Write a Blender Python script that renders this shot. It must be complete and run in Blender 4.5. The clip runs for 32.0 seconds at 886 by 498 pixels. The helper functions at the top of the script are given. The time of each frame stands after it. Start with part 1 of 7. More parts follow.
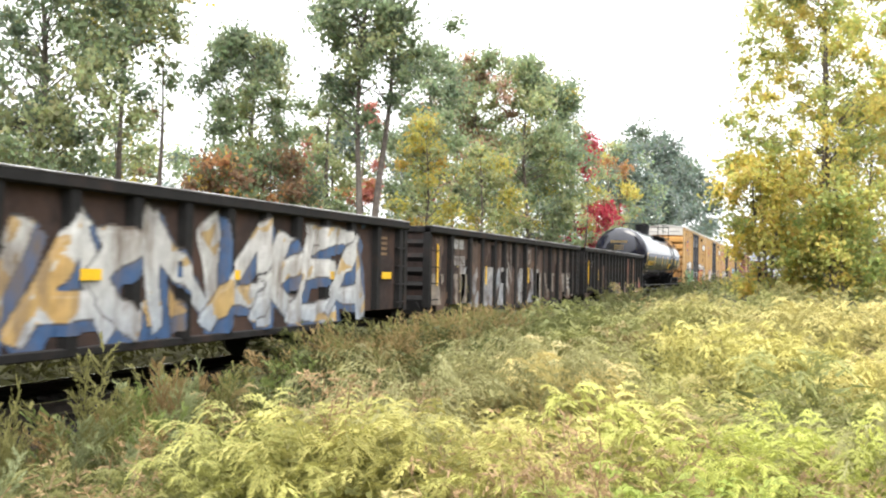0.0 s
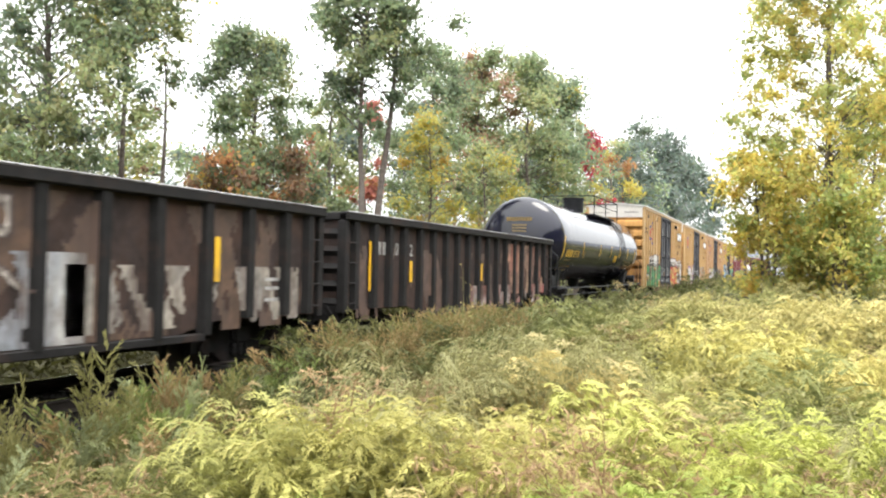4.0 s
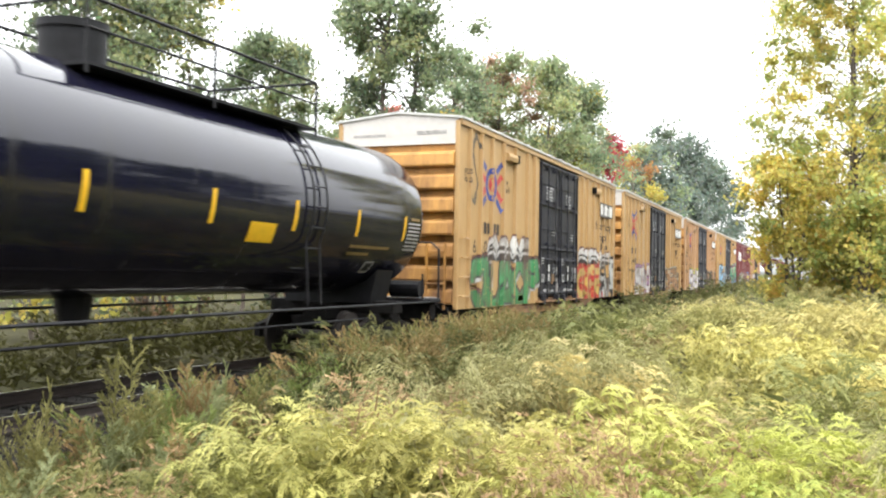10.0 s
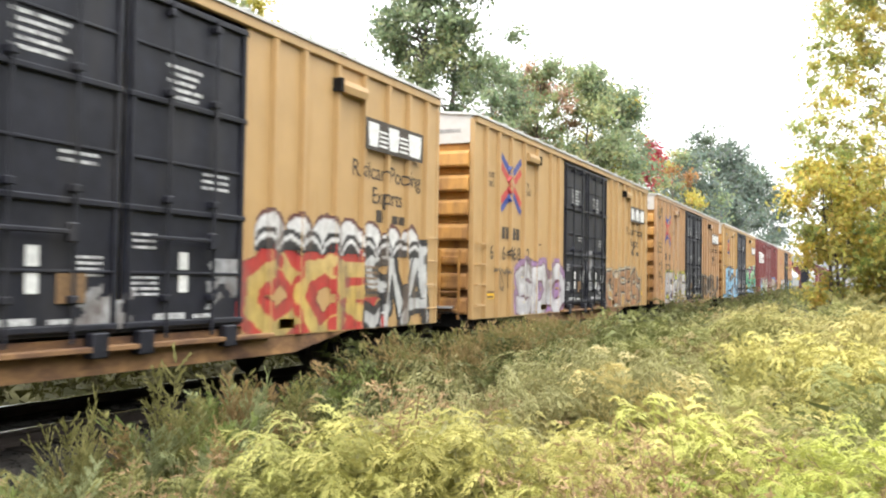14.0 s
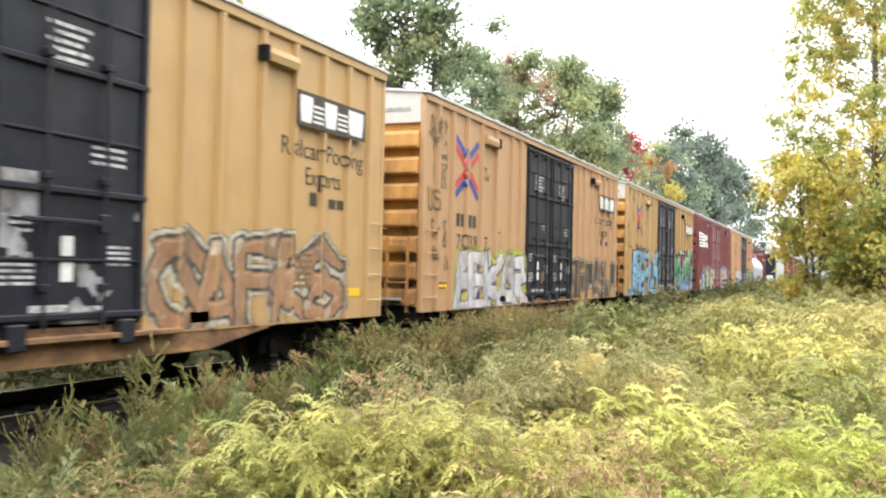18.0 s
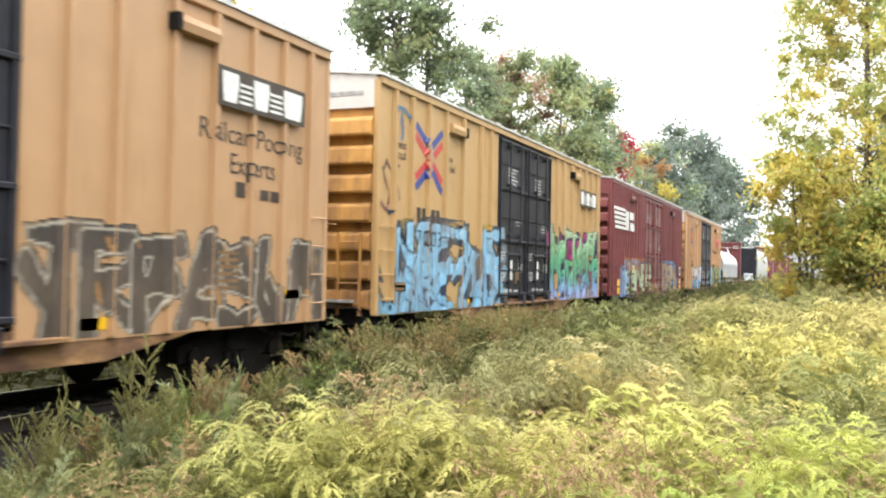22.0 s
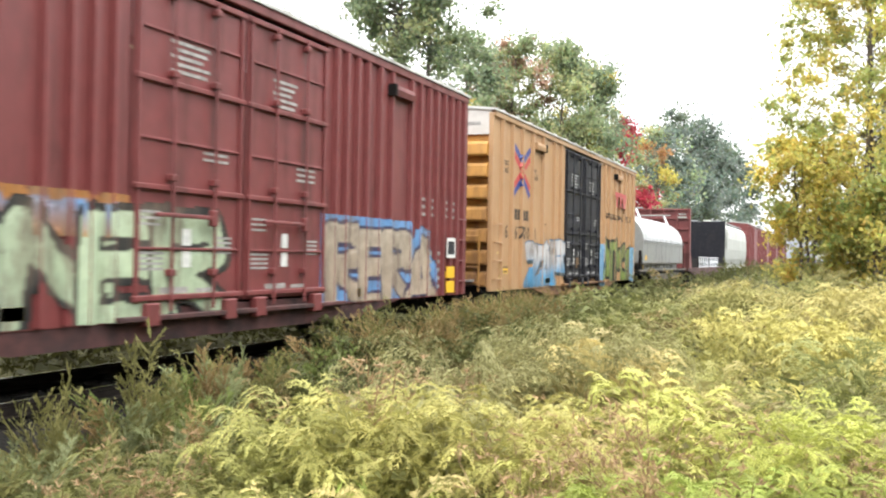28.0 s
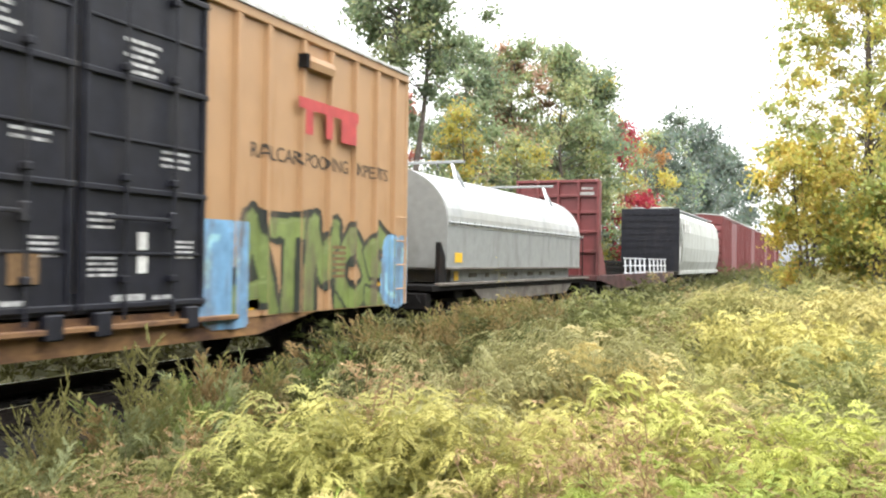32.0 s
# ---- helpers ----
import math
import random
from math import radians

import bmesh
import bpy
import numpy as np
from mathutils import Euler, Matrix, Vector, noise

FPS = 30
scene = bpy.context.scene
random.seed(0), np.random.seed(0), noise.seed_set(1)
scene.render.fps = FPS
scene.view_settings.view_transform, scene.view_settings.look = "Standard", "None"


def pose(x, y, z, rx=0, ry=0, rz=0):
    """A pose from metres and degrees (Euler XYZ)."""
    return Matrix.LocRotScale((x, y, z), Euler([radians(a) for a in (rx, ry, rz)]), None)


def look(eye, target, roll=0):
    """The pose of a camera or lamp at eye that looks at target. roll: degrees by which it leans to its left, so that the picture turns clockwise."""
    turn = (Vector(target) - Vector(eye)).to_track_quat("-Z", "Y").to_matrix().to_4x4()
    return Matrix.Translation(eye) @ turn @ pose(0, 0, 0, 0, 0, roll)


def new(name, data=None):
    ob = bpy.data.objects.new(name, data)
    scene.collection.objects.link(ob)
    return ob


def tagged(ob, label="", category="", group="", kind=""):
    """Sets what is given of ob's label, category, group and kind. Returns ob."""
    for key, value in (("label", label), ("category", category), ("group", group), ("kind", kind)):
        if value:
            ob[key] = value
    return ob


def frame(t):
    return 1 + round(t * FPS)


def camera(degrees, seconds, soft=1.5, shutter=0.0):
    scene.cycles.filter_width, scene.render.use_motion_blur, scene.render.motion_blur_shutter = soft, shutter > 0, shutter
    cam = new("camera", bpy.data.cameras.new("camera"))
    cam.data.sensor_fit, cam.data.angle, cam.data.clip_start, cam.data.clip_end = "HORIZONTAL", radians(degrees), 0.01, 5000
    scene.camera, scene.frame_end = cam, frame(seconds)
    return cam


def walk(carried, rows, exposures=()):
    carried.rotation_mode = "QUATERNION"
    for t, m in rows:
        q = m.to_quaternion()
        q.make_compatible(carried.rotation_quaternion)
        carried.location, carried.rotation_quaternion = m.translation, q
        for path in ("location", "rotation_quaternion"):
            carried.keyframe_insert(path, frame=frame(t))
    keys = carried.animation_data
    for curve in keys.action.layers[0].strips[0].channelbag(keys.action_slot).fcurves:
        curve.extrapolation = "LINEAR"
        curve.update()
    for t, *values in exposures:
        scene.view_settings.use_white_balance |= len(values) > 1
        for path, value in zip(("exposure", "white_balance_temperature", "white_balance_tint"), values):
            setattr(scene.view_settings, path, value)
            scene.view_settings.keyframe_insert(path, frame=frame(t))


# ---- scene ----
# World: z = 0 is the top of the rails, the track runs along +y and its centre line is x = TRACK_X.
TRACK_X = -8.62
EYE = (0.0, 0.0, 1.60)
cam = camera(51.12, 32.0, soft=2.1, shutter=0.5)


def aim(yaw, pitch, roll, side=0.0, lift=0.0):
    """The camera's pose from its turn to the left of the track, its pitch and its lean, in degrees, and its sway in metres."""
    a, b = radians(yaw), radians(pitch)
    eye = Vector((EYE[0] + side * math.cos(a), EYE[1] + side * math.sin(a), EYE[2] + lift))
    ahead = Vector((-math.sin(a) * math.cos(b), math.cos(a) * math.cos(b), math.sin(b)))
    return look(eye, eye + ahead * 10, roll)


walk(cam, [
    (0, aim(20.73, 1.27, 1.18, 0.032)),
    (0.5, aim(20.76, 1.24, 1.12, 0.035)),
    (1, aim(20.78, 1.14, 1.14, 0.026)),
    (1.5, aim(20.75, 1.04, 1.10, 0.042)),
    (2, aim(20.72, 1.02, 1.12, 0.041)),
    (2.5, aim(20.70, 1.04, 1.16, 0.031)),
    (3, aim(20.76, 1.08, 1.28, 0.026)),
    (3.5, aim(20.84, 1.13, 1.28, 0.023)),
    (5.5, aim(20.88, 1.20, 1.00, 0.030)),
    (6, aim(20.86, 1.15, 1.08, 0.026)),
    (6.5, aim(20.91, 1.07, 1.05, 0.024)),
    (7, aim(20.96, 0.98, 1.01, 0.028)),
    (7.5, aim(21.10, 0.90, 1.05, 0.029)),
    (8, aim(21.41, 0.93, 1.22, 0.025)),
    (8.5, aim(21.87, 0.88, 1.24, 0.009)),
    (9, aim(22.08, 1.03, 1.11, 0.009)),
    (9.5, aim(22.07, 1.24, 1.09, 0.010)),
    (10, aim(22.20, 1.42, 1.05, 0.009)),
    (10.5, aim(22.45, 1.52, 1.12, 0.006)),
    (11, aim(22.78, 1.61, 1.24, 0.007)),
    (11.5, aim(23.29, 1.79, 1.14, 0.000)),
    (12, aim(23.75, 1.97, 0.95, -0.000)),
    (12.5, aim(23.94, 2.10, 0.89, 0.002)),
    (13, aim(24.08, 1.98, 0.82, 0.002)),
    (13.5, aim(24.41, 1.86, 0.92, -0.009)),
    (14, aim(24.55, 1.87, 0.92, -0.004)),
    (14.5, aim(24.17, 1.88, 1.04, -0.009)),
    (16.5, aim(23.31, 1.49, 1.07, -0.002)),
    (17, aim(23.28, 1.42, 1.11, -0.005)),
    (17.5, aim(23.26, 1.36, 1.23, -0.007)),
    (18, aim(23.26, 1.30, 1.23, -0.008)),
    (18.5, aim(23.20, 1.16, 1.23, -0.012)),
    (19, aim(23.14, 1.05, 1.17, -0.018)),
    (19.5, aim(23.06, 1.02, 1.18, -0.018)),
    (20, aim(22.91, 0.99, 1.24, -0.018)),
    (20.5, aim(22.81, 1.00, 1.21, -0.015)),
    (21, aim(22.82, 1.07, 1.18, -0.015)),
    (21.5, aim(22.86, 1.21, 1.11, -0.009)),
    (22, aim(22.89, 1.30, 1.03, -0.011)),
    (22.5, aim(22.99, 1.38, 0.91, -0.006)),
    (23, aim(22.98, 1.34, 1.01, -0.009)),
    (23.5, aim(22.84, 1.39, 0.89, -0.005)),
    (24, aim(22.80, 1.33, 0.90, -0.004)),
    (24.5, aim(22.80, 1.28, 0.94, -0.008)),
    (25, aim(22.86, 1.27, 0.91, -0.006)),
    (25.5, aim(22.88, 1.18, 1.01, -0.013)),
    (27.5, aim(23.04, 0.46, 0.99, -0.019)),
    (28, aim(22.93, 0.39, 1.04, -0.023)),
    (28.5, aim(22.98, 0.45, 1.04, -0.018)),
    (29, aim(22.90, 0.57, 0.95, -0.017)),
    (29.5, aim(23.00, 0.61, 0.99, -0.015)),
    (30, aim(23.10, 0.72, 0.98, -0.016)),
    (30.5, aim(23.09, 0.79, 0.88, -0.017)),
    (31, aim(22.99, 0.79, 0.79, -0.016)),
    (31.5, aim(22.92, 0.69, 0.80, -0.011)),
    (32, aim(22.92, 0.67, 0.83, -0.011)),
])

# ---- world and light: a bright, even overcast ----
world = bpy.data.worlds.new("overcast_sky")
scene.world = world
world.use_nodes = True
wn, wl = world.node_tree.nodes, world.node_tree.links
wn.clear()
sky = wn.new("ShaderNodeTexSky")
sky.sky_type, sky.sun_disc = "NISHITA", False
sky.sun_elevation, sky.sun_rotation = radians(68), radians(138)
sky.air_density, sky.dust_density, sky.altitude = 1.0, 3.0, 100
grey = wn.new("ShaderNodeHueSaturation")
grey.inputs["Saturation"].default_value = 0.10
cloud = wn.new("ShaderNodeMix")
cloud.data_type = "RGBA"
cloud.inputs[0].default_value = 0.72
cloud.inputs[7].default_value = (17.8, 18.2, 18.4, 1)
sky_bg = wn.new("ShaderNodeBackground")
sky_co = wn.new("ShaderNodeTexCoord")
sky_xyz = wn.new("ShaderNodeSeparateXYZ")
sky_up = wn.new("ShaderNodeMapRange")  # an overcast sky is about three times as bright overhead as at the horizon
sky_up.inputs[3].default_value, sky_up.inputs[4].default_value = 0.054, 0.215
wl.new(sky_co.outputs["Generated"], sky_xyz.inputs[0])
wl.new(sky_xyz.outputs[2], sky_up.inputs[0])
wl.new(sky_up.outputs[0], sky_bg.inputs["Strength"])
sky_out = wn.new("ShaderNodeOutputWorld")
wl.new(sky.outputs[0], grey.inputs["Color"])
wl.new(grey.outputs[0], cloud.inputs[6])
wl.new(cloud.outputs[2], sky_bg.inputs[0])
wl.new(sky_bg.outputs[0], sky_out.inputs[0])

sun_data = bpy.data.lights.new("sun", "SUN")
sun_data.energy, sun_data.angle, sun_data.color = 1.5, radians(30), (1.0, 0.94, 0.82)
sun = new("sun", sun_data)
sun.matrix_world = look((16, -18, 60), (0, 0, 0))
scene.view_settings.exposure = 1.0


# ---- materials ----
def material(name, colour, rough=0.7, metal=0.0, vary=0.25, scale=6.0, bump=0.15, dirt=None, dirt_amount=0.35,
             stretch=(1, 1, 1), dirt_scale=1.3, attribute="", through_light=0.0, spec=0.5, coat=0.0):
    """A procedural surface: fine grain, broad blotches of a second colour, and relief. stretch draws the blotches into streaks."""
    m = bpy.data.materials.new(name)
    m.use_nodes = True
    n, l = m.node_tree.nodes, m.node_tree.links
    b = n["Principled BSDF"]
    b.inputs["Roughness"].default_value = rough
    b.inputs["Metallic"].default_value = metal
    b.inputs["Specular IOR Level"].default_value = spec
    b.inputs["Coat Weight"].default_value = coat
    co = n.new("ShaderNodeTexCoord")
    fine = n.new("ShaderNodeTexNoise")
    fine.inputs["Scale"].default_value, fine.inputs["Detail"].default_value = scale, 6
    l.new(co.outputs["Object"], fine.inputs["Vector"])
    ramp = n.new("ShaderNodeMapRange")
    ramp.inputs[1].default_value, ramp.inputs[2].default_value = 0.3, 0.7
    ramp.inputs[3].default_value, ramp.inputs[4].default_value = 1 - vary, 1 + vary
    l.new(fine.outputs["Fac"], ramp.inputs[0])
    scaled = n.new("ShaderNodeVectorMath")
    scaled.operation = "SCALE"
    l.new(ramp.outputs[0], scaled.inputs["Scale"])
    if attribute:
        at = n.new("ShaderNodeAttribute")
        at.attribute_name = attribute
        l.new(at.outputs["Color"], scaled.inputs[0])
    else:
        scaled.inputs[0].default_value = colour[:3]
    out = scaled.outputs[0]
    if dirt:
        mp = n.new("ShaderNodeMapping")
        mp.inputs["Scale"].default_value = stretch
        l.new(co.outputs["Object"], mp.inputs["Vector"])
        broad = n.new("ShaderNodeTexNoise")
        broad.inputs["Scale"].default_value, broad.inputs["Detail"].default_value = dirt_scale, 8
        broad.inputs["Roughness"].default_value = 0.65
        l.new(mp.outputs[0], broad.inputs["Vector"])
        cut = n.new("ShaderNodeMapRange")
        cut.inputs[1].default_value, cut.inputs[2].default_value = 0.62 - dirt_amount * 0.35, 0.78 - dirt_amount * 0.2
        l.new(broad.outputs["Fac"], cut.inputs[0])
        mix = n.new("ShaderNodeMix")
        mix.data_type = "RGBA"
        l.new(cut.outputs[0], mix.inputs[0])
        l.new(out, mix.inputs[6])
        mix.inputs[7].default_value = (*dirt[:3], 1)
        out = mix.outputs[2]
        rr = n.new("ShaderNodeMapRange")
        rr.inputs[3].default_value, rr.inputs[4].default_value = rough, min(1, rough + 0.25)
        l.new(cut.outputs[0], rr.inputs[0])
        l.new(rr.outputs[0], b.inputs["Roughness"])
    l.new(out, b.inputs["Base Color"])
    if bump:
        bp = n.new("ShaderNodeBump")
        bp.inputs["Strength"].default_value, bp.inputs["Distance"].default_value = bump, 0.02
        l.new(fine.outputs["Fac"], bp.inputs["Height"])
        l.new(bp.outputs[0], b.inputs["Normal"])
    if through_light:
        tr = n.new("ShaderNodeBsdfTranslucent")
        l.new(out, tr.inputs[0])
        ms = n.new("ShaderNodeMixShader")
        ms.inputs[0].default_value = through_light
        l.new(b.outputs[0], ms.inputs[1])
        l.new(tr.outputs[0], ms.inputs[2])
        l.new(ms.outputs[0], n["Material Output"].inputs["Surface"])
    return m


RUST = (0.085, 0.042, 0.025)
M_YELLOW = material("yellow_car_paint", (0.395, 0.252, 0.110), 0.5, vary=0.06, scale=2, bump=0.03, dirt=(0.35, 0.20, 0.072), dirt_amount=0.22, stretch=(1, 1.6, 0.25))
M_PEACH = material("faded_yellow_car_paint", (0.385, 0.232, 0.122), 0.5, vary=0.06, scale=2, bump=0.03, dirt=(0.34, 0.18, 0.075), dirt_amount=0.22, stretch=(1, 1.6, 0.25))
M_YELLOW_END = material("yellow_end_paint", (0.429, 0.215, 0.0488), 0.55, vary=0.12, scale=3, bump=0.05, dirt=(0.115, 0.052, 0.024), dirt_amount=0.62, stretch=(1.2, 1, 0.3))
M_DOOR = material("black_door_paint", (0.0130, 0.0135, 0.0200), 0.5, spec=0.3, vary=0.3, scale=5, dirt=(0.0311, 0.0296, 0.0318), dirt_amount=0.35, stretch=(1, 1.5, 0.3))
M_WHITE = material("white_paint", (0.52, 0.49, 0.46), 0.5, vary=0.06, dirt=(0.42, 0.386, 0.336), dirt_amount=0.2)
M_ROOF = material("galvanised_roof", (0.521, 0.521, 0.504), 0.5, 0.2, vary=0.12, dirt=(0.302, 0.286, 0.26), dirt_amount=0.4, stretch=(0.3, 1, 1))
M_RED = material("oxide_red_paint", (0.155, 0.036, 0.036), 0.5, vary=0.12, scale=4, bump=0.06, dirt=(0.074, 0.0222, 0.0207), dirt_amount=0.35, stretch=(1, 1.6, 0.25))
M_GON = material("weathered_gondola_steel", (0.0311, 0.0215, 0.0192), 0.8, spec=0.2, vary=0.35, scale=7, bump=0.3, dirt=(0.074, 0.0429, 0.0318), dirt_amount=0.5, stretch=(1, 1.0, 0.6), dirt_scale=1.6)
M_GON_POST = material("dark_gondola_post", (0.011, 0.010, 0.010), 0.75, spec=0.2, vary=0.3, dirt=(0.0444, 0.0266, 0.0207), dirt_amount=0.25)
# pale grey that paints the sky's highlight on the gondola top rails
M_LIP_GLINT = material("pale_lip_glint", (0.26, 0.25, 0.25), 0.45, 0.4, vary=0.3, dirt=(0.05, 0.042, 0.04), dirt_amount=0.5, stretch=(1, 0.6, 1))
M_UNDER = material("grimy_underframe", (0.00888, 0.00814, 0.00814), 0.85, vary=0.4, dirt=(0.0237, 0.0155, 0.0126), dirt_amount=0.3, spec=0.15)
M_SILL = material("rusty_side_sill", (0.34, 0.185, 0.0666), 0.65, vary=0.25, dirt=RUST, dirt_amount=0.95, stretch=(1, 0.8, 2))
M_SILL_RED = material("grimy_red_sill", (0.074, 0.0237, 0.0222), 0.7, vary=0.3, dirt=(0.0222, 0.0148, 0.0148), dirt_amount=0.6)
M_WHEEL = material("wheel_steel", (0.020, 0.016, 0.014), 0.6, 0.2, vary=0.3)
M_TANK = material("glossy_black_tank", (0.007, 0.007, 0.016), 0.10, vary=0.2, scale=2, bump=0.006, dirt=(0.014, 0.013, 0.014), dirt_amount=0.25, stretch=(1, 2.5, 0.3), spec=0.45, coat=0.2)
M_TANK_END = material("tank_fittings", (0.010, 0.010, 0.012), 0.55, vary=0.3, spec=0.2)
M_STENCIL = material("yellow_stencil_paint", (0.622, 0.37, 0.0252), 0.6, vary=0.12, scale=14)
M_STENCIL_DIM = material("faded_yellow_stencil", (0.19, 0.125, 0.034), 0.6, vary=0.2, scale=14)
M_REFLECT = material("yellow_reflector_tape", (0.722, 0.42, 0.0168), 0.4, vary=0.08, scale=12, dirt=(0.336, 0.202, 0.042), dirt_amount=0.15)
M_BLACK_TEXT = material("black_stencil_paint", (0.0407, 0.0296, 0.0222), 0.65, vary=0.35, scale=14)
M_FADED_TEXT = material("faded_brown_stencil", (0.163, 0.0962, 0.0444), 0.65, vary=0.3, scale=14)
M_WHITE_TEXT = material("white_stencil_paint", (0.605, 0.605, 0.588), 0.6, vary=0.15, scale=14)
M_GREY_TEXT = material("worn_white_stencil", (0.296, 0.285, 0.274), 0.7, vary=0.35, scale=10)
M_DOOR_TEXT = material("worn_pale_stencil", (0.44, 0.44, 0.44), 0.7, vary=0.45, scale=26, dirt=(0.04, 0.04, 0.045), dirt_amount=0.45, dirt_scale=9)
M_BLUE = material("blue_logo_paint", (0.0333, 0.0555, 0.222), 0.5, vary=0.15)
M_CRIMSON = material("red_logo_paint", (0.407, 0.0481, 0.0481), 0.5, vary=0.15)
M_COIL = material("grey_coil_hood", (0.244, 0.252, 0.248), 0.45, vary=0.1, dirt=(0.178, 0.178, 0.17), dirt_amount=0.35, stretch=(1, 1.5, 0.4))
M_COIL_TOP = material("bright_hood_top", (0.44, 0.45, 0.46), 0.30, 0.6, vary=0.12, scale=3, dirt=(0.36, 0.37, 0.38), dirt_amount=0.4, stretch=(1, 1.5, 0.5))
M_GIRDER = material("grimy_girder", (0.13, 0.115, 0.10), 0.8, vary=0.25, dirt=(0.06, 0.045, 0.036), dirt_amount=0.5)
M_HOPPER = material("pale_hopper_paint", (0.348, 0.363, 0.34), 0.55, vary=0.1, dirt=(0.237, 0.222, 0.192), dirt_amount=0.4, stretch=(1, 1.5, 0.4))
M_GALV = material("galvanised_steel", (0.504, 0.521, 0.546), 0.4, 0.6, vary=0.15)
M_RAIL_TOP = material("worn_rail_head", (0.62, 0.60, 0.58), 0.22, 1.0, vary=0.1, bump=0.02)
M_RAIL = material("rusty_rail_web", (0.0252, 0.017, 0.0141), 0.8, vary=0.3)
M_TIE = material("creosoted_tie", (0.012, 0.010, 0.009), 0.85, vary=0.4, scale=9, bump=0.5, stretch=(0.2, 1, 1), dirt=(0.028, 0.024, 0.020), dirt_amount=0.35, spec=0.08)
# near-black base: the train's shade is put into the stone colour
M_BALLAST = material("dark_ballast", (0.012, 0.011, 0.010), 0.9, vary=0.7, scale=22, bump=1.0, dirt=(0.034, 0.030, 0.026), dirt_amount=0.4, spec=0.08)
M_SOIL = material("weedy_soil", (0.0407, 0.0385, 0.02), 0.95, vary=0.5, scale=5, bump=0.8, dirt=(0.074, 0.0703, 0.0296), dirt_amount=0.45, dirt_scale=0.35, spec=0.08)
# bluish grey: distance haze is painted into the hill's colour
M_HILL = material("hazed_wooded_hill", (0.085, 0.092, 0.105), 0.95, vary=0.25, scale=0.05, bump=0, dirt=(0.12, 0.115, 0.12), dirt_amount=0.4, dirt_scale=0.012)
M_BARK = material("grey_brown_bark", (0.115, 0.092, 0.078), 0.9, vary=0.4, scale=9, bump=0.6, stretch=(1, 1, 0.2), dirt=(0.20, 0.175, 0.155), dirt_amount=0.35)
M_POLE = material("weathered_wood", (0.34, 0.29, 0.25), 0.8, vary=0.25, stretch=(1, 0.2, 1), dirt=(0.2, 0.16, 0.13), dirt_amount=0.4)
M_LEAF = material("tree_leaf", (0.1, 0.2, 0.05), 0.55, vary=0.25, scale=0.7, bump=0, attribute="tint", through_light=0.58, spec=0.2)
M_WEED = material("weed_leaf", (0.3, 0.3, 0.1), 0.6, vary=0.15, scale=2.0, bump=0, attribute="tint", through_light=0.32, spec=0.2)
M_PAINT = material("spray_paint", (0.5, 0.5, 0.5), 0.5, vary=0.18, scale=5, bump=0.03, attribute="tint", dirt=(0.13, 0.095, 0.07), dirt_amount=0.40, stretch=(1, 2.0, 0.5), dirt_scale=1.8)
M_PAINT_OLD = material("faded_spray_paint", (0.5, 0.5, 0.5), 0.7, vary=0.3, scale=6, bump=0.2, attribute="tint", dirt=(0.075, 0.048, 0.038), dirt_amount=0.55, stretch=(1, 1, 0.6), dirt_scale=2.2)


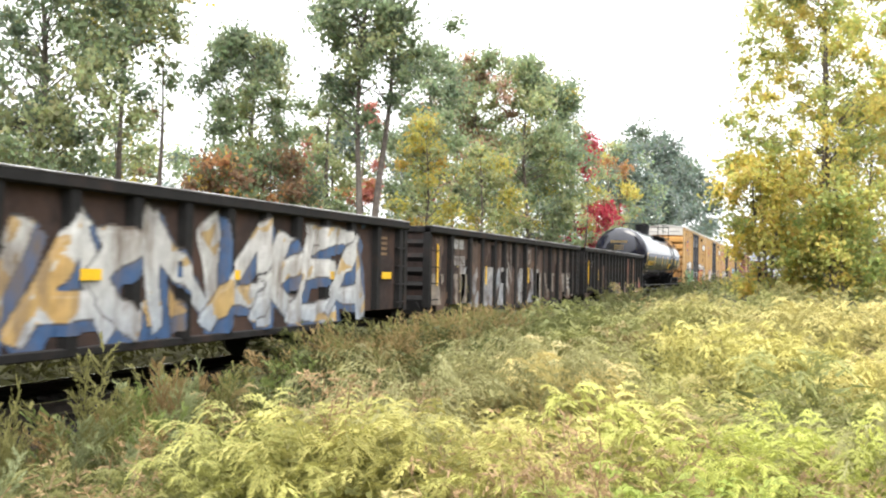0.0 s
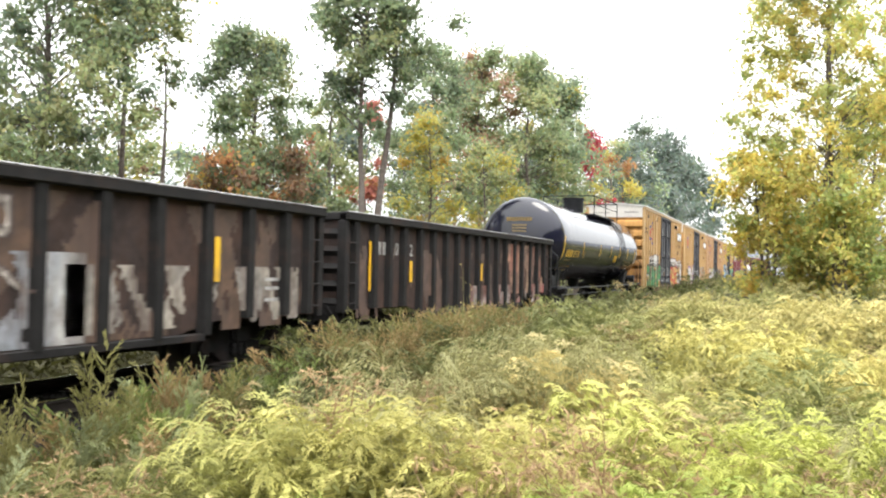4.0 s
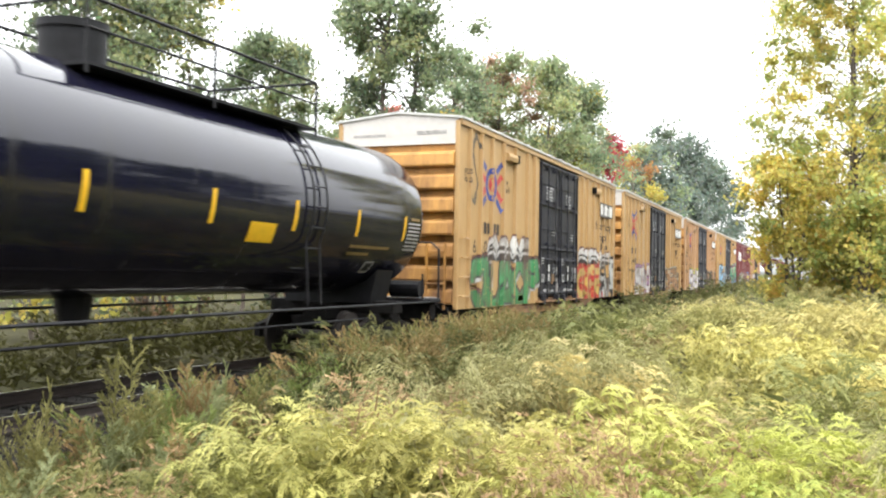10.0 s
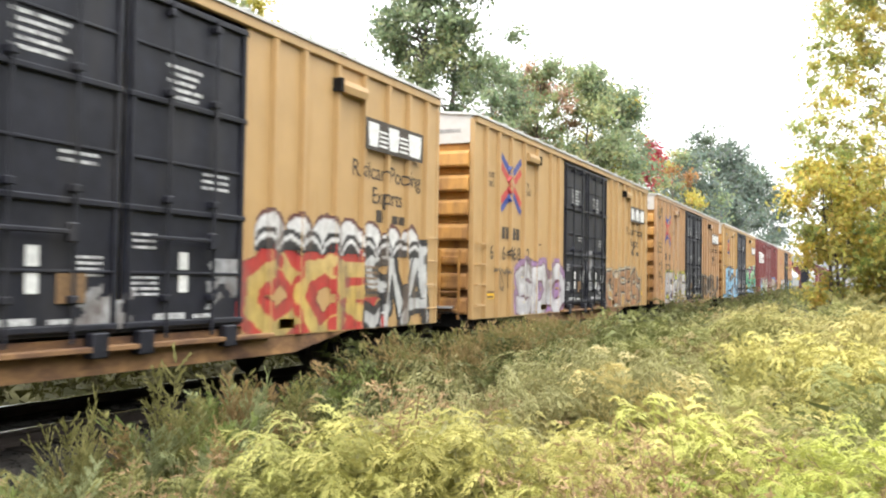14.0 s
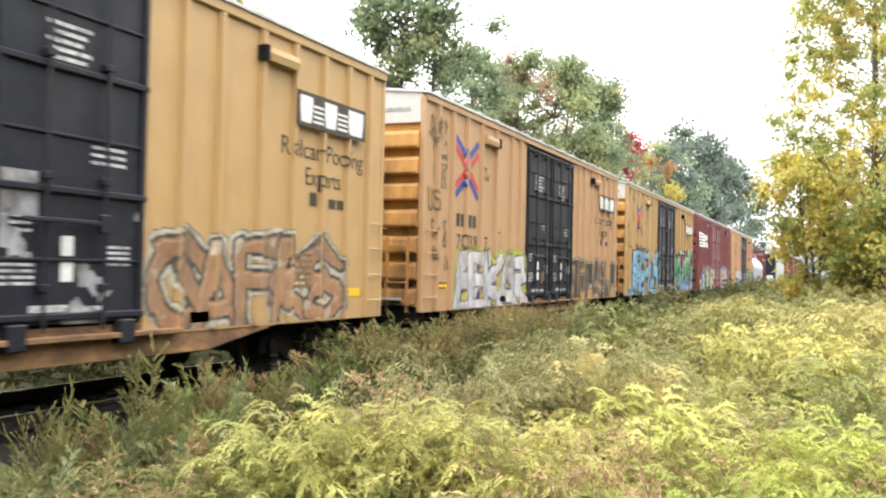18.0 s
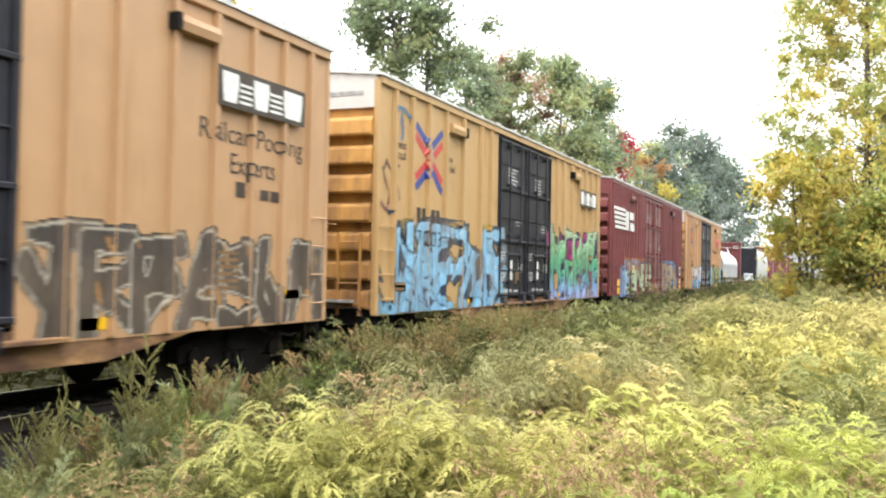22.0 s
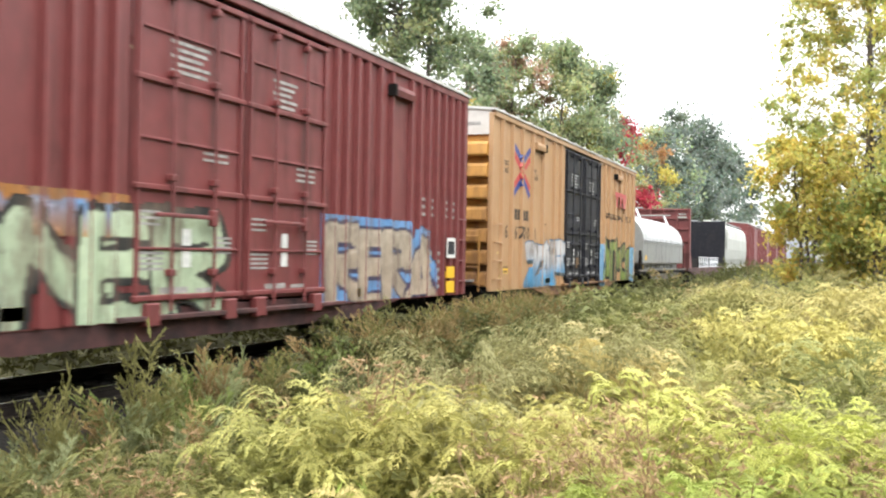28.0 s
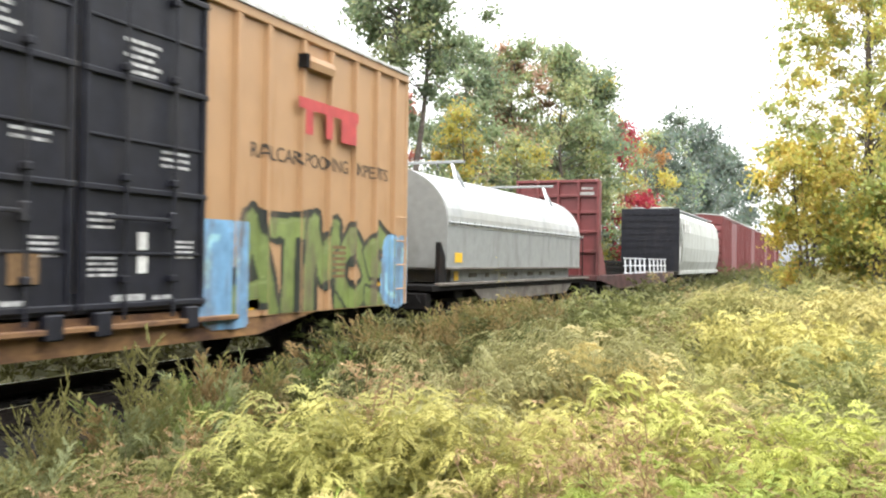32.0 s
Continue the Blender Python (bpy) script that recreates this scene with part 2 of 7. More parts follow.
# ---- mesh building ----
class Shape:
    """Verts and faces of one part."""

    def __init__(self):
        self.v, self.f = [], []

    def add(self, verts, faces):
        k = len(self.v)
        self.v += [tuple(p) for p in verts]
        self.f += [tuple(i + k for i in face) for face in faces]
        return self

    def box(self, x0, x1, y0, y1, z0, z1, c=0.0):
        if c <= 0:
            v = [(x, y, z) for x in (x0, x1) for y in (y0, y1) for z in (z0, z1)]
            return self.add(v, [(0, 1, 3, 2), (4, 6, 7, 5), (0, 4, 5, 1), (2, 3, 7, 6), (0, 2, 6, 4), (1, 5, 7, 3)])
        v, ids = [], {}
        lo, hi = (x0, y0, z0), (x1, y1, z1)
        for s in [(a, b, d) for a in (0, 1) for b in (0, 1) for d in (0, 1)]:
            for axis in range(3):
                p = [(hi if s[i] else lo)[i] + (0 if i == axis else (-c if s[i] else c)) for i in range(3)]
                ids[s, axis] = len(v)
                v.append(p)
        f = []
        for axis in range(3):
            u, w = [i for i in range(3) if i != axis]
            for side in (0, 1):
                ring = []
                for a, b in ((0, 0), (1, 0), (1, 1), (0, 1)):
                    s = [0, 0, 0]
                    s[axis], s[u], s[w] = side, a, b
                    ring.append(ids[tuple(s), axis])
                f.append(ring if (side == 1) != (axis == 1) else ring[::-1])
            for a in (0, 1):
                for b in (0, 1):
                    s0, s1 = [0, 0, 0], [0, 0, 0]
                    s0[u] = s1[u] = a
                    s0[w] = s1[w] = b
                    s1[axis] = 1
                    s0, s1 = tuple(s0), tuple(s1)
                    f.append((ids[s0, u], ids[s1, u], ids[s1, w], ids[s0, w]))
        for s in [(a, b, d) for a in (0, 1) for b in (0, 1) for d in (0, 1)]:
            f.append((ids[s, 0], ids[s, 1], ids[s, 2]))
        return self.add(v, f)

    def tube(self, points, radius, n=6, close=True):
        pts = [Vector(p) for p in points]
        radii = radius if isinstance(radius, (list, tuple)) else [radius] * len(pts)
        rings = []
        for i, p in enumerate(pts):
            d = (pts[min(i + 1, len(pts) - 1)] - pts[max(i - 1, 0)]).normalized()
            u = d.cross(Vector((0, 0, 1)) if abs(d.z) < 0.9 else Vector((1, 0, 0))).normalized()
            w = d.cross(u)
            rings.append([p + (u * math.cos(a) + w * math.sin(a)) * radii[i] for a in [2 * math.pi * k / n for k in range(n)]])
        v = [p for r in rings for p in r]
        f = [(i * n + k, i * n + (k + 1) % n, (i + 1) * n + (k + 1) % n, (i + 1) * n + k) for i in range(len(pts) - 1) for k in range(n)]
        if close:
            f += [tuple(range(n))[::-1], tuple((len(pts) - 1) * n + k for k in range(n))]
        return self.add(v, f)

    def prism(self, profile, axis, a, b):
        """A closed outline of two coordinates, drawn along axis from a to b."""
        n = len(profile)

        def put(p, d):
            return {"x": (d, p[0], p[1]), "y": (p[0], d, p[1]), "z": (p[0], p[1], d)}[axis]
        v = [put(p, a) for p in profile] + [put(p, b) for p in profile]
        f = [(i, (i + 1) % n, n + (i + 1) % n, n + i) for i in range(n)] + [tuple(range(n))[::-1], tuple(range(n, 2 * n))]
        return self.add(v, f)

    def mesh(self, name, mat, smooth=False):
        me = bpy.data.meshes.new(name)
        me.from_pydata(self.v, [], self.f)
        me.materials.append(mat)
        bm = bmesh.new()
        bm.from_mesh(me)
        bmesh.ops.recalc_face_normals(bm, faces=bm.faces)
        bm.to_mesh(me)
        bm.free()
        if smooth:
            me.shade_smooth()
        return me


def part(name, shape, mat, parent, label="", at=None, smooth=False):
    """One mesh object under a thing or a part; shape is a Shape or a mesh to be shared."""
    me = shape if isinstance(shape, bpy.types.Mesh) else shape.mesh(name, mat, smooth)
    ob = new(name, me)
    ob.parent = parent
    if at is not None:
        ob.location = at
    if label:
        ob["label"] = label
    return ob


def thing(name, label, category, at=(0, 0, 0), group="", kind=""):
    ob = new(name)
    ob.location = at
    return tagged(ob, label, category, group, kind)


def raw_mesh(name, verts, faces, mat, tints=None, smooth=False):
    """A mesh straight from arrays: faces of one size, tints one colour a vertex."""
    verts, faces = np.asarray(verts, np.float32), np.asarray(faces, np.int32)
    me = bpy.data.meshes.new(name)
    me.vertices.add(len(verts))
    me.vertices.foreach_set("co", verts.ravel())
    k = faces.shape[1]
    me.loops.add(faces.size)
    me.loops.foreach_set("vertex_index", faces.ravel())
    me.polygons.add(len(faces))
    me.polygons.foreach_set("loop_start", np.arange(0, faces.size, k, dtype=np.int32))
    me.materials.append(mat)
    if tints is not None:
        at = me.color_attributes.new("tint", "FLOAT_COLOR", "POINT")
        rgba = np.ones((len(verts), 4), np.float32)
        rgba[:, :3] = tints
        at.data.foreach_set("color", rgba.ravel())
    me.update(calc_edges=True)
    if smooth:
        me.shade_smooth()
    return me


def words(name, text, mat, parent, size, a, z, x, label="", squeeze=1.0, gap=1.0, posts=(), width=0.0):
    """Flat lettering on the side of a car that faces the camera; it starts at a, its foot is at z."""
    cu = bpy.data.curves.new(name, "FONT")
    cu.body, cu.size, cu.extrude, cu.space_character = text, size, 0.002, gap
    ob = bpy.data.objects.new(name, cu)
    scene.collection.objects.link(ob)
    me = bpy.data.meshes.new_from_object(ob.evaluated_get(bpy.context.evaluated_depsgraph_get()))
    bpy.data.objects.remove(ob)
    me.materials.clear()
    me.materials.append(mat)
    me.transform(Matrix(((0, 0, 1, 0), (squeeze, 0, 0, 0), (0, 1, 0, 0), (0, 0, 0, 1))))
    if width:
        wide = max(v.co.y for v in me.vertices)
        me.transform(Matrix.Diagonal((1, width / wide, 1, 1)))
    if posts:
        # the paint goes up and over each post
        bm = bmesh.new()
        bm.from_mesh(me)
        end = max(v.co.y for v in bm.verts)
        for p in posts:
            for d in (-0.075, -0.04, 0.04, 0.075):
                if 0 < p + d - a < end:
                    bmesh.ops.bisect_plane(bm, geom=bm.verts[:] + bm.edges[:] + bm.faces[:], plane_co=(0, p + d - a, 0), plane_no=(0, 1, 0))
        for v in bm.verts:
            v.co.x += 0.082 * max(0.0, min(1.0, max((0.0751 - abs(v.co.y + a - p)) / 0.035 for p in posts)))
        bm.to_mesh(me)
        bm.free()
    return part(name, me, mat, parent, label, (x, a, z))


def bars(name, rows, mat, parent, x, label=""):
    """Writing too small to read, as plain bars: rows of (a0, a1, z, height)."""
    for a0, a1, z, h in rows:
        part(name, Shape().box(x, x + 0.004, a0, a1, z, z + h), mat, parent, label)


def digits(text, places, mat, parent, size, z, x, squeeze=1.0, posts=()):
    """A number, digit by digit, at the given places along the side."""
    for c, a in zip(text, places):
        words("digit", c, mat, parent, size, a, z, x, squeeze=squeeze, posts=posts)


# ---- the train: every car stands with its nearer end at local y = 0, rail level, near side at +x ----
GLYPHS = [
    [[(0, 0), (0.45, 1), (0.95, 0)], [(0.2, 0.38), (0.72, 0.38)]],
    [[(0.1, 0), (0.1, 1), (0.85, 0), (0.85, 1)]],
    [[(0.5, 0), (0.1, 0.2), (0.1, 0.8), (0.5, 1), (0.9, 0.8), (0.9, 0.2), (0.5, 0)]],
    [[(0.9, 0.85), (0.5, 1), (0.12, 0.8), (0.8, 0.3), (0.5, 0), (0.08, 0.12)]],
    [[(0.9, 1), (0.1, 0.95), (0.1, 0), (0.9, 0.05)], [(0.1, 0.5), (0.75, 0.52)]],
    [[(0.1, 0), (0.1, 1), (0.75, 0.9), (0.75, 0.6), (0.15, 0.5), (0.95, 0)]],
    [[(0.1, 1), (0.1, 0.15), (0.5, 0), (0.9, 0.15), (0.9, 1)]],
    [[(0.0, 0.8), (0.5, 1.0), (0.5, 0.0)], [(0.5, 1), (1.0, 0.75)]],
    [[(0.05, 0), (0.15, 1), (0.5, 0.35), (0.85, 1), (0.95, 0)]],
    [[(0, 0.98), (1, 0.98)], [(0.5, 0.98), (0.5, 0)]],
]


def segment_distance(p, q, a, b):
    ax, ay, bx, by = *a, *b
    dx, dy = bx - ax, by - ay
    k = np.clip(((p - ax) * dx + (q - ay) * dy) / (dx * dx + dy * dy + 1e-9), 0, 1)
    return np.hypot(p - ax - k * dx, q - ay - k * dy)


def wave(p, q, seed):
    """A cheap smooth noise of about -1 to 1."""
    r = np.random.RandomState(seed)
    s = 0
    for k in range(5):
        f = 1.3 * 1.7 ** k
        s = s + np.sin(f * p * r.uniform(0.6, 1.4) + f * q * r.uniform(-1.2, 1.2) + r.uniform(0, 6)) / 1.35 ** k
    return s / 2.6


def graffiti(parent, a0, a1, z0, z1, letters, fill, fill2, outline, halo, seed, base, posts, mat=None, label="", caps=None,
             radius=0.15, edge=0.05, glow=0.10, keep=0.0, step=0.034, blotch=None, bare=False):
    """Bubble lettering sprayed over panels and posts alike. posts: (place, half width, depth)."""
    a, z = np.arange(a0 - 0.2, a1 + 0.2, step), np.arange(z0 - 0.06, z1 + 0.12, step)
    p, q = np.meshgrid(a, z, indexing="ij")
    r = np.random.RandomState(seed)
    wp, wq = p + 0.07 * wave(p * 1.2, q * 2, seed), q + 0.06 * wave(p * 1.5 + 9, q, seed + 1)
    h, w = z1 - z0, (a1 - a0) / letters
    d = np.full(p.shape, 9.0)
    which = np.zeros(p.shape)
    for i in range(letters):
        glyph = GLYPHS[r.randint(8)]
        o, s, sh = a0 + i * w, r.uniform(0.95, 1.2), r.uniform(-0.12, 0.12) * h
        for line in glyph:
            for b, c in zip(line[:-1], line[1:]):
                e = [(o + w * 0.08 + x * w * 0.85 * s + sh * y, z0 + radius * h + y * h * (1 - 2 * radius)) for x, y in (b, c)]
                dd = segment_distance(wp, wq, e[0], e[1])
                which = np.where(dd < d, i, which)
                d = np.minimum(d, dd)
    rad, out, far = radius * h, edge, glow + 0.05 * wave(p * 3, q * 3, seed + 4)
    grade = np.clip((q - z0) / h + 0.25 * wave(p, q, seed + 2), 0, 1)[..., None]
    body = np.array(fill2) * (1 - grade) + np.array(fill) * grade
    body = body * (0.85 + 0.3 * ((which * 0.618) % 1))[..., None]
    shine = (segment_distance(0 * p, (d / rad), (0, 0.45), (0, 0.5)) < 0.12) & (wave(p * 3, q * 3, seed + 7) > 0.2)
    colour = np.where(shine[..., None], np.clip(body * 1.6 + 0.06, 0, 0.85), body)
    colour = np.where((d > rad)[..., None], np.array(outline), colour)
    colour = np.where((d > rad + out)[..., None], np.array(halo), colour)
    inside = (d < rad + out + far) & (wave(p * 2.2, q * 2.2, seed + 5) > keep - 1.5)
    if blotch:
        u, v = blotch
        inside = wave(p * u, q * v, seed) + 0.5 * wave(p * u * 4, q * v * 3.5, seed + 1) > keep
        mixed = np.clip(0.5 + 1.3 * wave(p * u * 1.7, q * v * 1.3, seed + 6) + 0.5 * wave(p * u * 6, q * v * 5, seed + 7), 0, 1)[..., None]
        colour = (np.array(fill) * mixed + np.array(fill2) * (1 - mixed)) * (0.85 + 0.3 * wave(p * 4, q * 8, seed + 3))[..., None]
    if caps:
        # two rows of scallops: white with a dark red edge above, thin white arcs over black domes below
        arc = np.sqrt(np.clip(1 - (2 * ((p - a0) / w % 1) - 1) ** 2, 0, 1))
        arc2 = np.sqrt(np.clip(1 - (2 * ((p - a0) / w * 1.25 % 1) - 1) ** 2, 0, 1))
        hi, lo = z1 - 0.34 * h * (1 - arc) + 0.03 * wave(p * 3, q * 3, seed), z0 + 0.62 * h - 0.34 * h * (1 - arc2)
        inside = (q < hi) & (q > np.minimum(lo - 0.28 * h * arc2, hi - 0.1)) & (p > a0) & (p < a1)
        colour = np.where((q > hi - 0.05)[..., None], np.array(caps[1]), np.array(caps[0]) * np.ones(p.shape + (1,)))
        colour = np.where((q < lo + 0.09)[..., None], np.array(outline), colour)
        colour = np.where(((q < lo) & (q > lo - 0.07))[..., None], np.array(caps[0]), colour)
        colour = np.where((q <= lo - 0.07)[..., None], np.array(outline), colour)
    if bare:
        for place, half, depth in posts:
            inside &= np.abs(p - place) > half + 0.04
    x = np.full(p.shape, base + 0.006)
    for place, half, depth in posts:
        x += depth * np.clip((half + 0.03 - np.abs(p - place)) / 0.03, 0, 1)
    paint_patches(parent, x, p, q, colour * 0.70, inside, mat or M_PAINT, label, step)


def paint_patches(parent, x, p, q, colour, inside, mat, label, step):
    """Sprayed paint as thin skins on the car: each patch that hangs together is one piece."""
    n, m = p.shape
    idx = np.arange(n * m).reshape(n, m)
    cells = inside[:-1, :-1].copy()
    cells[0] = cells[-1] = cells[:, 0] = cells[:, -1] = False
    quads = np.stack([idx[:-1, :-1], idx[1:, :-1], idx[1:, 1:], idx[:-1, 1:]], -1).reshape(-1, 4)[cells.ravel()]
    num = np.where(cells, np.arange(cells.size).reshape(cells.shape) + 1, 0)
    while True:
        old = num
        for axis in (0, 1):
            for way in (-1, 1):
                num = np.where(cells, np.maximum(num, np.roll(num, way, axis)), 0)
        num = np.where(cells, num.ravel()[num - 1], 0)
        if (num == old).all():
            break
    patch, count = np.unique(num[cells], return_counts=True)
    back = np.zeros(n * m, int)
    where, tints = np.stack([x, p, q], -1).reshape(-1, 3), np.clip(colour, 0, 1).reshape(-1, 3)
    for b in patch[count * step * step > 0.012]:
        own = quads[num[cells] == b]
        used = np.unique(own)
        back[used] = np.arange(len(used))
        part("graffiti", raw_mesh("graffiti", where[used], back[own], mat, tints[used]), None, parent, label)


# capital letter forms on a grid of ten by ten: strokes parted by "/", corners by spaces
FORMS = {"A": "00 49 90/22 72", "B": "00 09 68 65 05/55 83 70 00", "C": "97 69 28 05 13 40 92", "D": "00 09 59 85 50 00", "E": "90 00 09 99/05 75", "F": "00 09 99/05 75", "H": "00 09/90 99/05 95",
         "K": "00 09/99 04 90", "M": "00 19 44 79 90", "N": "00 09 90 99", "O": "40 03 06 49 95 93 40", "P": "00 09 79 86 55 05", "R": "00 09 79 86 05 90", "S": "97 49 07 15 84 82 40 01", "T": "09 99/49 40",
         "U": "09 03 30 60 93 99", "V": "09 40 99", "W": "09 20 46 70 99", "X": "00 99/09 90", "Y": "09 44 99/44 40", "Z": "09 99 00 90", "I": "40 59", "L": "09 00 90", "J": "99 93 50 02"}


def mural(parent, a0, a1, z0, z1, text, fill, outline, seed, posts, base=None, label="", radius=0.1, edge=0.035, halo=None, glow=0.08, shadow=None, square=0.0, taper=0.3, lean=0.1, overlap=0.1,
          wild=0, ground=None, shine=0.0, patch=None, rise=0.0, step=0.026, mat=None, foot=None):
    """Sprayed lettering, letter over letter: fill is a row of colours from the foot to the top; ground is (colour, colour, reach) of the sprayed field behind."""
    base = BOX_W if base is None else base
    r = np.random.RandomState(seed)
    h, w = z1 - z0, (a1 - a0) / len(text)
    p, q = np.meshgrid(np.arange(a0 - 0.35, a1 + 0.35, step), np.arange(z0 - 0.12, z1 + 0.22, step), indexing="ij")
    wp, wq = p + 0.045 * wave(p * 1.4, q * 2, seed), q + 0.04 * wave(p * 1.7 + 9, q * 1.3, seed + 1)
    rad = radius * h
    fields = []
    for i, c in enumerate(text):
        lines = [[(int(t[0]) / 9, int(t[1]) / 9) for t in line.split()] for line in FORMS[c].split("/")]
        for _ in range(wild):
            b, k, up = r.uniform(0, 1), r.uniform(0.25, 0.55), r.uniform(0, 0.55)
            lines.append([(b, up), (b + r.choice((-1, 1)) * k, up + r.uniform(0.3, 0.5))])
        sh, lift, size = r.uniform(-0.4, 1) * lean * h, rise * r.uniform(-1, 1) * h, r.uniform(0.94, 1.08)
        o, d = a0 + i * w - overlap * w * 0.5, np.full(p.shape, 9.0)
        for line in lines:
            for b, e in zip(line[:-1], line[1:]):
                (bx, by), (ex, ey) = [(o + w * 0.06 + x * w * (0.88 + overlap) * size + sh * y, z0 + rad + lift * (1 - y) + y * (h - 2 * rad) * size) for x, y in (b, e)]
                ln = math.hypot(ex - bx, ey - by) + 1e-6
                tx, ty = (ex - bx) / ln, (ey - by) / ln
                u, v = (wp - bx) * tx + (wq - by) * ty, (wq - by) * tx - (wp - bx) * ty
                k = np.clip(u / ln, 0, 1)
                off = np.maximum(np.maximum(-u, u - ln), 0)
                dd = (1 - square) * np.hypot(v, off) + square * np.maximum(np.abs(v), off * 1.25 + 0.5 * v * np.sign(u - ln / 2))
                d = np.minimum(d, dd - rad * taper * r.uniform(-0.4, 1) * (2 * k - 1))
        fields.append(d)
    near = np.minimum.reduce(fields)
    grain = 1 + 0.07 * wave(p * 6, q * 6, seed + 2) + 0.05 * wave(p * 17, q * 15, seed + 3)
    colour = np.zeros(p.shape + (3,))
    inside = np.zeros(p.shape, bool)
    if ground:
        field = (near < rad + edge + ground[2] * (1 + 0.6 * wave(p * 2.6, q * 1.6, seed + 5)))
        mix = np.clip(0.85 + 1.6 * wave(p * 1.9, q * 1.5, seed + 6), 0, 1)[..., None]
        colour = np.where(field[..., None], np.array(ground[0]) * mix + np.array(ground[1]) * (1 - mix), colour)
        inside |= field
    if halo:
        field = near < rad + edge + glow * (1 + 0.5 * wave(p * 3, q * 3, seed + 4))
        colour = np.where(field[..., None], np.array(halo), colour)
        inside |= field
    if shadow:
        for k in range(1, 6):
            di, dj = int(round(shadow[0] * k / 5 / step)), int(round(shadow[1] * k / 5 / step))
            cast = np.roll(near, (di, dj), (0, 1)) < rad + edge * 0.5
            colour = np.where(cast[..., None], np.array(shadow[2]), colour)
            inside |= cast
    up = np.clip((q - z0) / h + 0.10 * wave(p * 1.3, q, seed + 7), 0, 1)
    stops = np.linspace(0, 1, len(fill))
    body = np.stack([np.interp(up, stops, [c[k] for c in fill]) for k in range(3)], -1) if len(fill) > 1 else np.ones(p.shape + (3,)) * np.array(fill[0])
    if patch:
        spots = wave(p * 2.1 + 0.5 * np.sign(np.sin(3.3 * p + 4.1 * q)), q * 2.6, seed + 11) > patch[1]
        body = np.where(spots[..., None], np.array(patch[0]), body)
    for i, d in enumerate(fields):
        line, own = d < rad + edge, d < rad
        colour = np.where(line[..., None], np.array(outline), colour)
        colour = np.where(own[..., None], body * (0.90 + 0.2 * ((i * 0.618) % 1)), colour)
        if shine:
            lit = own & (d < rad * 0.72) & (np.roll(d, (int(0.05 / step), -int(0.05 / step)), (0, 1)) > rad * 0.72)
            colour = np.where(lit[..., None], np.clip(body + shine, 0, 0.8), colour)
        inside |= line
    colour = colour * grain[..., None]
    x = np.full(p.shape, base + 0.006)
    for place, half, depth in posts:
        x += depth * np.clip((half + 0.03 - np.abs(p - place)) / 0.03, 0, 1)
    inside &= q > (BOX_FLOOR + 0.005 if foot is None else foot)
    if foot is None:
        inside &= (p > 0.04) & (p < BOX_L - 0.07)
        x += 0.018 * ((p > 6.13) & (p < 10.37))  # the doors stand proud of the side
    paint_patches(parent, x, p, q, colour * 0.78, inside, mat or M_PAINT, label, step)


WHEEL_R = 0.42


def ring(shape, radius, x0, x1, n=28, cy=0.0, cz=0.0):
    shape.prism([(cy + radius * math.cos(2 * math.pi * k / n), cz + radius * math.sin(2 * math.pi * k / n)) for k in range(n)], "x", x0, x1)


def make_bogie_meshes():
    ws = Shape()
    for s in (-1, 1):
        ring(ws, WHEEL_R, s * 0.70 - 0.04, s * 0.70 + 0.07 * (s > 0) - 0.07 * (s < 0) + 0.04, 32)
        ring(ws, WHEEL_R + 0.028, s * 0.69 - 0.015, s * 0.69 + 0.015, 32)
        ring(ws, 0.13, s * 0.70 - 0.09, s * 0.70 + 0.14, 16)
        for k in range(8):
            c, d = math.cos(k * math.pi / 4) * 0.25, math.sin(k * math.pi / 4) * 0.25
            ring(ws, 0.035, s * 0.78 - 0.01, s * 0.78 + 0.012, 8, c, d)
    ring(ws, 0.085, -1.05, 1.05, 14)
    sf = Shape()
    outline = [(-1.15, 0.36), (-1.15, 0.58), (-0.75, 0.66), (-0.35, 0.80), (0.35, 0.80), (0.75, 0.66), (1.15, 0.58), (1.15, 0.36), (0.65, 0.36), (0.40, 0.20), (-0.40, 0.20), (-0.65, 0.36)]
    sf.prism(outline, "x", -0.06, 0.06)
    for y in (-0.89, 0.89):
        ring(sf, 0.115, -0.10, 0.13, 14, y, 0.44)
    for y in (-0.16, 0.0, 0.16):
        for k in range(4):
            ring(sf, 0.07, 0.05, 0.11, 10, y, 0.33 + 0.1 * k)
    bo = Shape().box(-1.15, 1.15, -0.2, 0.2, 0.45, 0.72, 0.03)
    bo.box(-0.9, 0.9, -0.55, -0.45, 0.3, 0.42, 0.02).box(-0.9, 0.9, 0.45, 0.55, 0.3, 0.42, 0.02)
    return ws.mesh("wheelset", M_WHEEL), sf.mesh("side_frame", M_UNDER), bo.mesh("bolster", M_UNDER)


ME_WHEELSET, ME_SIDE_FRAME, ME_BOLSTER = make_bogie_meshes()
WHEELSETS, CARS = [], []


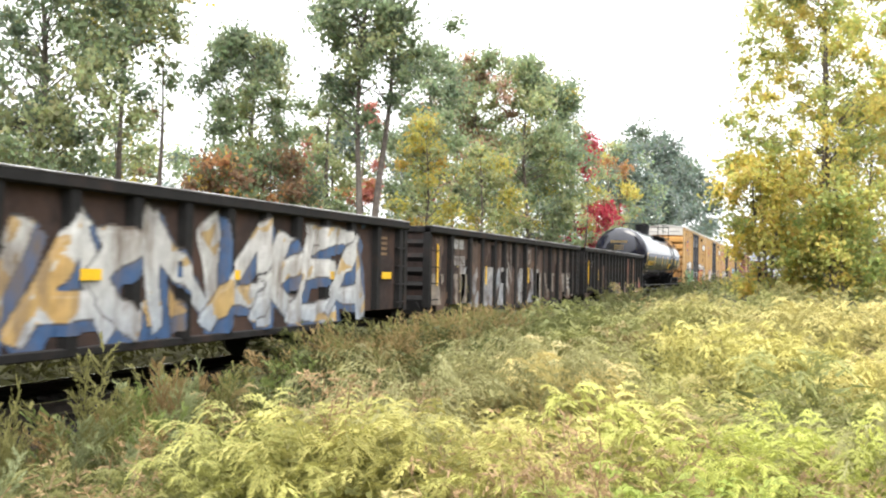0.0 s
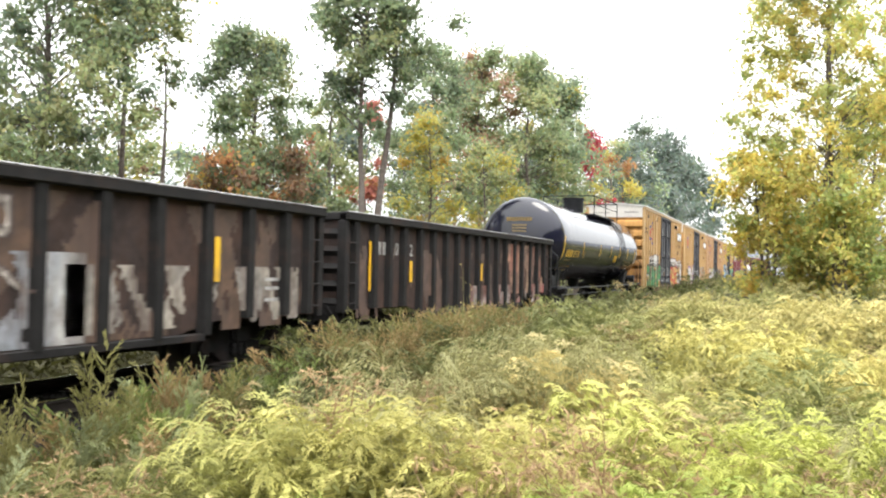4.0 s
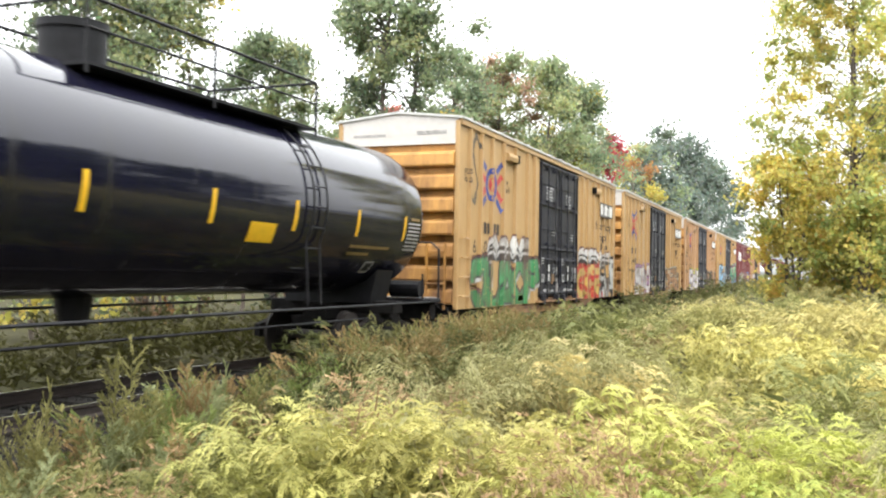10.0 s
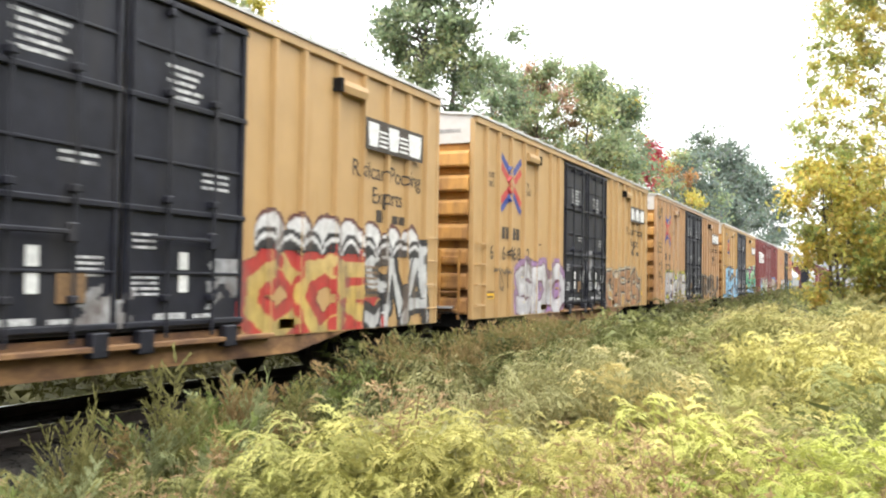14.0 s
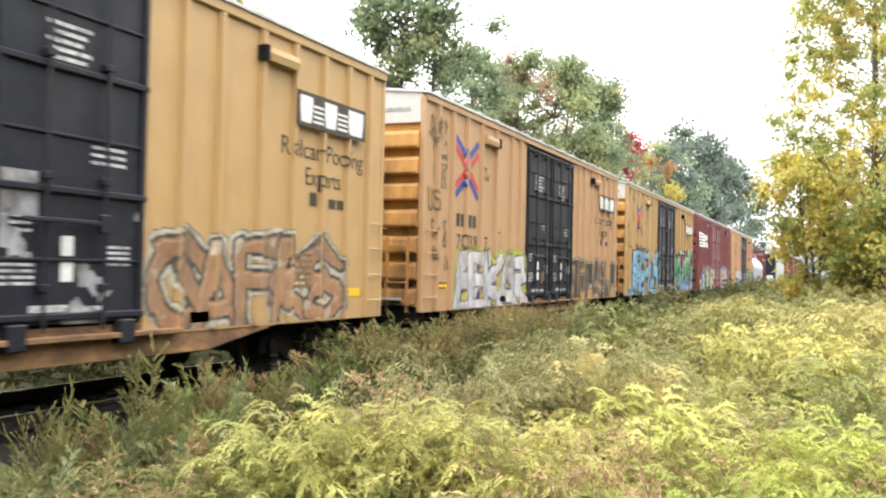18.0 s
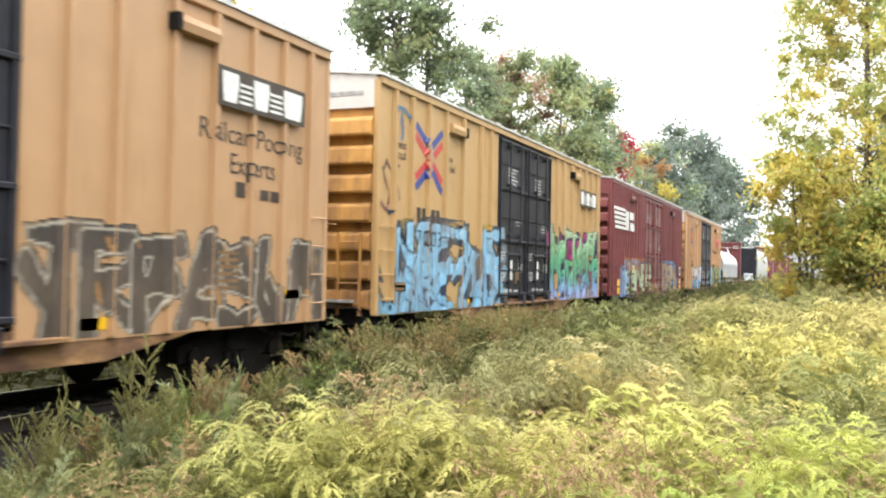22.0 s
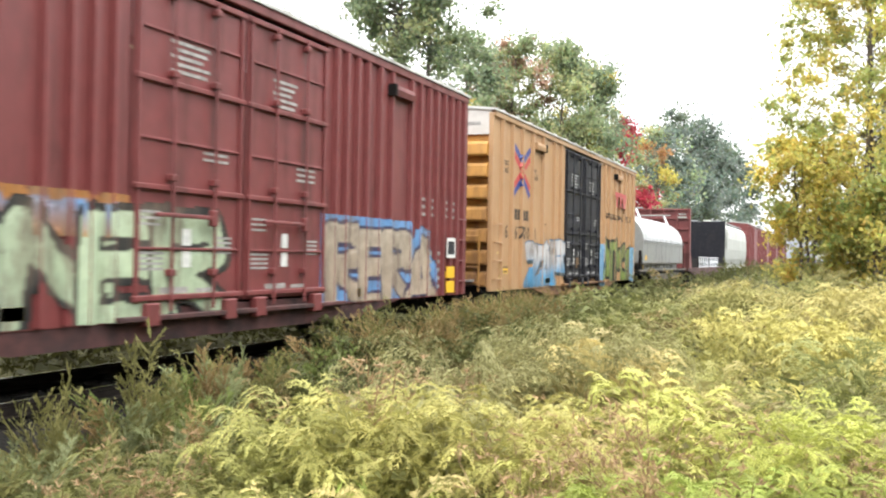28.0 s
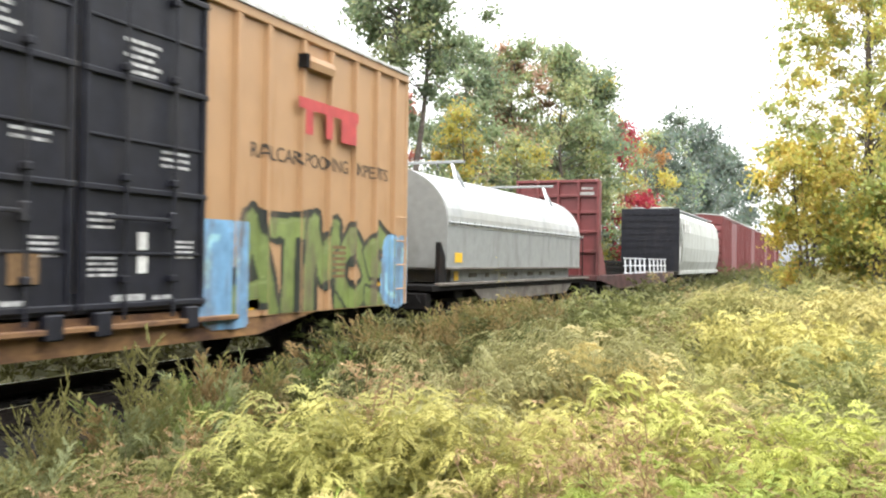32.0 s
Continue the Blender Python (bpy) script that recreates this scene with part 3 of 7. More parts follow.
def running_gear(car, length, inset=1.78, floor=0.95, sill=True):
    """Two bogies with their wheelsets, the couplers and the centre sill."""
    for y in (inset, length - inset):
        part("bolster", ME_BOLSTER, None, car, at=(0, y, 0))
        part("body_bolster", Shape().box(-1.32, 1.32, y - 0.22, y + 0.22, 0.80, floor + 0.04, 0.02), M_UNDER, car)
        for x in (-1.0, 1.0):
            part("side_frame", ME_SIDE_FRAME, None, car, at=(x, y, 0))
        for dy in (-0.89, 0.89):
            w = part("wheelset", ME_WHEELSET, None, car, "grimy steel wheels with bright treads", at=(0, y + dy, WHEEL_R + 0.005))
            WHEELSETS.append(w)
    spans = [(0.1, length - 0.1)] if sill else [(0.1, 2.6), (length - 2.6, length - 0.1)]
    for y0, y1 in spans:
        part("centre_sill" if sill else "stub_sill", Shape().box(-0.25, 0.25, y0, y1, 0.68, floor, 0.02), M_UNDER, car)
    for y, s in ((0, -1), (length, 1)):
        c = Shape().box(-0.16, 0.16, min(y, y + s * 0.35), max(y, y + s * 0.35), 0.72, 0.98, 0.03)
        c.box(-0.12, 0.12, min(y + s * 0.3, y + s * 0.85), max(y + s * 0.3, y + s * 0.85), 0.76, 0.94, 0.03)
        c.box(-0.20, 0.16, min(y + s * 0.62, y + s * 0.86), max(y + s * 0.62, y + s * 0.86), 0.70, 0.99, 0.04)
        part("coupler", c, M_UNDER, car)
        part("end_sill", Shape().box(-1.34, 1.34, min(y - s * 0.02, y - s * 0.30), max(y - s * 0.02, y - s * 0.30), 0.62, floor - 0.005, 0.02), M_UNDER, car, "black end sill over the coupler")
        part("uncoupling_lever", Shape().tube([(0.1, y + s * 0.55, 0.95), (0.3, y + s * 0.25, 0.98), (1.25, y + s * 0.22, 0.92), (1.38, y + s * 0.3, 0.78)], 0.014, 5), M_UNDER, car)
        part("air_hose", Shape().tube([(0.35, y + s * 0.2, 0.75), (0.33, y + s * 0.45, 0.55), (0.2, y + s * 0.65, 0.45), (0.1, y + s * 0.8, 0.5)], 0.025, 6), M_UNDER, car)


def brake_gear(car, length):
    part("brake_cylinder", Shape().tube([(0.75, length * 0.42, 0.72), (0.75, length * 0.42 + 0.7, 0.72)], 0.16, 12), M_UNDER, car)
    part("air_reservoir", Shape().tube([(0.7, length * 0.56, 0.70), (0.7, length * 0.56 + 1.1, 0.70)], [0.19, 0.19], 12), M_UNDER, car)
    part("brake_rod", Shape().tube([(0.5, 2.5, 0.55), (0.45, length - 2.5, 0.55)], 0.018, 5), M_UNDER, car)


def grabs(name, car, mat, y0, y1, zs, x, out=0.07):
    for z in zs:
        s = Shape().tube([(x, y0, z), (x + out, y0, z), (x + out, y1, z), (x, y1, z)], 0.014, 5)
        part(name, s, mat, car)


BOX_L, BOX_W, BOX_TOP, BOX_FLOOR = 16.2, 1.45, 4.86, 0.80
BOX_POSTS = [0.60, 1.32, 2.08, 2.93, 3.85, 4.90, 5.55, 10.95, 11.65, 12.55, 13.35, 14.15, 14.90, 15.60]
CLOSE_POSTS = [0.25, 0.95, 1.70, 2.50, 3.40, 4.35, 5.25, 5.85, 10.62, 11.30, 12.10, 13.75, 14.52, 15.25, 15.92]
ALL_POSTS = [(a, 0.036, 0.08) for a in BOX_POSTS]
RED_POSTS = [(a, 0.036, 0.08) for a in BOX_POSTS + CLOSE_POSTS]


def boxcar(offset, paint, end_paint, sill, label, plug_black=True, detail=True, marks=None, cap=True, dark_top=False):
    car = thing("boxcar", label, "boxcar", (TRACK_X, offset, 0), "cars of the freight train")
    CARS.append((car, offset))
    L, w = BOX_L, BOX_W
    running_gear(car, L)
    brake_gear(car, L)
    part("floor", Shape().box(-1.36, 1.36, 0.1, L - 0.1, 0.95, 1.05), M_UNDER, car)
    d0, d1 = 6.12, 10.38
    for s in (1, -1):
        for y0, y1 in ((0.06, d0), (d1, L - 0.06)):
            part("side_sheet", Shape().box(min(s * w, s * (w - 0.04)), max(s * w, s * (w - 0.04)), y0, y1, BOX_FLOOR, BOX_TOP), paint, car)
        part("top_chord", Shape().box(min(s * (w - 0.03), s * (w + 0.055)), max(s * (w - 0.03), s * (w + 0.055)), 0.05, L - 0.05, BOX_TOP - 0.09, BOX_TOP + 0.05, 0.012), paint, car)
    post = Shape().prism([(0, -0.048), (0.08, -0.036), (0.08, 0.036), (0, 0.048)], "z", BOX_FLOOR + 0.02, BOX_TOP - 0.1).mesh("side_post", paint)
    for a in BOX_POSTS + (CLOSE_POSTS if paint is M_RED else []):
        part("side_post", post, None, car, at=(w, a, 0))
    if not detail:
        for a in BOX_POSTS[:4]:
            part("side_post", post, None, car, at=(-w - 0.05, a, 0))
    # corner posts and ends with horizontal pressed ribs
    for y, s in ((0, -1), (L, 1)):
        for x in (-1, 1):
            part("corner_post", Shape().box(min(x * 1.36, x * 1.47), max(x * 1.36, x * 1.47), min(y, y - s * 0.10), max(y, y - s * 0.10), BOX_FLOOR, BOX_TOP, 0.012), paint, car)
        prof = [(y - s * 0.085, BOX_FLOOR + 0.05)]
        n, top = 7, 4.36
        step = (top - BOX_FLOOR - 0.1) / n
        for k in range(n):
            z = BOX_FLOOR + 0.1 + k * step
            prof += [(y - s * 0.085, z), (y + s * 0.085, z + 0.012), (y + s * 0.10, z + 0.05), (y + s * 0.07, z + step * 0.55), (y + s * 0.03, z + step * 0.66), (y - s * 0.085, z + step * 0.72)]
        prof += [(y - s * 0.085, top), (y - s * 0.12, top), (y - s * 0.12, BOX_FLOOR + 0.05)]
        part("end_sheet", Shape().prism(prof, "x", -1.36, 1.36), end_paint, car, "end wall with deep horizontal ribs")
        part("end_cap", Shape().prism([(-1.40, top + 0.005), (1.40, top + 0.005), (1.40, BOX_TOP + 0.06), (0, BOX_TOP + 0.205), (-1.40, BOX_TOP + 0.06)], "y", min(y - s * 0.02, y - s * 0.08), max(y - s * 0.02, y - s * 0.08)), M_WHITE if cap else end_paint, car, "white panel along the top of the end" if cap else "")
        if cap:
            yy = y - s * 0.02 + (s * 0.003)
            for x0, x1, z0, z1 in ((0.45, 1.15, 4.58, 4.66), (-1.1, -0.3, 4.56, 4.62)):
                part("end_lettering", Shape().box(x0, x1, min(yy, yy + s * 0.003), max(yy, yy + s * 0.003), z0, z1), M_GREY_TEXT, car)
        part("crossover_step", Shape().box(-1.1, 1.1, min(y + s * 0.02, y + s * 0.24), max(y + s * 0.02, y + s * 0.24), 1.02, 1.06), M_GALV, car)
        # hand brake: gear box, wheel and rod, low on the end
        bx = -0.55
        b0, b1 = min(y + s * 0.10, y + s * 0.24), max(y + s * 0.10, y + s * 0.24)
        part("brake_gear_box", Shape().box(bx - 0.16, bx + 0.16, b0, b1, 1.72, 2.12, 0.025), M_UNDER, car, "black hand-brake gear box")
        wheel = Shape().tube([(bx + 0.26 * math.cos(k * math.pi / 8), y + s * 0.29, 1.92 + 0.26 * math.sin(k * math.pi / 8)) for k in range(17)], 0.018, 5)
        for k in range(3):
            c, d = 0.26 * math.cos(k * math.pi / 3), 0.26 * math.sin(k * math.pi / 3)
            wheel.tube([(bx - c, y + s * 0.28, 1.92 - d), (bx + c, y + s * 0.28, 1.92 + d)], 0.012, 5)
        part("brake_wheel", wheel, M_UNDER, car, "spoked hand-brake wheel")
        part("brake_pull_rod", Shape().tube([(bx, y + s * 0.17, 1.72), (bx, y + s * 0.17, 0.95)], 0.02, 6), M_UNDER, car)
        part("end_handhold", Shape().tube([(-0.1, y + s * 0.06, 2.35), (-0.1, y + s * 0.16, 2.35), (0.75, y + s * 0.16, 2.35), (0.75, y + s * 0.06, 2.35)], 0.014, 5), end_paint, car)
        # ladder beside the end's edge
        lx = 1.0 if s < 0 else 0.95
        lad = Shape()
        for x in (lx - 0.21, lx + 0.21):
            lad.box(x - 0.02, x + 0.02, min(y + s * 0.09, y + s * 0.14), max(y + s * 0.09, y + s * 0.14), BOX_FLOOR, 2.2)
        part("ladder_stile", lad, end_paint, car)
        for z in (1.0, 1.35, 1.7, 2.05):
            part("ladder_rung", Shape().tube([(lx - 0.22, y + s * 0.13, z), (lx + 0.22, y + s * 0.13, z)], 0.013, 5), end_paint, car)
    # roof
    roof = [(-1.53, BOX_TOP + 0.045), (0, BOX_TOP + 0.20), (1.53, BOX_TOP + 0.045), (1.53, BOX_TOP + 0.09), (0, BOX_TOP + 0.25), (-1.53, BOX_TOP + 0.09)]
    part("roof", Shape().prism(roof, "y", -0.02, L + 0.02), M_ROOF, car, "pale ribbed steel roof")
    seam = Shape().prism([(-1.54, BOX_TOP + 0.09), (0, BOX_TOP + 0.25), (1.54, BOX_TOP + 0.09), (1.54, BOX_TOP + 0.12), (0, BOX_TOP + 0.285), (-1.54, BOX_TOP + 0.12)], "y", -0.03, 0.03).mesh("roof_seam", M_ROOF)
    for k in range(15):
        part("roof_seam", seam, None, car, at=(0, 0.55 + k * 1.08, 0))
    # deeper sill below the doors, with its ledge
    for s in (1, -1):
        prof = [(3.0, BOX_FLOOR + 0.02), (4.6, 0.56), (11.6, 0.56), (13.2, BOX_FLOOR + 0.02), (13.2, BOX_FLOOR + 0.14), (3.0, BOX_FLOOR + 0.14)]
        part("side_sill", Shape().prism(prof, "x", min(s * 1.38, s * 1.44), max(s * 1.38, s * 1.44)), sill, car, "rusty, dented lower sill")
        part("sill_ledge", Shape().box(min(s * 1.44, s * 1.56), max(s * 1.44, s * 1.56), d0 - 0.2, d1 + 0.6, 0.80, 0.86, 0.01), sill, car)
    # doors
    dm = M_DOOR if plug_black else paint
    for s in (1, -1):
        for k in range(2):
            y0 = d0 + k * (d1 - d0) / 2 + 0.025
            y1 = y0 + (d1 - d0) / 2 - 0.05
            door = part("door", Shape().box(min(s * (w - 0.01), s * (w + 0.02)), max(s * (w - 0.01), s * (w + 0.02)), y0, y1, 0.98, 4.72, 0.01), dm, car, "black steel plug door" if plug_black else "")
            if s < 0 or not detail:
                continue
            for z in (1.02, 2.28, 3.50, 4.62):
                part("door_rail", Shape().box(w + 0.02, w + 0.07, y0 + 0.02, y1 - 0.02, z, z + 0.07, 0.012), dm, door)
            for z in (1.60, 2.85, 4.10):
                part("door_rib", Shape().box(w + 0.02, w + 0.045, y0 + 0.05, y1 - 0.05, z, z + 0.035, 0.008), dm, door)
            for y in (y0 + 0.05, y1 - 0.11):
                part("door_edge", Shape().box(w + 0.02, w + 0.06, y, y + 0.06, 1.0, 4.70, 0.01), dm, door)
            for f in (0.30, 0.68):
                y = y0 + (y1 - y0) * f
                part("lock_bar", Shape().tube([(w + 0.09, y, 0.90), (w + 0.09, y, 4.66)], 0.02, 6), dm, door)
                for z in (1.3, 2.4, 3.6, 4.5):
                    part("bar_guide", Shape().box(w + 0.02, w + 0.12, y - 0.05, y + 0.05, z, z + 0.08, 0.01), dm, door)
            part("lock_handle", Shape().box(w + 0.10, w + 0.14, y0 + 0.3, y0 + 1.35, 1.98, 2.03, 0.01).box(w + 0.07, w + 0.15, y0 + 1.3, y0 + 1.42, 1.9, 2.1, 0.015), dm, door)
            for y in (y0 + 0.2, y1 - 0.42):
                part("roller_bracket", Shape().box(w - 0.02, w + 0.12, y, y + 0.22, 0.74, 1.0, 0.015), dm, door)
            o = 0.25 * k
            rows = [(y0 + 0.62 + 0.05 * (j % 2), y0 + 1.35 - o * 0.5 - 0.07 * (j % 3), 4.02 - j * 0.085 - o * 0.3, 0.042) for j in range(5)]
            rows += [(y0 + 0.14, y0 + 0.5, 2.02 - j * 0.07, 0.03) for j in range(3)] + [(y0 + 0.14, y0 + 0.55, 1.55 - j * 0.06, 0.03) for j in range(4)]
            rows += [(y0 + 1.25, y0 + 1.75, 2.78 - j * 0.08, 0.035) for j in range(2 + k)]
            rows += [(y0 + 1.5, y0 + 1.85, 1.75 - j * 0.06, 0.03) for j in range(4)] + [(y0 + 0.5, y0 + 1.0, 1.1, 0.07), (y0 + 1.15, y0 + 1.5, 1.1, 0.05)]
            bars("door_lettering", rows, M_DOOR_TEXT if plug_black else M_GREY_TEXT, door, w + 0.022)
            for z0, z1 in ((1.66, 1.86), (1.40, 1.60)):
                part("placard", Shape().box(w + 0.025, w + 0.03, y0 + 0.88, y0 + 1.04, z0, z1, 0.002), M_WHITE_TEXT, door, "white placard on the door")
            if k == 0 and plug_black:
                part("route_board", Shape().box(w + 0.025, w + 0.04, y0 + 1.25, y0 + 1.62, 1.30, 1.62, 0.004), M_FADED_TEXT, door, "brown wooden board for papers")
    if detail:
        # the small bracket boxes high on the side, each with a drain pipe
        for a in (3.05, 12.55):
            part("bracket_box", Shape().prism([(w + 0.0, 4.36), (w + 0.12, 4.36), (w + 0.14, 4.46), (w + 0.12, 4.54), (w + 0.0, 4.54)], "y", a, a + 0.75), paint, car)
            # solid black block that draws the dark of the box's hollow end
            part("dark_slot_block", Shape().box(w, w + 0.145, a + (0.74 if a < 8 else -0.09), a + (0.84 if a < 8 else 0.0), 4.35, 4.55), M_UNDER, car)
            part("conduit", Shape().tube([(w + 0.03, a + 0.79, 4.36), (w + 0.03, a + 0.79, 1.0)], 0.022, 6), paint, car)
        grabs("grab_iron", car, paint, 0.14, 0.56, (1.08, 1.50, 1.92, 2.34), w)
        grabs("grab_iron", car, paint, L - 0.56, L - 0.14, (1.08, 1.50, 1.92, 2.34), w)
        for a in (0.35, L - 0.35):
            part("stirrup_step", Shape().tube([(w - 0.02, a - 0.18, 0.85), (w - 0.02, a - 0.18, 0.50), (w - 0.02, a + 0.18, 0.50), (w - 0.02, a + 0.18, 0.85)], 0.018, 5), M_UNDER, car)
        for a, z in ((0.80, 1.20), (4.35, 0.90), (11.2, 0.90), (15.05, 1.15)):
            part("reflector", Shape().box(w + 0.002, w + 0.006, a, a + 0.40, z, z + 0.13), M_REFLECT, car, "yellow reflective plate")
    return car


def yellow_marks(car, number, ringed=False, red_logo=False, words_too=True):
    """The crossed-arrow emblem, the number, the notices and the far end's banner."""
    w = BOX_W + 0.086

    def lies(a):
        return BOX_W + 0.005 + 0.08 * max(0.0, min(1.0, max((0.060 - abs(a - p)) / 0.018 for p in BOX_POSTS)))

    def stroke(name, points, wide, mat, lift=0.0, closed=False):
        """A painted line that follows panels and posts."""
        pts = []
        for (a0, z0), (a1, z1) in zip(points[:-1], points[1:]):
            n = max(2, int(math.hypot(a1 - a0, z1 - z0) / 0.012))
            pts += [(a0 + (a1 - a0) * k / n, z0 + (z1 - z0) * k / n) for k in range(n + (0 if closed else 1))]
        v = []
        for k, (a, z) in enumerate(pts):
            b, c = (pts[(k + 1) % len(pts)], pts[k - 1]) if closed else (pts[min(k + 1, len(pts) - 1)], pts[max(k - 1, 0)])
            d = Vector((b[0] - c[0], b[1] - c[1])).normalized()
            for s in (-0.5, 0.5):
                aa, zz = a - d.y * wide * s, z + d.x * wide * s
                v.append((lies(aa) + lift, aa, zz))
        n = len(pts)
        f = [(2 * k, 2 * k + 1, 2 * ((k + 1) % n) + 1, 2 * ((k + 1) % n)) for k in range(n if closed else n - 1)]
        part(name, Shape().add(v, f), mat, car)
    if ringed:
        c = (2.12, 3.66)
        stroke("emblem_ring", [(c[0] + 0.33 * math.cos(k * math.pi / 16), c[1] + 0.33 * math.sin(k * math.pi / 16)) for k in range(33)], 0.13, M_BLUE, closed=True)
        stroke("emblem_disc", [(c[0] + 0.09 * math.cos(k * math.pi / 12), c[1] + 0.09 * math.sin(k * math.pi / 12)) for k in range(25)], 0.17, M_CRIMSON, closed=True)
        for s in (-1, 1):
            for (b0, b1), (r0, r1) in ((((0.36, 0.33), (0.72, 0.56)), ((0.40, 0.06), (0.72, 0.26))), (((0.36, -0.32), (0.72, -0.58)), ((0.40, -0.12), (0.72, -0.33)))):
                stroke("emblem_stripe", [(c[0] + s * b0[0], c[1] + b0[1]), (c[0] + s * b1[0], c[1] + b1[1])], 0.15, M_BLUE)
                stroke("emblem_stripe", [(c[0] + s * r0[0], c[1] + r0[1]), (c[0] + s * r1[0], c[1] + r1[1])], 0.15, M_CRIMSON)
    else:
        for line in (((1.54, 4.30), (2.25, 3.90)), ((2.31, 3.98), (2.80, 4.31)), ((1.56, 3.12), (2.22, 3.54)), ((2.32, 3.50), (2.80, 3.12))):
            stroke("emblem_stripe", line, 0.15, M_BLUE)
        for line in (((1.52, 4.10), (2.14, 3.74)), ((2.39, 3.80), (2.80, 4.07)), ((1.55, 3.31), (2.13, 3.66)), ((2.36, 3.64), (2.80, 3.31))):
            stroke("emblem_stripe", line, 0.15, M_CRIMSON)
        stroke("emblem_centre", ((2.27, 3.50), (2.27, 3.96)), 0.10, M_BLUE if red_logo else M_GREY_TEXT, 0.002)
    ww = BOX_W + 0.004
    bars("reporting_mark", [(1.64, 1.82, 2.50, 0.26), (1.88, 2.04, 2.50, 0.26), (2.30, 2.48, 2.50, 0.26), (2.54, 2.72, 2.50, 0.26)], M_BLACK_TEXT, car, ww)
    digits(number, (0.95, 1.66, 1.94, 2.34, 2.62, 3.24), M_BLACK_TEXT, car, 0.44, 2.04, ww, squeeze=0.95, posts=BOX_POSTS)
    at = 0.72 if not ringed else 0.35
    for k, (a, text) in enumerate(((at, "next"), (at, "load"), (3.04, "any"), (3.04, "road"))):
        words("motto", text, M_BLACK_TEXT, car, 0.24, a, 3.76 - 0.19 * (k % 2), ww, posts=BOX_POSTS)
    bars("side_notice", [(0.75, 1.2, 1.32, 0.05), (0.75, 1.15, 1.22, 0.05), (4.1, 4.3, 2.45, 0.04)], M_FADED_TEXT, car, ww)
    bars("side_data", [(13.5, 13.95, 1.75 - 0.09 * k, 0.045) for k in range(6)], M_FADED_TEXT, car, ww)
    if red_logo:
        lg = Shape()
        for a0, a1, z0, z1 in ((12.36, 14.16, 3.76, 3.92), (12.56, 12.76, 3.40, 3.76), (13.14, 13.34, 3.40, 3.76), (13.62, 14.10, 3.40, 3.76)):
            lg.box(w, w + 0.004, a0, a1, z0, z1)
        part("owner_logo", lg, M_CRIMSON, car, "plain red block shapes of the owner's mark")
        for text, a, wide in (("RAILCAR", 11.3, 1.24), ("POOLING", 12.68, 1.30), ("EXPERTS", 14.12, 1.28)):
            words("slogan", text, M_BLACK_TEXT, car, 0.29, a, 2.94, ww, posts=BOX_POSTS, width=wide)
        return
    part("owner_logo", Shape().box(w, w + 0.004, 13.32, 15.36, 3.62, 4.12), M_BLACK_TEXT, car, "black banner of the owner's mark")
    for a0, a1 in ((13.40, 13.74), (14.08, 14.44), (14.80, 15.28)):
        part("banner_shape", Shape().prism([(a0 + 0.04, 3.68), (a1 - 0.04, 3.68), (a1, 3.90), (a1, 4.06), (a0, 4.06), (a0, 3.90)], "x", w + 0.0045, w + 0.008), M_WHITE_TEXT, car, "plain white shape on the banner")
    for a0, a1 in ((13.77, 14.05), (14.47, 14.77)):
        for k in range(4):
            part("banner_stripe", Shape().box(w + 0.0045, w + 0.008, a0, a1, 3.70 + 0.075 * k, 3.735 + 0.075 * k), M_WHITE_TEXT, car)
    if words_too:
        words("slogan", "Railcar", M_BLACK_TEXT, car, 0.38, 13.05, 3.18, ww, posts=BOX_POSTS, width=1.10)
        words("slogan", "Pooling", M_BLACK_TEXT, car, 0.38, 14.28, 3.18, ww, posts=BOX_POSTS, width=1.17)
        words("slogan", "Experts", M_BLACK_TEXT, car, 0.38, 13.7, 2.80, ww, squeeze=0.9, posts=BOX_POSTS)
        bars("web_line", [(13.85, 14.05, 2.5, 0.2), (14.1, 14.3, 2.5, 0.14), (14.4, 14.6, 2.5, 0.14), (14.65, 14.95, 2.5, 0.14)], M_BLACK_TEXT, car, ww)


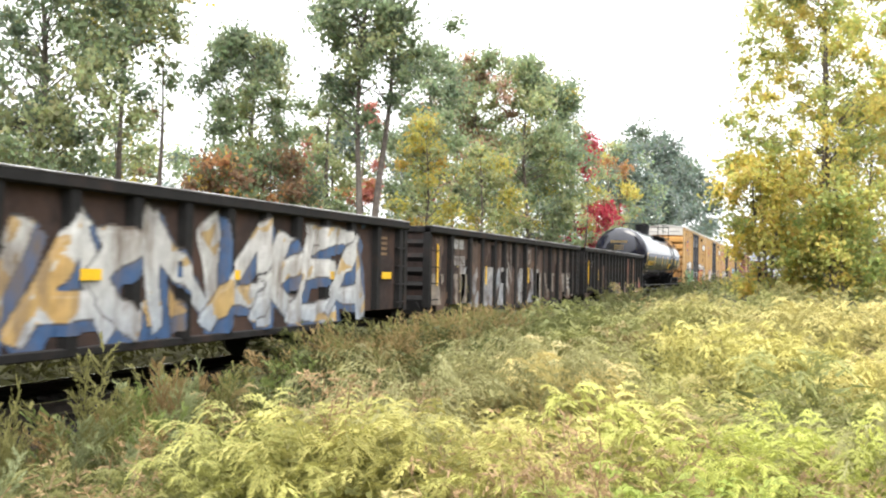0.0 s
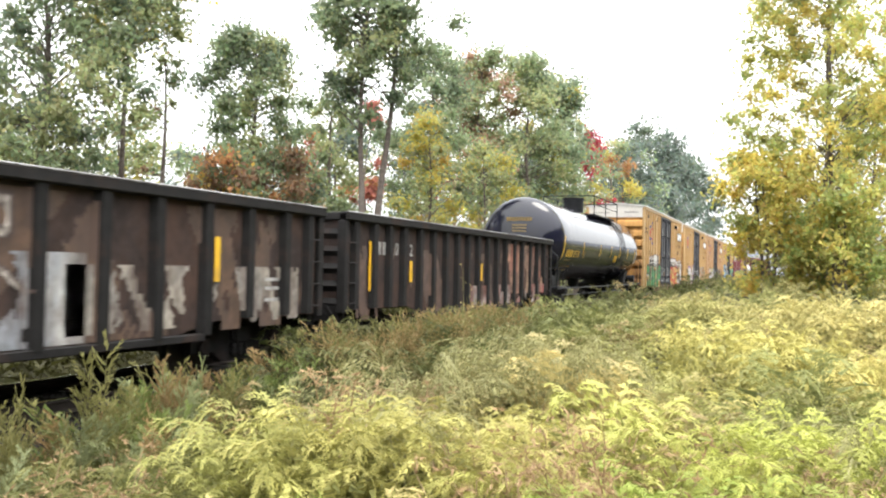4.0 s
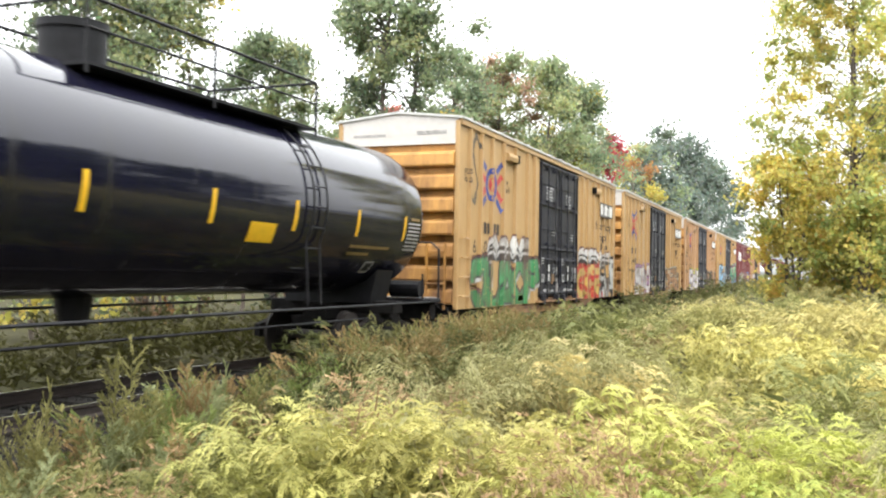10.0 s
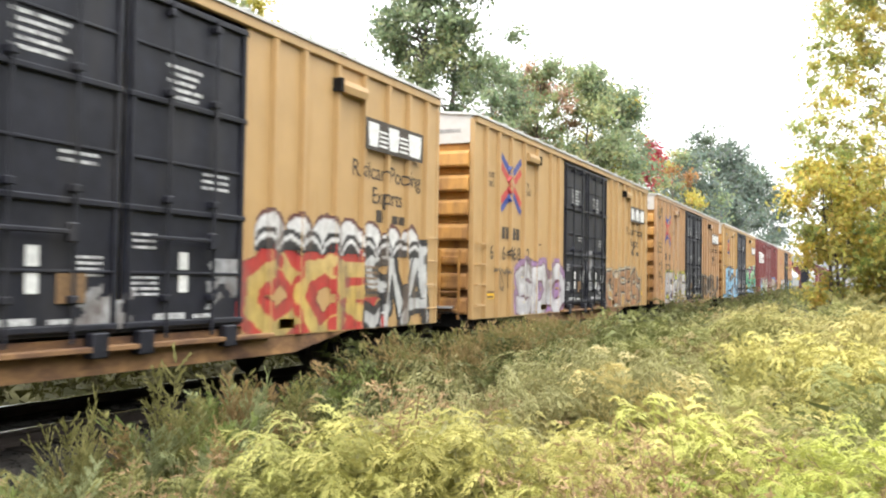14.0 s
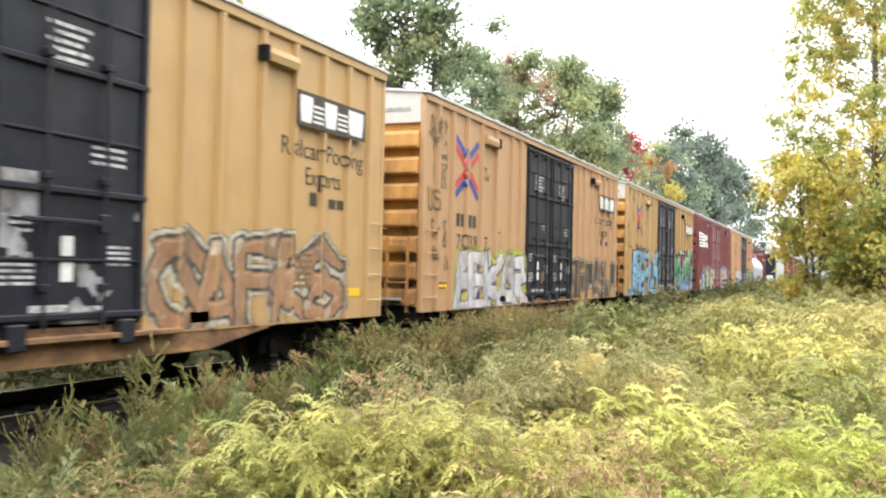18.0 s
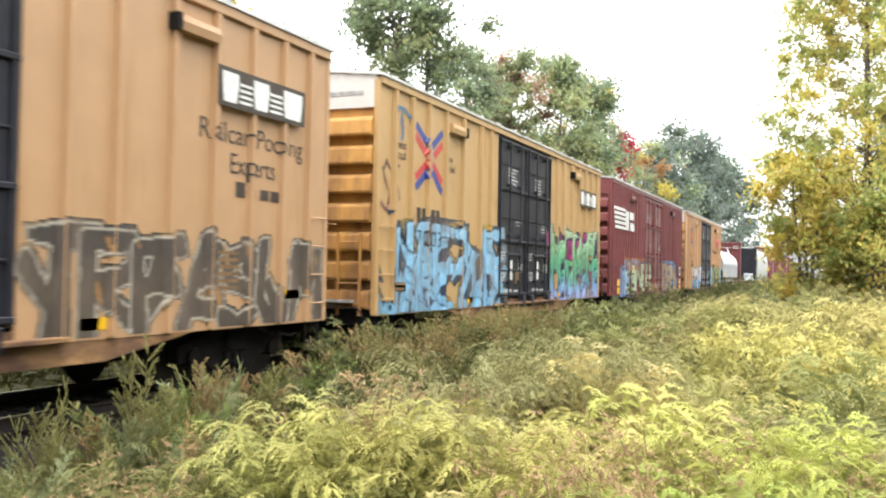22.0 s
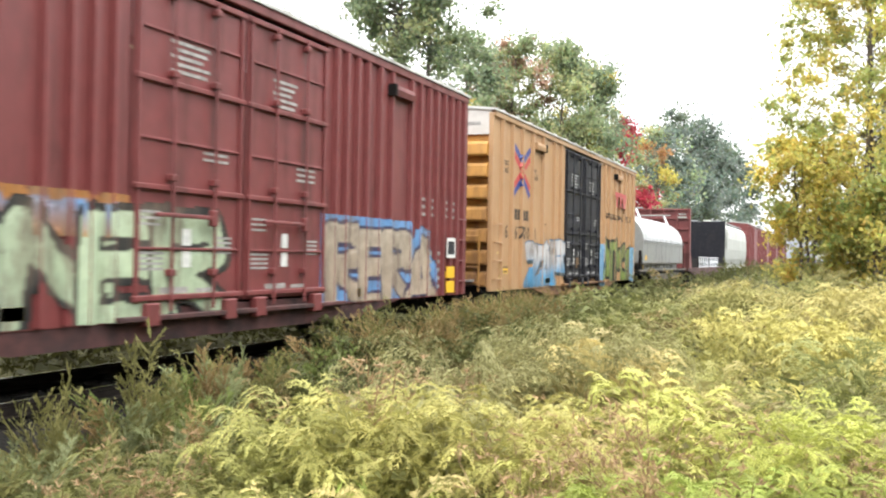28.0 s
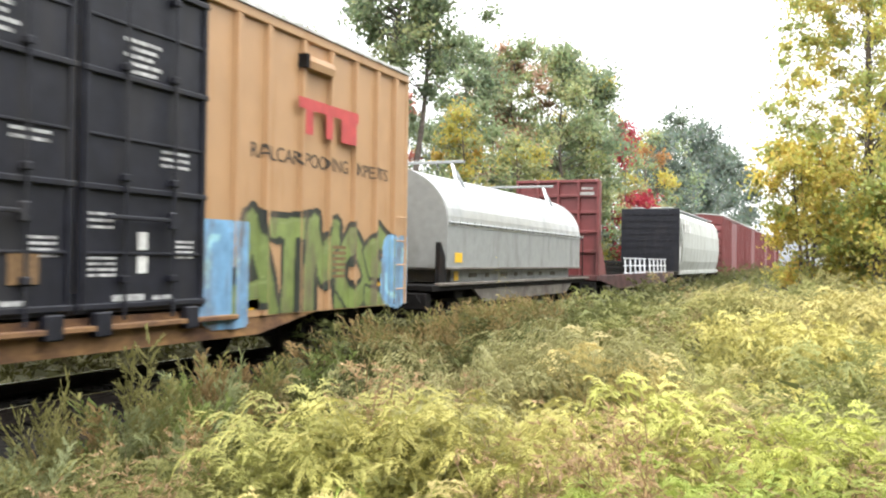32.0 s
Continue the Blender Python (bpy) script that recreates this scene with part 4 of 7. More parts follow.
def gondola(offset, length, label, posts, number="", deep=True):
    """An open mill gondola with outside posts."""
    car = thing("gondola_car", label, "gondola car", (TRACK_X, offset, 0), "cars of the freight train")
    CARS.append((car, offset))
    L, w, top = length, 1.38, 2.50
    running_gear(car, L, 1.8)
    brake_gear(car, L)
    part("floor", Shape().box(-1.36, 1.36, 0.05, L - 0.05, 0.86, 0.96), M_UNDER, car)
    for s in (1, -1):
        z0 = 0.62
        prof = [(0.05, 0.82), (2.9, 0.82), (4.0, z0), (L - 4.0, z0), (L - 2.9, 0.82), (L - 0.05, 0.82), (L - 0.05, top - 0.1), (0.05, top - 0.1)]
        part("side_sheet", Shape().prism(prof, "x", min(s * w, s * (w - 0.03)), max(s * w, s * (w - 0.03))), M_GON, car, "dented, rust-blotched steel side sheet")
        part("top_chord", Shape().box(min(s * (w - 0.06), s * (w + 0.13)), max(s * (w - 0.06), s * (w + 0.13)), 0, L, top - 0.12, top + 0.03, 0.02), M_GON_POST, car, "heavy dark top rail")
        # the highlight on the rail's edge, modelled as a thin pale bar
        part("chord_glint", Shape().box(min(s * (w + 0.095), s * (w + 0.136)), max(s * (w + 0.095), s * (w + 0.136)), 0.02, L - 0.02, top + 0.012, top + 0.042, 0.01), M_LIP_GLINT, car, "pale strip drawn as the sky's glint on the top rail")
        part("bottom_chord", Shape().box(min(s * (w - 0.02), s * (w + 0.09)), max(s * (w - 0.02), s * (w + 0.09)), 3.2, L - 3.2, 0.58, 0.68, 0.012), M_GON_POST, car)
    for a in posts:
        deepz = 0.66 if 3.0 < a < L - 3.0 else 0.84
        me = Shape().prism([(0, -0.12), (0.10, -0.075), (0.10, 0.075), (0, 0.12)], "z", deepz, top - 0.11)
        part("side_post", me, M_GON_POST, car, at=(w, a, 0))
        part("side_post", me, M_GON_POST, car, at=(-w - 0.10, a, 0))
    for y, s in ((0, 1), (L, -1)):
        part("end_sheet", Shape().box(-1.36, 1.36, min(y + s * 0.06, y + s * 0.10), max(y + s * 0.06, y + s * 0.10), 0.80, top - 0.08), M_GON, car)
        part("end_chord", Shape().box(-1.48, 1.48, min(y, y + s * 0.14), max(y, y + s * 0.14), top - 0.12, top + 0.02, 0.02), M_GON_POST, car)
        for k in range(5):
            z = 0.95 + 0.30 * k
            part("end_rib", Shape().prism([(min(y, y + s * 0.09) if s > 0 else y, z), (y + s * 0.06, z + 0.09), (y + s * 0.06, z - 0.09)], "x", -1.35, 1.35), M_GON_POST, car)
        for x in (-1, 1):
            part("corner_post", Shape().box(min(x * 1.30, x * 1.46), max(x * 1.30, x * 1.46), min(y, y + s * 0.16), max(y, y + s * 0.16), 0.78, top - 0.11, 0.015), M_GON_POST, car)
    grabs("grab_iron", car, M_GON_POST, 0.12, 0.52, (0.95, 1.3, 1.65, 2.0), w + 0.02)
    grabs("grab_iron", car, M_GON_POST, L - 0.52, L - 0.12, (0.95, 1.3, 1.65, 2.0), w + 0.02)
    for a in (0.3, L - 0.3):
        part("stirrup_step", Shape().tube([(w - 0.02, a - 0.18, 0.85), (w - 0.02, a - 0.18, 0.48), (w - 0.02, a + 0.18, 0.48), (w - 0.02, a + 0.18, 0.85)], 0.018, 5), M_UNDER, car)
    return car


def tape(car, plates, x):
    for a, z, da, dz in plates:
        part("reflector", Shape().box(x, x + 0.005, a, a + da, z, z + dz, 0), M_REFLECT, car, "yellow reflective strip")


# the three gondolas
G1_POSTS = [14.8 - k for k in (14.2, 13.2, 12.2, 11.2, 10.2, 9.15, 8.14, 7.16, 6.21, 5.25, 4.34, 3.40, 2.45, 1.38, 0.35)]
g1 = gondola(2.22, 14.8, "dark brown steel gondola car with large white, blue and yellow graffiti", G1_POSTS)
gp1 = [(a, 0.09, 0.10) for a in G1_POSTS]
mural(g1, 1.6, 7.3, 0.72, 2.1, "NMVAC", [(0.40, 0.42, 0.46), (0.56, 0.55, 0.53), (0.58, 0.57, 0.55)], (0.06, 0.055, 0.06), 5, gp1, 1.38, foot=0.66, label="white and ochre sprayed lettering with a blue shadow", radius=0.115, edge=0.02, shadow=(0.16, -0.16, (0.045, 0.10, 0.22)), square=0.8, taper=0.6, lean=0.4, overlap=0.25, patch=((0.48, 0.31, 0.12), 0.22), shine=0.1)
mural(g1, 7.2, 12.7, 0.72, 2.2, "NAKEA", [(0.36, 0.40, 0.46), (0.56, 0.55, 0.53), (0.60, 0.58, 0.56)], (0.055, 0.05, 0.055), 12, gp1, 1.382, foot=0.66, label="angular white and grey sprayed lettering with a blue shadow", radius=0.10, edge=0.022, shadow=(0.16, -0.15, (0.045, 0.10, 0.22)), square=0.8, taper=0.75, lean=0.55, overlap=0.25, patch=((0.50, 0.34, 0.14), 0.55), shine=0.1)
tape(g1, [(5.72, 1.40, 0.42, 0.13), (8.50, 1.40, 0.42, 0.13), (11.35, 1.40, 0.42, 0.13), (13.70, 1.40, 0.42, 0.13)], 1.41)
bars("side_data", [(13.55, 13.95, 2.15 - 0.1 * k, 0.05) for k in range(4)], M_FADED_TEXT, g1, 1.384)

G2_POSTS = [1.37, 2.66, 3.57, 4.62, 5.5, 6.49, 7.6, 8.6, 9.55, 10.5, 11.5, 12.5, 13.5, 14.2]
g2 = gondola(18.22, 14.65, "rust-blotched brown gondola car with faded graffiti", G2_POSTS)
gp2 = [(a, 0.09, 0.10) for a in G2_POSTS]
graffiti(g2, 0.3, 14.0, 0.72, 2.25, 6, (0.125, 0.07, 0.042), (0.10, 0.06, 0.042), (0.1, 0.08, 0.08), (0.3, 0.24, 0.18), 20, 1.38, gp2, M_PAINT_OLD, "rusty tan patches on the side sheets", blotch=(1.5, 1.2), keep=0.05, bare=True)
graffiti(g2, 2.3, 9.2, 0.72, 1.62, 6, (0.52, 0.50, 0.48), (0.36, 0.38, 0.42), (0.10, 0.08, 0.08), (0.30, 0.24, 0.18), 22, 1.383, gp2, M_PAINT_OLD, "worn white and pale blue sprayed paint", blotch=(1.3, 1.0), keep=-0.10, bare=True)
graffiti(g2, 0.3, 2.5, 0.85, 1.45, 3, (0.40, 0.33, 0.26), (0.34, 0.30, 0.26), (0.12, 0.08, 0.06), (0.20, 0.14, 0.10), 25, 1.383, gp2, M_PAINT_OLD, "faded tan sprayed paint", blotch=(1.5, 1.0), keep=-0.1, bare=True)
graffiti(g2, 9.2, 13.8, 0.80, 1.5, 5, (0.42, 0.37, 0.31), (0.34, 0.31, 0.28), (0.12, 0.09, 0.07), (0.19, 0.14, 0.11), 27, 1.383, gp2, M_PAINT_OLD, "faded tan sprayed paint", blotch=(1.3, 0.9), keep=0.0, bare=True)
for a0, s in ((6.05, 28), (8.02, 29)):
    graffiti(g2, a0 - 0.42, a0 + 0.42, 1.25, 2.3, 1, (0.42, 0.36, 0.32), (0.40, 0.35, 0.31), (0.06, 0.04, 0.035), (0.07, 0.045, 0.04), s, 1.384, gp2, M_PAINT_OLD, "thin tan sprayed tag", radius=0.035, edge=0.01, glow=0.0)
tape(g2, [(0.56, 1.25, 0.10, 0.9), (3.98, 1.25, 0.10, 0.45), (7.95, 1.25, 0.10, 0.45), (11.7, 1.35, 0.12, 0.6), (14.15, 1.3, 0.1, 0.7)], 1.41)
bars("reporting_mark", [(1.68, 1.96, 2.08, 0.22), (2.04, 2.34, 2.08, 0.22)], M_GREY_TEXT, g2, 1.386)
digits("30128", (1.55, 1.73, 1.92, 2.10, 2.28), M_GREY_TEXT, g2, 0.33, 1.70, 1.386)
bars("side_data", [(13.0, 13.4, 1.35, 0.05), (13.0, 13.4, 1.22, 0.05), (13.0, 13.4, 1.05, 0.05)], M_GREY_TEXT, g2, 1.386)

G3_POSTS = [0.45, 1.23, 1.91, 2.6, 3.44, 4.18, 4.94, 5.69, 6.42, 7.15, 7.9, 8.65, 9.4, 10.2, 11.0, 11.8, 12.6, 13.4]
g3 = gondola(33.64, 14.3, "reddish-brown weathered gondola car with peeling rust-coloured graffiti", G3_POSTS)
gp3 = [(a, 0.09, 0.10) for a in G3_POSTS]
graffiti(g3, 8.9, 13.5, 0.95, 2.2, 4, (0.36, 0.13, 0.09), (0.42, 0.27, 0.18), (0.09, 0.05, 0.04), (0.16, 0.085, 0.06), 33, 1.38, gp3, M_PAINT_OLD, "peeling red and tan sprayed paint", blotch=(1.6, 0.5), keep=-0.25, bare=True)
graffiti(g3, 6.5, 13.5, 0.66, 1.1, 3, (0.50, 0.45, 0.42), (0.40, 0.14, 0.12), (0.09, 0.05, 0.04), (0.38, 0.34, 0.31), 36, 1.384, gp3, M_PAINT_OLD, "whitish and red sprayed scrawl", blotch=(1.4, 1.2), keep=0.0, bare=True)
graffiti(g3, 0.5, 8.5, 0.66, 1.9, 3, (0.15, 0.085, 0.06), (0.12, 0.075, 0.058), (0.09, 0.05, 0.04), (0.38, 0.34, 0.31), 38, 1.38, gp3, M_PAINT_OLD, "rusty patches on the side sheets", blotch=(1.4, 1.2), keep=0.25, bare=True)
tape(g3, [(1.05, 1.15, 0.12, 0.9), (2.95, 1.3, 0.12, 0.42), (5.05, 1.3, 0.1, 0.42), (7.45, 1.3, 0.1, 0.42), (10.3, 1.3, 0.10, 0.5), (12.55, 1.25, 0.1, 0.85)], 1.41)
digits("20022", (2.05, 2.25, 2.72, 2.98, 3.60), M_GREY_TEXT, g3, 0.34, 1.82, 1.386)
bars("reporting_mark", [(1.42, 1.60, 1.82, 0.24), (1.68, 1.90, 1.82, 0.24)], M_GREY_TEXT, g3, 1.386)


# the tank car
def tank_car(offset, length):
    car = thing("tank_car", "glossy black tank car with yellow stencils and a top platform", "tank car", (TRACK_X, offset, 0), "cars of the freight train")
    CARS.append((car, offset))
    L, R, zc = length, 1.43, 2.62
    running_gear(car, L, 1.8, 1.0, sill=False)
    ends = [(0.45 + 0.55 * (1 - math.sin(math.pi / 2 * k / 14)), R * math.cos(math.pi / 2 * k / 14)) for k in range(14, -1, -1)]
    outline = ends + [(2 + k * (L - 4) / 8, R) for k in range(9)] + [(L - y, r) for y, r in ends[::-1]]
    n = 72
    v = [(r * math.cos(2 * math.pi * k / n), y, zc + r * math.sin(2 * math.pi * k / n)) for y, r in outline for k in range(n)]
    f = [(i * n + k, i * n + (k + 1) % n, (i + 1) * n + (k + 1) % n, (i + 1) * n + k) for i in range(len(outline) - 1) for k in range(n)]
    part("tank", Shape().add(v, f), M_TANK, car, "long glossy black cylinder with domed heads", smooth=True)

    def on_tank(x, z, lift=0.006):
        return math.sqrt(max(0.01, R * R - (z - zc) ** 2)) + lift

    def strip(name, a0, a1, z0, z1, mat, lift=0.006, label=""):
        s, k = Shape(), 5
        zz = [z0 + (z1 - z0) * i / k for i in range(k + 1)]
        vv = [(on_tank(0, z, lift), a, z) for z in zz for a in (a0, a1)] + [(on_tank(0, z, lift - 0.004), a, z) for z in zz for a in (a0, a1)]
        m = 2 * (k + 1)
        ff = [(2 * i, 2 * i + 1, 2 * i + 3, 2 * i + 2) for i in range(k)] + [(m + 2 * i, m + 2 * i + 2, m + 2 * i + 3, m + 2 * i + 1) for i in range(k)]
        return part(name, s.add(vv, ff), mat, car, label)
    strip("reflector", 1.02, 1.12, 1.98, 2.75, M_REFLECT, label="yellow reflective strip")
    for a in (4.06, 7.15, 9.40, 11.43, 13.43, 15.3):
        strip("reflector", a, a + 0.09, 2.17, 2.62, M_REFLECT, label="yellow reflective strip")
    strip("placard", 10.35, 11.0, 1.97, 2.25, M_REFLECT, label="yellow placard")
    for a0, z0 in ((4.18, 2.06),):
        strip("stencil_frame", a0, a0 + 0.28, z0, z0 + 0.22, M_STENCIL_DIM)
    # reporting mark as plain shapes, the number in digits bent round the tank
    for a0, a1, z0, z1 in ((1.60, 1.75, 2.06, 2.30), (1.84, 1.98, 2.06, 2.30), (2.08, 2.21, 2.06, 2.30), (2.32, 2.46, 2.06, 2.30)):
        strip("reporting_mark", a0, a1, z0, z1, M_STENCIL)
    for c, a in zip("95778", (2.62, 2.81, 3.0, 3.18, 3.36)):
        num = words("digit", c, M_STENCIL, car, 0.34, a, 2.06, 0, squeeze=0.95)
        for vert in num.data.vertices:
            vert.co.x += on_tank(0, 2.06 + vert.co.z, 0.002)
    for a0, a1, z in ((1.6, 2.45, 1.93), (1.4, 2.9, 1.72), (1.4, 2.8, 1.58), (13.4, 14.9, 1.98), (13.4, 14.2, 1.86), (15.6, 16.0, 2.56)):
        strip("stencil_line", a0, a1, z, z + 0.05, M_STENCIL_DIM)
    for k in range(8):
        strip("stencil_line", 15.5, 16.05, 2.48 - 0.07 * k, 2.515 - 0.07 * k, M_GREY_TEXT)
    strip("certificate_frame", 14.3, 14.62, 1.56, 1.76, M_GREY_TEXT)
    strip("certificate", 14.335, 14.585, 1.59, 1.73, M_TANK_END, 0.010)
    # stencils on the near head
    hd = Shape()
    for x0, x1, z in ((-0.45, 0.42, 3.22),):
        for k in range(9):
            hd.box(x0 + 0.1 * k, x0 + 0.1 * k + 0.07, 0.480, 0.487, z, z + 0.12)
    for z in (3.06, 2.96, 2.86):
        hd.box(-0.25, 0.25, 0.452, 0.46, z, z + 0.035)
    part("head_stencil", hd, M_STENCIL_DIM, car, "yellow stencilled line on the domed head")
    # cradles, end sills and the long side rails
    for y in (1.8, L - 1.8):
        part("cradle", Shape().prism([(-0.9, 1.0), (0.9, 1.0), (1.05, 1.62), (0.8, 1.40), (0, 1.17), (-0.8, 1.40), (-1.05, 1.62)], "y", y - 0.35, y + 0.35), M_TANK_END, car)
    for y, s in ((0, 1), (L, -1)):
        part("end_platform", Shape().box(-1.45, 1.45, min(y, y + s * 0.55), max(y, y + s * 0.55), 0.98, 1.06, 0.01), M_TANK_END, car)
        part("end_rail", Shape().tube([(1.42, y + s * 0.08, 1.05), (1.42, y + s * 0.08, 2.05), (1.25, y + s * 0.08, 2.2), (-1.25, y + s * 0.08, 2.2), (-1.42, y + s * 0.08, 2.05), (-1.42, y + s * 0.08, 1.05)], 0.022, 6), M_TANK_END, car, "bent pipe handrail across the end")
        part("end_rail_post", Shape().tube([(1.42, y + s * 0.10, 1.05), (1.42, y + s * 0.9, 1.05), (1.42, y + s * 0.9, 1.55)], 0.02, 6), M_TANK_END, car)
        part("brake_reservoir", Shape().tube([(0.55, y + s * 0.45, 1.25), (1.2, y + s * 0.45, 1.25)], 0.17, 12), M_TANK_END, car)
    for x in (-1.43, 1.43):
        part("side_rail", Shape().tube([(x, 0.3, 1.0), (x, L - 0.3, 1.0)], 0.024, 6), M_TANK_END, car, "long thin handrail along the side")
        for y in (0.5, 2.0, L - 2.0, L - 0.5):
            part("rail_bracket", Shape().tube([(x, y, 1.0), (x * 0.85, y, 1.1)], 0.018, 5), M_TANK_END, car)
    part("brake_pipe", Shape().tube([(0.9, 1.5, 0.72), (0.9, L - 1.5, 0.72)], 0.02, 5), M_TANK_END, car)
    part("outlet", Shape().tube([(0, L / 2, 1.25), (0, L / 2, 0.85)], [0.25, 0.18], 14), M_TANK_END, car)
    part("seam_ring", Shape().prism([(R * 1.003 * math.cos(k * math.pi / 36), zc + R * 1.003 * math.sin(k * math.pi / 36)) for k in range(72)], "y", 1.06, 1.10), M_TANK, car)
    # dome, platform and handrails
    c = 9.1
    top = zc + R
    dome = Shape()
    dome.prism([(0.41 * math.cos(2 * math.pi * k / 28), c - 0.68 + 0.41 * math.sin(2 * math.pi * k / 28)) for k in range(28)], "z", top - 0.06, top + 0.46)
    dome.prism([(0.44 * math.cos(2 * math.pi * k / 28), c - 0.68 + 0.44 * math.sin(2 * math.pi * k / 28)) for k in range(28)], "z", top + 0.44, top + 0.54)
    part("dome", dome, M_TANK_END, car, "round black valve housing on top")
    for x0, x1 in ((-1.05, -0.62), (0.62, 1.05)):
        part("walkway", Shape().box(x0, x1, c - 1.55, c + 3.5, top - 0.20, top - 0.16), M_TANK_END, car, "narrow black grating walkway")
    for x in (-1.05, 1.05):
        for y in (c - 1.55, c + 0.8, c + 3.5):
            part("rail_post", Shape().tube([(x, y, top - 0.3), (x, y, top + 0.56)], 0.022, 6), M_TANK_END, car)
        part("platform_rail", Shape().tube([(x, c - 1.55, top + 0.56), (x, c + 3.5, top + 0.56)], 0.022, 6), M_TANK_END, car)
        part("platform_rail", Shape().tube([(x, c - 1.55, top + 0.22), (x, c + 3.5, top + 0.22)], 0.016, 6), M_TANK_END, car)
    part("platform_rail", Shape().tube([(-1.05, c + 3.5, top + 0.56), (1.05, c + 3.5, top + 0.56)], 0.022, 6), M_TANK_END, car)
    part("platform_rail", Shape().tube([(-1.05, c - 1.55, top + 0.56), (1.05, c - 1.55, top + 0.56)], 0.022, 6), M_TANK_END, car)
    # ladder down the side
    for dy in (-0.2, 0.2):
        pts = [(on_tank(0, z, 0.07), c + 2.95 + dy, z) for z in np.linspace(zc + 1.35, zc - 0.6, 12)] + [(1.42, c + 2.95 + dy, 1.05)]
        part("ladder_stile", Shape().tube(pts, 0.018, 5), M_TANK_END, car)
    for z in np.linspace(1.3, zc + 1.2, 9):
        part("ladder_rung", Shape().tube([(on_tank(0, z, 0.07), c + 2.75, z), (on_tank(0, z, 0.07), c + 3.15, z)], 0.014, 5), M_TANK_END, car)
    return car


tank_car(48.75, 17.1)

# the four yellow boxcars, the red one and the last yellow one
b1 = boxcar(66.72, M_YELLOW, M_YELLOW_END, M_SILL, "yellow boxcar with black plug doors and green and red graffiti")
yellow_marks(b1, "604113", ringed=True)
mural(b1, 0.85, 6.0, 0.70, 2.0, "CUAOP", [(0.05, 0.20, 0.07), (0.055, 0.24, 0.085), (0.07, 0.27, 0.11)], (0.05, 0.045, 0.05), 3, ALL_POSTS, label="green bubble lettering with black and dark red edges", radius=0.125, edge=0.05, halo=(0.14, 0.035, 0.03), glow=0.035, shadow=(0.07, -0.10, (0.50, 0.49, 0.48)), taper=0.35, overlap=0.22, lean=0.1, shine=0.05, rise=0.05)
graffiti(b1, 1.9, 5.1, 1.55, 2.55, 4, (0.70, 0.69, 0.67), (0.60, 0.59, 0.58), (0.035, 0.03, 0.035), (0.12, 0.04, 0.04), 4, BOX_W + 0.004, ALL_POSTS, label="white scalloped caps above the green lettering", caps=((0.74, 0.73, 0.71), (0.16, 0.05, 0.045)), radius=0.10, glow=0.02)
mural(b1, 10.55, 13.9, 0.70, 1.9, "OCR", [(0.52, 0.40, 0.14), (0.55, 0.38, 0.10), (0.55, 0.40, 0.16)], (0.42, 0.045, 0.035), 8, ALL_POSTS, label="red and yellow flame-like lettering", radius=0.10, edge=0.09, ground=((0.44, 0.045, 0.035), (0.35, 0.03, 0.03), 0.10), taper=0.4, overlap=0.15, patch=((0.44, 0.05, 0.04), 0.62))
graffiti(b1, 10.6, 15.4, 1.65, 2.5, 7, (0.72, 0.71, 0.70), (0.62, 0.62, 0.61), (0.03, 0.028, 0.03), (0.03, 0.028, 0.03), 9, BOX_W + 0.004, ALL_POSTS, label="white scalloped caps with black edges", caps=((0.76, 0.75, 0.74), (0.14, 0.05, 0.045)), radius=0.10, glow=0.01)
mural(b1, 13.5, 15.6, 0.80, 2.1, "SNA", [(0.50, 0.50, 0.49), (0.55, 0.55, 0.54)], (0.03, 0.028, 0.03), 10, ALL_POSTS, BOX_W + 0.002, "black and white sprayed strokes", radius=0.07, edge=0.06, square=0.7, taper=0.6, overlap=0.3, lean=0.3, ground=((0.03, 0.03, 0.03), (0.04, 0.04, 0.04), 0.05))
graffiti(b1, 6.5, 10.1, 1.05, 1.75, 7, (0.42, 0.42, 0.42), (0.36, 0.36, 0.37), (0.03, 0.03, 0.03), (0.022, 0.022, 0.025), 11, BOX_W + 0.022, [], M_PAINT_OLD, "smeared white paint on the black doors", radius=0.08, glow=0.0, edge=0.0, blotch=(1.2, 2.6), keep=0.48)
graffiti(b1, 0.62, 1.25, 3.1, 4.75, 1, (0.10, 0.08, 0.06), (0.10, 0.08, 0.06), (0.5, 0.3, 0.09), (0.5, 0.3, 0.09), 14, BOX_W, ALL_POSTS, label="dark sprayed scribble", radius=0.04, edge=0.0, glow=0.0)

b2 = boxcar(84.60, M_YELLOW, M_YELLOW_END, M_SILL, "yellow boxcar with black plug doors and white and purple graffiti")
yellow_marks(b2, "664682")
mural(b2, 2.75, 6.05, 0.76, 2.0, "SDO", [(0.60, 0.58, 0.60), (0.56, 0.55, 0.57), (0.62, 0.61, 0.61)], (0.10, 0.03, 0.05), 41, ALL_POSTS, label="white bubble lettering with a purple glow", radius=0.14, edge=0.03, halo=(0.34, 0.20, 0.37), glow=0.14, shadow=(0.06, -0.06, (0.11, 0.03, 0.05)), square=0.5, taper=0.4, overlap=0.2, shine=0.06)
mural(b2, 10.5, 14.75, 0.74, 1.95, "CAFKS", [(0.34, 0.17, 0.09), (0.38, 0.21, 0.11), (0.30, 0.16, 0.08)], (0.035, 0.035, 0.035), 44, ALL_POSTS, label="brown and orange lettering with cream edges", radius=0.09, edge=0.045, halo=(0.50, 0.47, 0.38), glow=0.06, square=0.6, taper=0.5, overlap=0.15, lean=0.15, patch=((0.46, 0.38, 0.28), 0.5), shine=0.1, wild=1)
